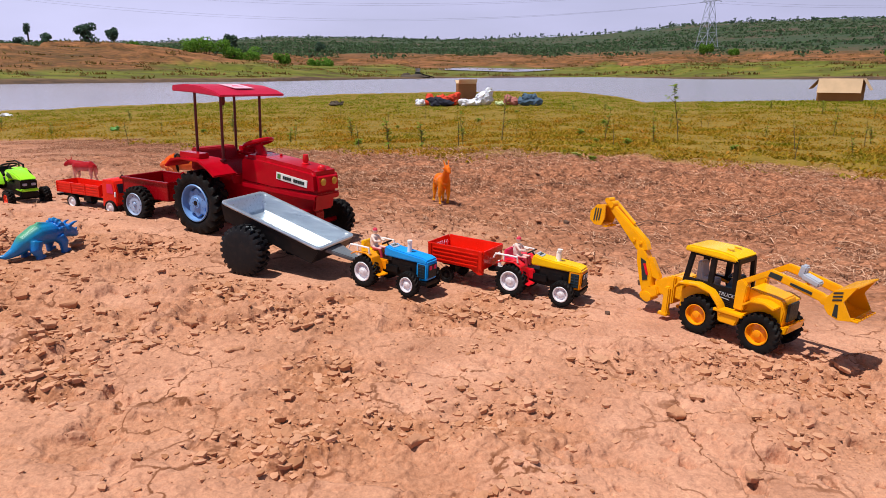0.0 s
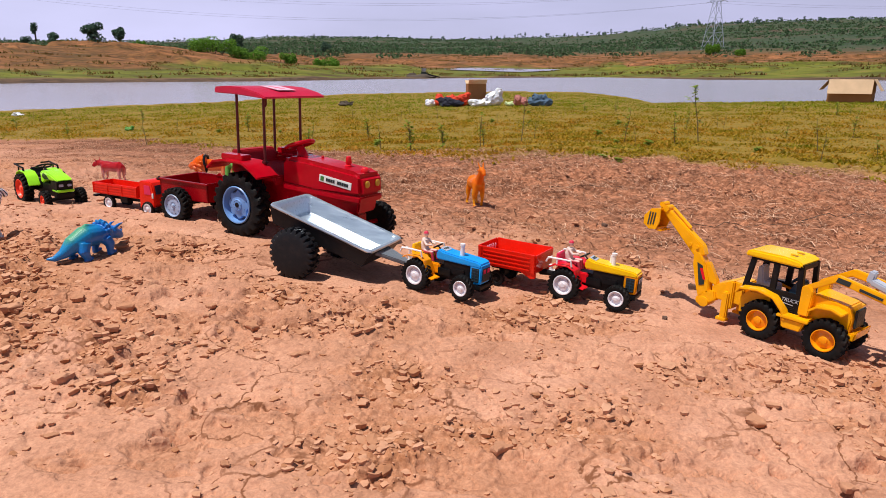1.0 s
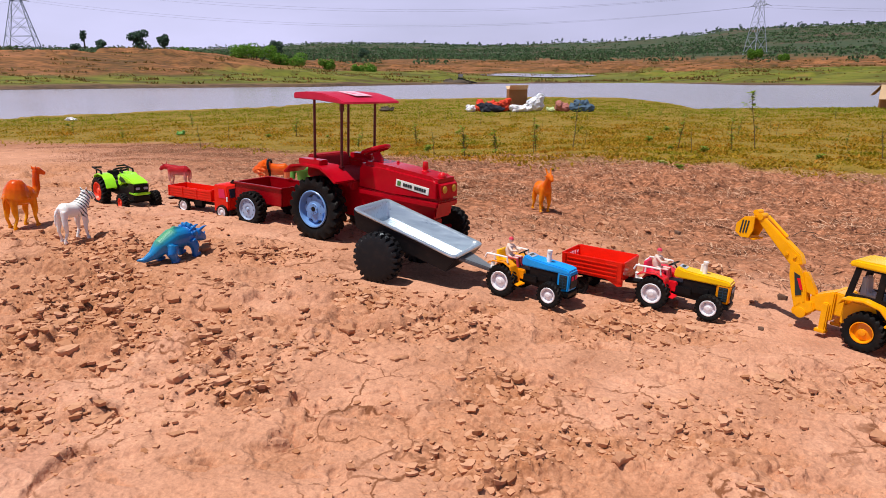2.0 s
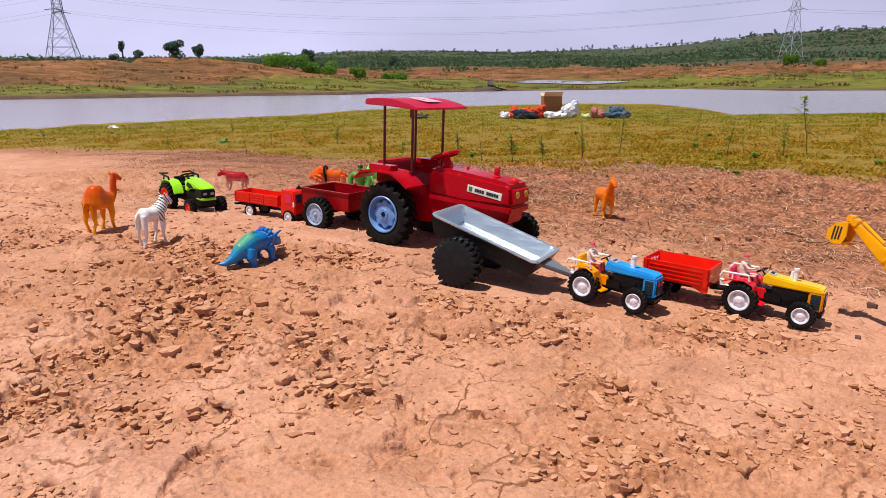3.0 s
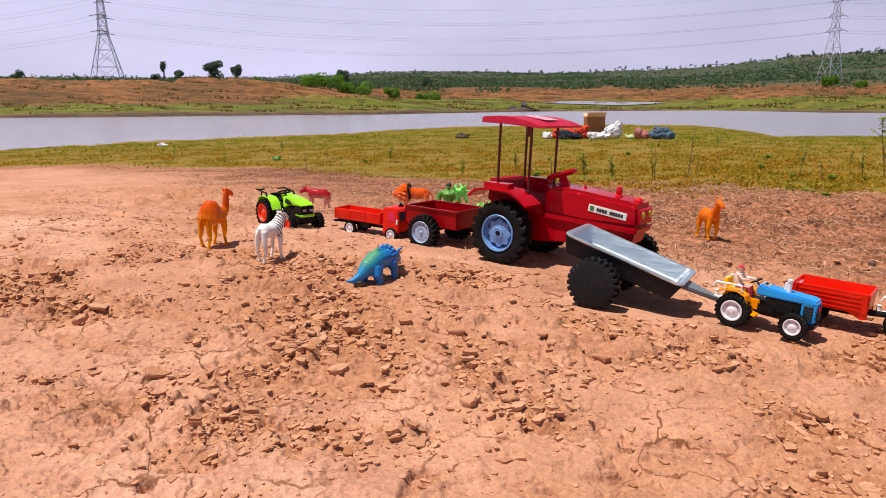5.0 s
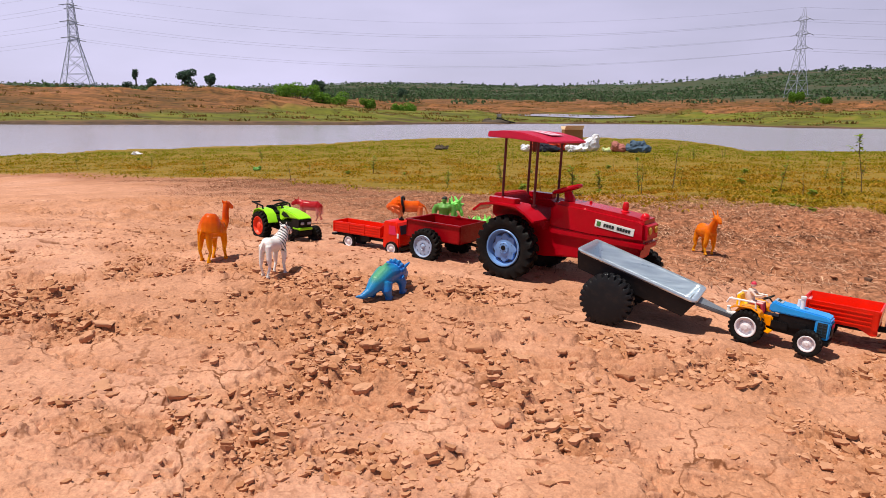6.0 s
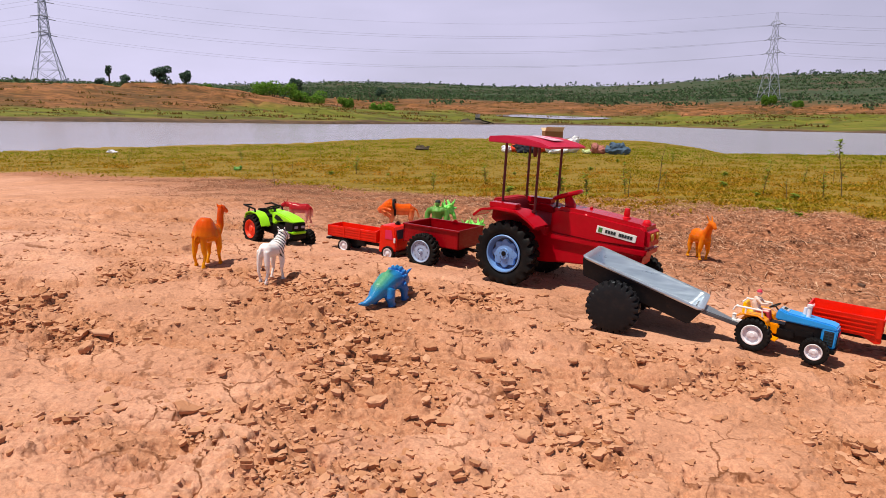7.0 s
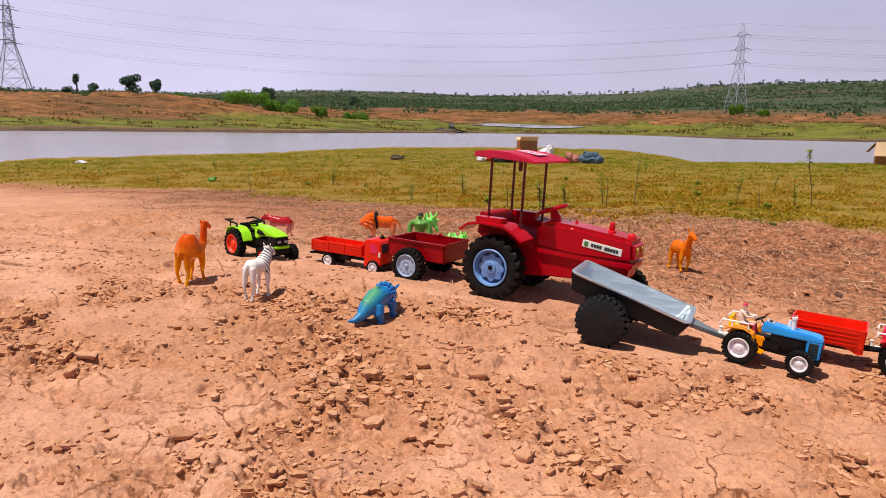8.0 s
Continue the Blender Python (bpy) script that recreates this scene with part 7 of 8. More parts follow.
    # dark stones behind the diggers
    for x, y, s in ((0.405, 1.335, 0.020), (0.285, 1.135, 0.013), (1.02, 1.70, 0.017), (0.90, 1.62, 0.016), (-0.33, 1.95, 0.02), (0.33, 1.85, 0.018)):
        ob = new("stone", shapes[int(x * 50) % 10].copy())
        ob.data.materials.clear()
        ob.data.materials.append(M_STONE)
        z = float(surf(np.array([x]), np.array([y]))[0])
        ob.matrix_world = Matrix.Translation((x, y, z + s * 0.2)) @ pose(0, 0, 0, 10, 5, 70 * s * 100) @ Matrix.Diagonal((s * 1.3, s * 0.9, s * 0.8, 1))
        tagged(ob, "small dark brown stone lying on the mud", "stone", "dark stones")


make_clods()


# ---- weeds on the bank ----
def weed(height, leaves, seed, label, top_heavy=False, spread_=0.022):
    rnd = random.Random(seed)
    t = thing("weed", label, "weed", "weeds on the bank")
    bend = Vector((rnd.uniform(-0.15, 0.15), rnd.uniform(-0.15, 0.15), 0)) * height
    line = [Vector((0, 0, -0.01)), Vector((bend.x * 0.3, bend.y * 0.3, height * 0.35)), Vector((bend.x * 0.5, bend.y * 0.9, height * 0.7)), Vector((bend.x, bend.y, height))]
    bm = B()
    tube(bm, line, [0.0035, 0.003, 0.0024, 0.0012], 6)
    forks = []
    for k in range(max(2, leaves // 10)):
        f = rnd.uniform(0.25, 0.8)
        p = Vector((bend.x * f, bend.y * f, height * f))
        a = rnd.uniform(0, 6.28)
        q = p + Vector((math.cos(a), math.sin(a), 0.9)) * height * rnd.uniform(0.1, 0.2)
        forks.append((p, q))
    part("stem", bm, M_STEM, t)
    for p, q in forks:
        bm = B()
        tube(bm, [p, q], [0.002, 0.001], 5)
        part("twig", bm, M_STEM, t)
    bm = B()
    for k in range(leaves):
        if forks and rnd.random() < 0.4:
            p, q = rnd.choice(forks)
            c = p.lerp(q, rnd.uniform(0.3, 1.0))
        else:
            f = rnd.uniform(0.75, 1.0) if top_heavy else rnd.uniform(0.2, 1.0)
            c = Vector((bend.x * f, bend.y * f, height * f))
        a, l = rnd.uniform(0, 6.28), spread_ * rnd.uniform(0.8, 1.7)
        d = Vector((math.cos(a), math.sin(a), rnd.uniform(-0.2, 0.8))).normalized()
        side = d.cross(Vector((0, 0, 1))).normalized() * l * 0.28
        vs = [bm.verts.new(c), bm.verts.new(c + d * l * 0.5 + side), bm.verts.new(c + d * l - Vector((0, 0, l * 0.2))), bm.verts.new(c + d * l * 0.5 - side)]
        bm.faces.new((vs[0], vs[1], vs[2]))
        bm.faces.new((vs[0], vs[2], vs[3]))
    part("leaves", bm, M_WEED, t)
    return t


def make_weeds():
    rng = np.random.default_rng(12)
    def at_(x, y, a):
        return Matrix.Translation((x, y, float(surf(np.array([x]), np.array([y]))[0]))) @ pose(0, 0, 0, 0, 0, a)
    sap = weed(0.36, 34, 1, "slender sapling with bright green leaves at its top", True, 0.028)
    sap.matrix_world = at_(1.50, 4.42, 40)
    tall = weed(0.30, 26, 2, "tall thin brownish weed rising from short grass", False, 0.02)
    tall.matrix_world = at_(0.33, 4.30, 0)
    kinds = [weed(0.17, 60, 3, "small bushy green weed in short grass"), weed(0.26, 46, 4, "thin upright weed in short grass"), weed(0.055, 44, 5, "low leafy green weed in short grass", False, 0.036), weed(0.22, 16, 6, "nearly bare brown stalk in the grass", False, 0.014)]
    spots = [(-0.33, 3.62, 0), (1.24, 4.1, 1), (2.15, 4.6, 1), (2.95, 5.2, 1), (-0.16, 3.9, 0), (-0.6, 4.4, 2), (-1.2, 5.2, 1), (0.05, 3.75, 3), (0.95, 3.9, 3), (2.0, 3.9, 3), (-2.0, 4.6, 1), (-2.9, 4.7, 1), (-3.0, 4.0, 2), (1.7, 3.3, 3), (-0.5, 3.7, 3), (-1.3, 3.6, 3), (0.57, 3.02, 2), (0.64, 3.0, 2)]
    for k in range(64):
        d, th = math.exp(rng.uniform(math.log(4), math.log(13))), radians(rng.uniform(-40, 36))
        spots.append((d * math.sin(th), d * math.cos(th), int(rng.integers(0, 4))))
    used = set()
    for x, y, k in spots:
        if y < float(grass_edge(np.array([x]), np.array([y]))[0]) - 0.25:
            continue
        m = at_(x, y, rng.uniform(0, 360)) @ Matrix.Scale(rng.uniform(0.6, 1.1), 4)
        if k in used:
            copy_thing(kinds[k], m)
        else:
            kinds[k].matrix_world = m
            used.add(k)


make_weeds()


# ---- things left on the bank ----
def on_bank(x, y, a=0):
    return Matrix.Translation((x, y, float(land(np.array([x]), np.array([y]))[0]))) @ pose(0, 0, 0, 0, 0, a)


def crumpled(name, size, seed, material, label, category, knots=9):
    """A heap of cloth or film: folded, overlapping lobes."""
    rnd = random.Random(seed)
    bm = B()
    sx, sy, sz = size
    ball(bm, (0, 0, sz * 0.3), (sx * 0.45, sy * 0.45, sz * 0.35), sub=3)
    for k in range(knots):
        a = rnd.uniform(0, 6.28)
        r = rnd.uniform(0.1, 0.4)
        ball(bm, (sx * r * math.cos(a), sy * r * math.sin(a), sz * rnd.uniform(0.2, 0.65)), (sx * rnd.uniform(0.12, 0.26), sy * rnd.uniform(0.12, 0.26), sz * rnd.uniform(0.15, 0.34)), (rnd.uniform(-40, 40), rnd.uniform(-40, 40), rnd.uniform(0, 180)), 3)
    for v in bm.verts:
        v.co += Vector(noise.noise_vector(v.co * (6 / max(size)) * 2 + Vector((seed, 0, 0)))) * max(size) * 0.06
        v.co += Vector(noise.noise_vector(v.co * (26 / max(size)) + Vector((0, seed, 0)))) * max(size) * 0.045
        v.co.z = max(v.co.z, 0)
    return organic(name, bm, material, label, category, max(size) * 0.020, 1)


def carton(w, d, h, flap, material, inner, label, sides=()):
    t = thing("cardboard_box", label, "box")
    for s in (-1, 1):
        bm = B()
        box(bm, (s * w / 2, 0, h / 2), (0.006, d, h), 0.001)
        part("side_panel", bm, material, t)
        bm = B()
        box(bm, (0, s * d / 2, h / 2), (w, 0.006, h), 0.001)
        part("side_panel", bm, material, t)
    bm = B()
    box(bm, (0, 0, 0.004), (w - 0.01, d - 0.01, 0.006))
    part("bottom_panel", bm, material, t)
    for s, ang in flap:
        bm = B()
        box(bm, (0, 0.5 * s[1] * d * 0.5, 0), (w, d * 0.5, 0.005), 0.001)
        bm.transform(pose(0, s[1] * d / 2, h, ang, 0, 0))
        part("flap", bm, inner, t)
    for s, ang in sides:
        bm = B()
        box(bm, (s * 0.17, 0, 0), (0.34, d, 0.005), 0.001)
        bm.transform(pose(s * w / 2, 0, h, 0, s * ang, 0))
        part("flap", bm, inner, t)
    return t


B1 = carton(0.36, 0.30, 0.43, (((0, 1), 25), ((0, -1), -35)), M_CARD, M_CARDL, "open brown cardboard box standing on grass")
B1.matrix_world = on_bank(0.33, 13.75, 8)
crumpled("crumpled_cloth", (0.50, 0.4, 0.30), 1, M_CLOTHR, "crumpled orange red cloth heaped on grass", "cloth").matrix_world = on_bank(-0.02, 13.5)
crumpled("crumpled_cloth", (0.46, 0.4, 0.26), 2, M_CLOTHR, "crumpled orange red cloth lying beside a box", "cloth").matrix_world = on_bank(-0.30, 13.6)
crumpled("crumpled_cloth", (0.56, 0.3, 0.20), 3, M_CLOTHD, "dark navy cloth bundle lying before red cloth", "cloth").matrix_world = on_bank(-0.16, 13.25)
crumpled("plastic_bag", (0.40, 0.3, 0.42), 4, M_BAG, "full white plastic bag beside a cardboard box", "bag").matrix_world = on_bank(0.68, 13.55)
crumpled("plastic_bag", (0.46, 0.25, 0.16), 5, M_BAG, "flat white plastic bag lying on grass", "bag").matrix_world = on_bank(0.38, 13.2)
crumpled("plastic_bag", (0.24, 0.2, 0.16), 6, M_BAG, "small white plastic bag beside red cloth", "bag").matrix_world = on_bank(-0.58, 13.55)
crumpled("crumpled_cloth", (0.36, 0.3, 0.24), 7, M_CLOTHP, "dusty pink cloth crumpled on grass", "cloth").matrix_world = on_bank(1.22, 13.4)
crumpled("crumpled_cloth", (0.56, 0.3, 0.27), 8, M_CLOTHB, "grey blue cloth crumpled on grass", "cloth").matrix_world = on_bank(1.58, 13.35)
crumpled("plastic_bag", (0.18, 0.15, 0.12), 9, M_BAGG, "small pale green bag lying on grass", "bag").matrix_world = on_bank(0.98, 13.3)
crumpled("plastic_bag", (0.28, 0.15, 0.07), 10, M_BAG, "flat pale plastic litter on grass by the water", "litter").matrix_world = on_bank(-8.5, 12.9)
crumpled("plastic_bag", (0.10, 0.08, 0.06), 12, M_HULK, "small green litter at the edge of the grass", "litter").matrix_world = on_bank(-3.5, 7.0)
B2 = carton(0.98, 0.74, 0.60, (((0, 1), -70), ((0, -1), 72)), M_CARD, M_CARDL, "tall brown cardboard box with pale flaps folded down on the shore", ((-1, 52), (1, 58)))
B2.matrix_world = on_bank(10.1, 17.75, -36)


# ---- trees, bushes and scrub ----
def leaf_cloud(rng, centres, radii, n, size):
    """Leaf sprays: small bent cards scattered through overlapping crowns."""
    k = rng.integers(0, len(centres), n)
    c, r = np.asarray(centres)[k], np.asarray(radii)[k]
    d = rng.normal(size=(n, 3))
    d /= np.linalg.norm(d, axis=1)[:, None]
    p = c + d * r * (rng.uniform(0.55, 1.0, n) ** 0.6)[:, None]
    u = rng.normal(size=(n, 3))
    u /= np.linalg.norm(u, axis=1)[:, None]
    w = np.cross(u, d + 0.3 * rng.normal(size=(n, 3)))
    w /= np.linalg.norm(w, axis=1)[:, None] + 1e-9
    s = (np.asarray(size) * rng.uniform(0.6, 1.3, n))[:, None]
    v = np.stack([p - u * s, p + w * s * 0.6, p + u * s, p - w * s * 0.6], 1).reshape(-1, 3)
    i = np.arange(n)[:, None] * 4
    return v, i + np.array([[0, 1, 2, 3]])


def tree(x, y, h, wide, seed, label, trunk=0.35, name="tree", leaves=1500, material=None):
    rng, rnd = np.random.default_rng(seed), random.Random(seed)
    t = thing(name, label, "tree")
    bm = B()
    tube(bm, [(0, 0, -0.5), (0.05 * h * 0.2, 0, h * trunk), (0, 0.02 * h, h * 0.75)], [h * 0.035, h * 0.028, h * 0.012], 8)
    cs, rs = [], []
    for k in range(9):
        a = rnd.uniform(0, 6.28)
        r = rnd.uniform(0.1, 0.33) * wide
        c = (r * math.cos(a), r * math.sin(a), h * rnd.uniform(trunk + 0.08, 0.86))
        tube(bm, [(0, 0, h * trunk * 0.9), c], [h * 0.018, h * 0.006], 6)
        cs.append(c)
        q = rnd.uniform(0.16, 0.30)
        rs.append((wide * q, wide * q, h * q * 0.75))
    part("trunk", bm, M_BARK, t)
    v, f = leaf_cloud(rng, cs, rs, leaves, h * 0.05)
    c = bulk("crown", v, f, material or M_LEAF)
    c.parent = t
    t.matrix_world = Matrix.Translation((x, y, float(land(np.array([x]), np.array([y]))[0])))
    return t


def polar(d, deg):
    return d * math.sin(radians(deg)), d * math.cos(radians(deg))


def bush(d, deg, w, h, seed, label):
    rng, rnd = np.random.default_rng(seed), random.Random(seed)
    x, y = polar(d, deg)
    t = thing("bush", label, "bush")
    bm = B()
    cs, rs = [], []
    for k in range(10):
        c = (rnd.uniform(-0.38, 0.38) * w, rnd.uniform(-0.2, 0.2) * w, h * rnd.uniform(0.2, 0.7))
        cs.append(c)
        rs.append((w * rnd.uniform(0.10, 0.2), w * 0.15, h * rnd.uniform(0.25, 0.4)))
        tube(bm, [(c[0] * 0.5, c[1] * 0.5, -0.1), c], [0.06, 0.03], 5)
    part("stems", bm, M_BARK, t)
    v, f = leaf_cloud(rng, cs, rs, 2400, h * 0.06)
    o = bulk("crown", v, f, M_BUSHLEAF)
    o.parent = t
    t.matrix_world = Matrix.Translation((x, y, float(land(np.array([x]), np.array([y]))[0]) - 0.1)) @ pose(0, 0, 0, 0, 0, -deg)


TREES = [(-32.0, 215, 3.6, 3.2, 0.3), (-30.3, 215, 4.2, 4.4, 0.2), (-27.6, 215, 6.8, 6.2, 0.25), (-25.9, 215, 6.4, 4.4, 0.35), (-17.6, 190, 5.2, 3.6, 0.3), (-10.6, 210, 3.6, 3.6, 0.2), (-43.0, 230, 4.2, 3.6, 0.35), (-41.0, 230, 3.6, 4.2, 0.2)]
for k_, (deg_, d_, h_, w_, tr_) in enumerate(TREES):
    tree(*polar(d_, deg_), h_, w_, 70 + k_, "dark green rounded tree far off behind the bank", tr_)
tree(*polar(200, -31.3), 6.4, 1.8, 90, "thin dark half-bare tree with a ragged top", 0.6, leaves=260)
for k_, (d_, deg_, w_, h_) in enumerate(((103, -19.4, 7.4, 2.4), (102, -16.2, 6.8, 2.2), (104, -13.6, 3.0, 1.8), (104, -10.6, 4.0, 1.8), (108, -24.6, 2.0, 1.5), (190, 20.2, 4.0, 3.0), (190, 22.3, 3.4, 2.4), (170, 33.0, 7.0, 2.2), (165, 36.0, 6.0, 2.4))):
    bush(d_, deg_, w_, h_, 120 + k_, "bright green leafy bush on the far bank")


def make_scrub():
    """Scrub over the hills and a thin line of trees along the ridge."""
    rng = np.random.default_rng(31)
    n = 46000
    th = rng.uniform(-55, 52, n)
    df = np.interp(th, *FAR_SHORE)
    s = np.exp(rng.uniform(np.log(90), np.log(900), n))
    keep = rng.uniform(0, 1, n) < sstep(80, 190, s + 40 * np.sin(th))
    th, s, df = th[keep], s[keep], df[keep]
    d = df + s
    x, y = d * np.sin(np.radians(th)), d * np.cos(np.radians(th))
    dense = fbm(x * 0.012, y * 0.02, 41, 3)
    keep = rng.uniform(0, 1, len(x)) < sstep(0.3, 0.6, dense) + 0.12
    x, y, d = x[keep], y[keep], d[keep]
    z = land(x, y)
    h = rng.uniform(0.35, 1.15, len(x)) * (1 + d / 900)
    cs = np.stack([x, y, z + h * 0.45], 1)
    rs = np.stack([h * rng.uniform(0.6, 1.3, len(x)), h * 0.7, h * 0.5], 1)
    v, f = [], []
    idx = np.repeat(np.arange(len(x)), 6)
    dirs = rng.normal(size=(len(idx), 3))
    dirs /= np.linalg.norm(dirs, axis=1)[:, None]
    dirs[:, 2] = np.abs(dirs[:, 2])
    p = cs[idx] + dirs * rs[idx] * rng.uniform(0.5, 1, len(idx))[:, None]
    u = rng.normal(size=(len(idx), 3)); u /= np.linalg.norm(u, axis=1)[:, None]
    w = np.cross(u, rng.normal(size=(len(idx), 3))); w /= np.linalg.norm(w, axis=1)[:, None]
    sz = (h[idx] * 0.42)[:, None]
    v = np.stack([p - u * sz, p + w * sz * 0.7, p + u * sz, p - w * sz * 0.7], 1).reshape(-1, 3)
    f = np.arange(len(idx))[:, None] * 4 + np.array([[0, 1, 2, 3]])
    tagged(bulk("scrub", v, f, M_SCRUB), "green scrub and low bushes over the far hills, haze tinted in colour", "scrub", kind="stuff")
    # dry tufts and low growth on the far bank
    n = 11000
    th = rng.uniform(-55, 52, n)
    d = np.interp(th, *FAR_SHORE) + 4 + 110 * rng.uniform(0, 1, n) ** 1.2
    x, y = d * np.sin(np.radians(th)), d * np.cos(np.radians(th))
    keep = fbm(x * 0.09, y * 0.14, 45, 4) + 0.25 * rng.uniform(-1, 1, n) > 0.55
    x, y, d = x[keep], y[keep], d[keep]
    z = land(x, y)
    h = 0.07 + 0.38 * rng.uniform(0, 1, len(x)) ** 3
    idx = np.repeat(np.arange(len(x)), 10)
    p = np.stack([x, y, z], 1)[idx] + rng.normal(size=(len(idx), 3)) * h[idx][:, None] * np.array([1.6, 0.8, 0.0])
    up = np.stack([rng.normal(size=len(idx)) * 0.5, rng.normal(size=len(idx)) * 0.5, rng.uniform(0.4, 1.0, len(idx))], 1) * h[idx][:, None]
    sd = np.stack([np.ones(len(idx)), rng.normal(size=len(idx)) * 0.5, np.zeros(len(idx))], 1) * (h[idx] * 0.3)[:, None]
    v = np.stack([p - sd, p + sd, p + up], 1).reshape(-1, 3)
    f = np.arange(len(idx))[:, None] * 3 + np.array([[0, 1, 2]])
    tagged(bulk("dry_tufts", v, f, M_TUFT), "tufts of dry brown and green grass on the far bank", "grass tufts", kind="stuff")
    # ridge trees
    n = 480
    th = np.sort(rng.uniform(-55, 52, n))
    wl_, wr_ = 1 - sstep(-27, -11, th), sstep(7, 24, th)
    s = 850 * wl_ + 540 * wr_ + 610 * (1 - wl_ - wr_) + rng.uniform(-60, 10, n)
    d = np.interp(th, *FAR_SHORE) + s
    x, y = d * np.sin(np.radians(th)), d * np.cos(np.radians(th))
    z = land(x, y)
    h = (1.3 + 4.6 * rng.uniform(0, 1, n) ** 1.7) * (d / 700) * (0.75 + 0.25 * sstep(-20, -5, th))
    vs, fs, c = [], [], 0
    for k in range(n):
        cs, rs = [], []
        for q in range(4):
            cs.append((x[k] + rng.uniform(-0.16, 0.16) * h[k], y[k] + rng.uniform(-0.1, 0.1) * h[k], z[k] + h[k] * rng.uniform(0.35, 0.85)))
            rs.append((h[k] * 0.2, h[k] * 0.2, h[k] * 0.16))
        v, f = leaf_cloud(rng, cs, rs, 56, h[k] * 0.09)
        vs.append(v); fs.append(f + c); c += len(v)
        w = h[k] * 0.02
        v = np.array([(x[k] - w, y[k], z[k] - 1), (x[k] + w, y[k], z[k] - 1), (x[k] + w, y[k], z[k] + h[k] * 0.7), (x[k] - w, y[k], z[k] + h[k] * 0.7)])
        vs.append(v); fs.append(np.array([[0, 1, 2, 3]]) + c); c += 4
    tagged(bulk("far_woods", np.concatenate(vs), np.concatenate(fs), M_RIDGE), "thin line of trees along the far ridge, haze tinted in colour", "woods", kind="stuff")


# ridge leaves: distance haze mixed into the colour as a blue-green cast
M_RIDGE = varied("haze_tinted_ridge_leaf", [(0.055, 0.10, 0.085), (0.08, 0.135, 0.10), (0.11, 0.16, 0.12)], trans=0.4)
M_TUFT = varied("dry_tuft", [(0.12, 0.085, 0.02), (0.30, 0.16, 0.06), (0.10, 0.11, 0.02), (0.24, 0.11, 0.045)], trans=0.3)
make_scrub()


# ---- power line ----
def pylon(x, y, H, turn, label, foot=5.2, slim=1.0):
    t = thing("pylon", label, "pylon", "pylons of the power line")
    def half(f):
        return np.interp(f, (0, 0.52, 0.86, 1.0), (foot, 1.75 * slim, 1.1 * slim, 0.3 * slim))
    levels = (0, 0.2, 0.37, 0.52, 0.61, 0.70, 0.78, 0.86)
    corners = ((-1, -1), (1, -1), (1, 1), (-1, 1))
    for cx, cy in corners:
        bm = B()
        tube(bm, [(cx * half(f), cy * half(f), f * H) for f in levels + (1.0,)], [slim * r for r in (0.20, 0.18, 0.17, 0.16, 0.15, 0.14, 0.13, 0.12, 0.10)], 5)
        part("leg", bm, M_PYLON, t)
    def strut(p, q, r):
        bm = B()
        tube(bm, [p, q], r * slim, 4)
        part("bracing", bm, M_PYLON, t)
    for a, b in zip(levels, levels[1:]):
        for i in range(4):
            p, q = corners[i], corners[(i + 1) % 4]
            for s, e in ((p, q), (q, p)):
                strut((s[0] * half(a), s[1] * half(a), a * H), (e[0] * half(b), e[1] * half(b), b * H), 0.09)
            strut((p[0] * half(b), p[1] * half(b), b * H), (q[0] * half(b), q[1] * half(b), b * H), 0.08)
            m = (a + b) / 2
            if b <= 0.4:
                strut((p[0] * half(m), p[1] * half(m), m * H), (q[0] * half(m), q[1] * half(m), m * H), 0.06)
    for f, L in ((0.545, 6.0 * slim), (0.70, 5.4 * slim), (0.86, 4.6 * slim)):
        for s in (-1, 1):
            bm = B()
            for dx in (-1, 1):
                tube(bm, [(dx * half(f), s * half(f), f * H), (0, s * L, f * H + 0.3)], 0.13, 4)
                tube(bm, [(dx * half(f), s * half(f), f * H + 1.5), (0, s * L, f * H + 0.3)], 0.10, 4)
            arm = part("cross_arm", bm, M_PYLON, t)
            for dx in (-1, 1):
                bm = B()
                tube(bm, [(0, s * L, f * H + 0.3), (dx * 3.4 * slim, s * L, f * H - 0.3)], 0.16 * slim, 5)
                part("insulator", bm, M_WIRE, arm)
    t.matrix_world = Matrix.Translation((x, y, float(land(np.array([x]), np.array([y]))[0]) - 0.3)) @ pose(0, 0, 0, 0, 0, turn)
    return t


PL, PR = polar(320, -35.15), polar(280, 20.2)
LINE = math.degrees(math.atan2(PR[1] - PL[1], PR[0] - PL[0]))
P_FAR_L, P_FAR_R = (PL[0] - 280, PL[1] + 60), (PR[0] + 270, PR[1] + 30)
for (px_, py_), h_, f_, w_ in ((PL, 40.0, 6.3, 1.0), (PR, 31.6, 2.9, 0.58), (P_FAR_L, 40.0, 5.2, 1.0), (P_FAR_R, 40.0, 5.2, 1.0)):
    pylon(px_, py_, h_, LINE + 24, "grey steel lattice pylon carrying power lines, haze tinted in colour", f_, w_)


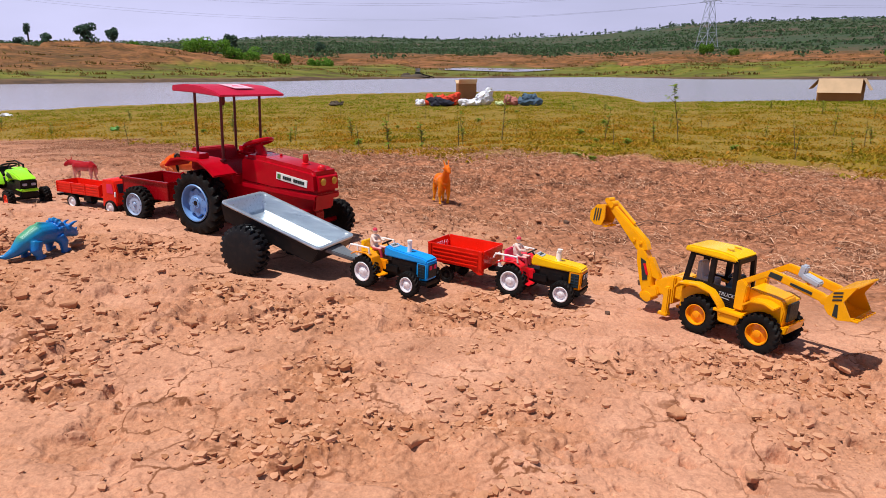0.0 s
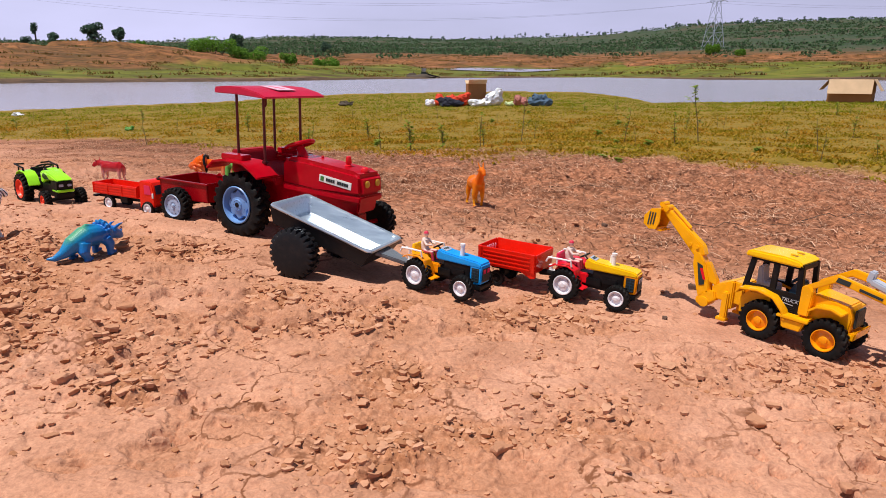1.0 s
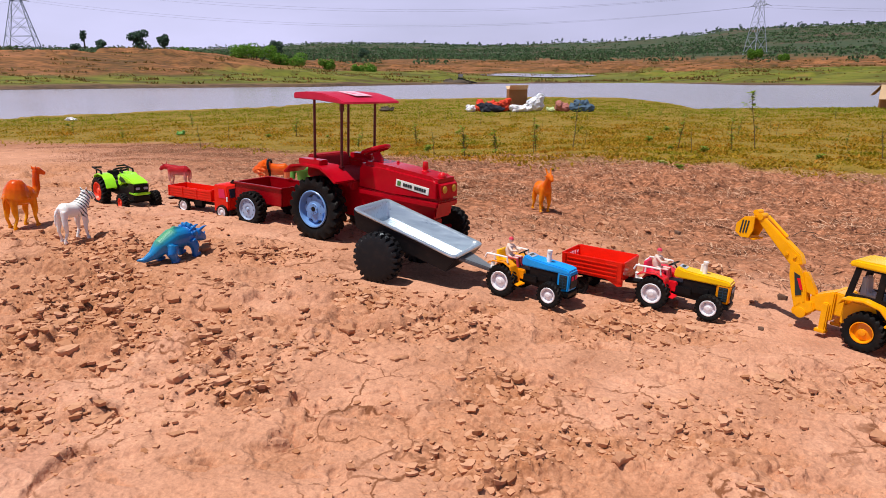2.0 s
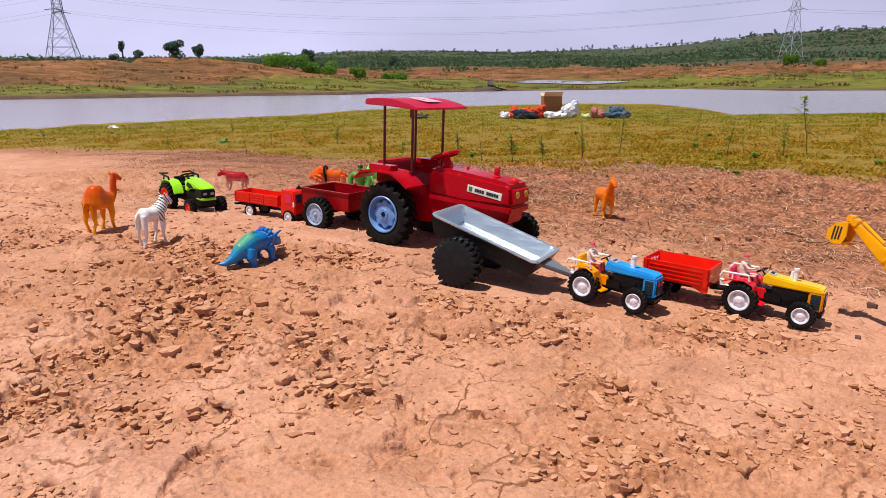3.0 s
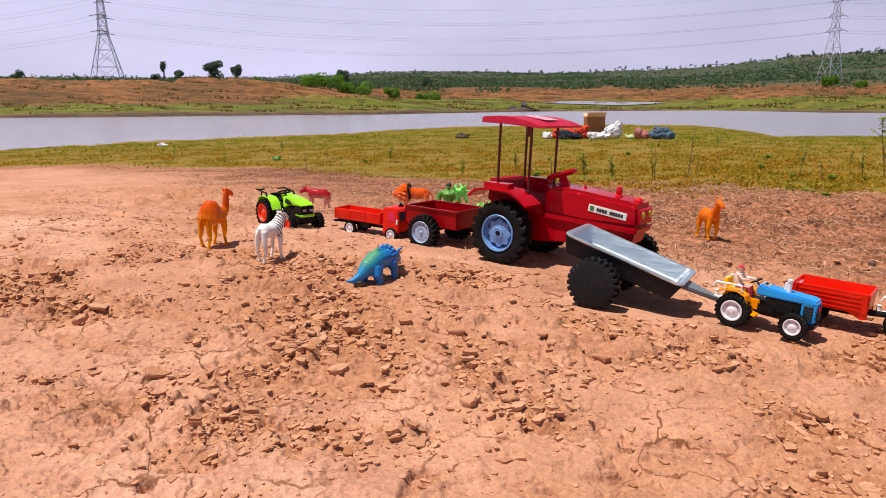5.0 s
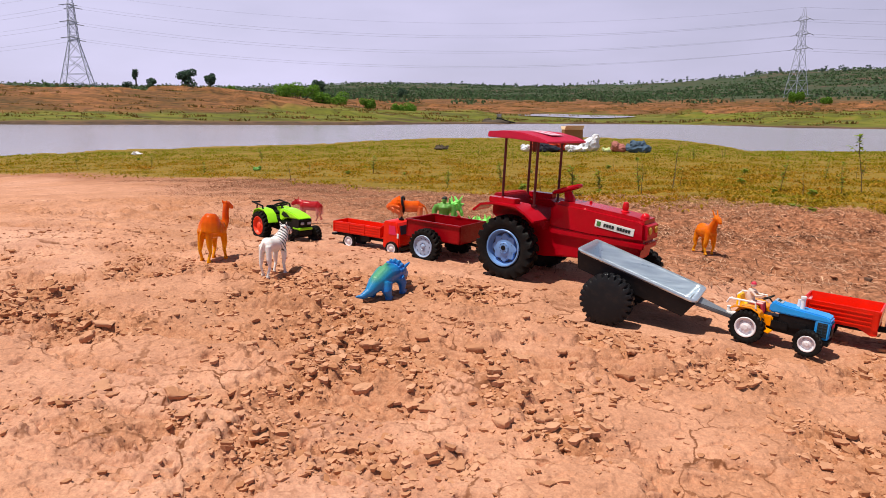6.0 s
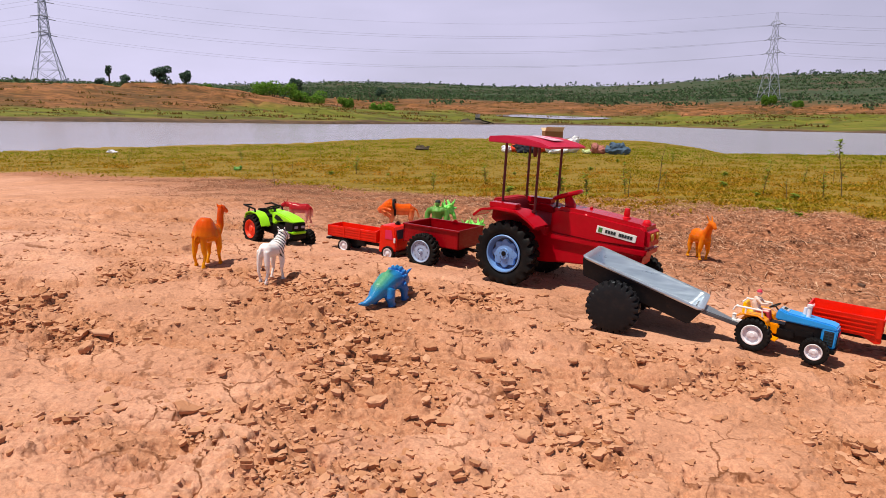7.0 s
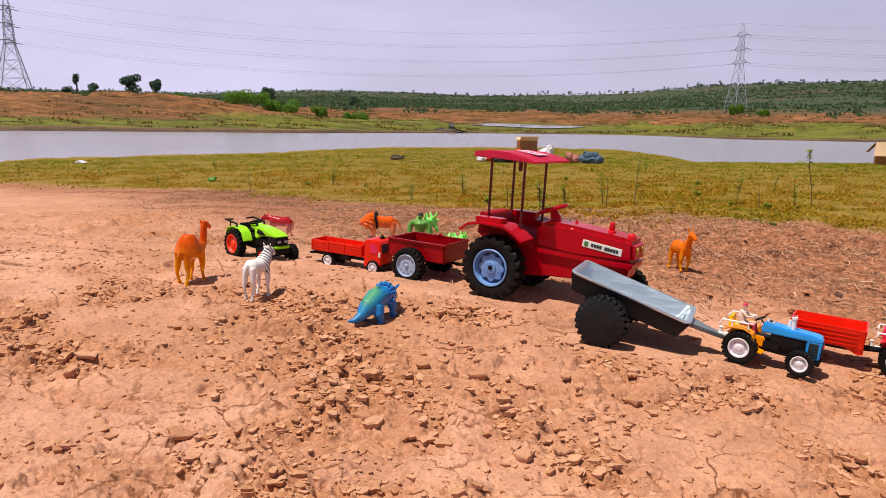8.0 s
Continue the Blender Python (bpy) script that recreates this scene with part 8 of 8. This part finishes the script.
def wires():
    posts = [(P_FAR_L, 40.0, 1.0), (PL, 40.0, 1.0), (PR, 31.6, 0.58), (P_FAR_R, 40.0, 1.0)]
    rot = Matrix.Rotation(radians(LINE + 24), 3, "Z")
    for (a, ha, wa), (b, hb, wb) in zip(posts, posts[1:]):
        za, zb = ground_z(*a) - 0.3, ground_z(*b) - 0.3
        for f, L in ((0.545, 6.0), (0.70, 5.4), (0.86, 4.6), (1.0, 0.0)):
            for s in ((-1, 1) if L else (1,)):
                o = rot @ Vector((0, s * L, 0))
                p, q = Vector((a[0], a[1], za + f * ha)) + o * wa, Vector((b[0], b[1], zb + f * hb)) + o * wb
                pts = [p.lerp(q, k / 24) - Vector((0, 0, 8.5 * 4 * (k / 24) * (1 - k / 24))) for k in range(25)]
                bm = B()
                tube(bm, pts, 0.030 if L else 0.022, 4)
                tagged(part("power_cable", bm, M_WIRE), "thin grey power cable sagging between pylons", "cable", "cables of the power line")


wires()


# ---- the pump on the far shore ----
def pump():
    x, y = polar(88.5, -2.9)
    t = thing("water_pump", "old pump on a mound of dark mud at the far shore", "pump")
    bm = B()
    ball(bm, (0, 0, 0.1), (2.6, 1.0, 0.5), sub=3)
    ball(bm, (-1.4, 0.2, 0.2), (0.9, 0.6, 0.6), sub=3)
    for v in bm.verts:
        v.co += Vector(noise.noise_vector(v.co * 1.5)) * 0.25
    part("mud_mound", bm, M_BARK, t)
    bm = B()
    box(bm, (0.5, 0, 0.7), (1.0, 0.7, 0.5), 0.08)
    cyl(bm, (0.2, 0, 0.8), (0.25, 0, 1.6), 0.10, 8)
    part("engine", bm, M_INK, t)
    bm = B()
    lathe(bm, [(0, 0), (0.35, 0.02), (0.45, 0.55), (0, 0.55)], 14, pose(0.5, 0, 1.0, 90, 0, 0))
    part("drum", bm, M_STEEL, t)
    bm = B()
    tube(bm, [(0.9, 0, 0.7), (2.0, -0.3, 0.4), (3.2, -0.6, 0.1)], 0.09, 8)
    part("hose", bm, M_BLACK, t)
    t.matrix_world = Matrix.Translation((x, y, WATER + 0.05)) @ Matrix.Scale(0.78, 4)


pump()
tagged(crumpled("mud_mound", (0.34, 0.26, 0.10), 15, M_BARK, "low dark clod of mud in the grass near the water", "mud mound")).matrix_world = on_bank(-2.35, 14.0)
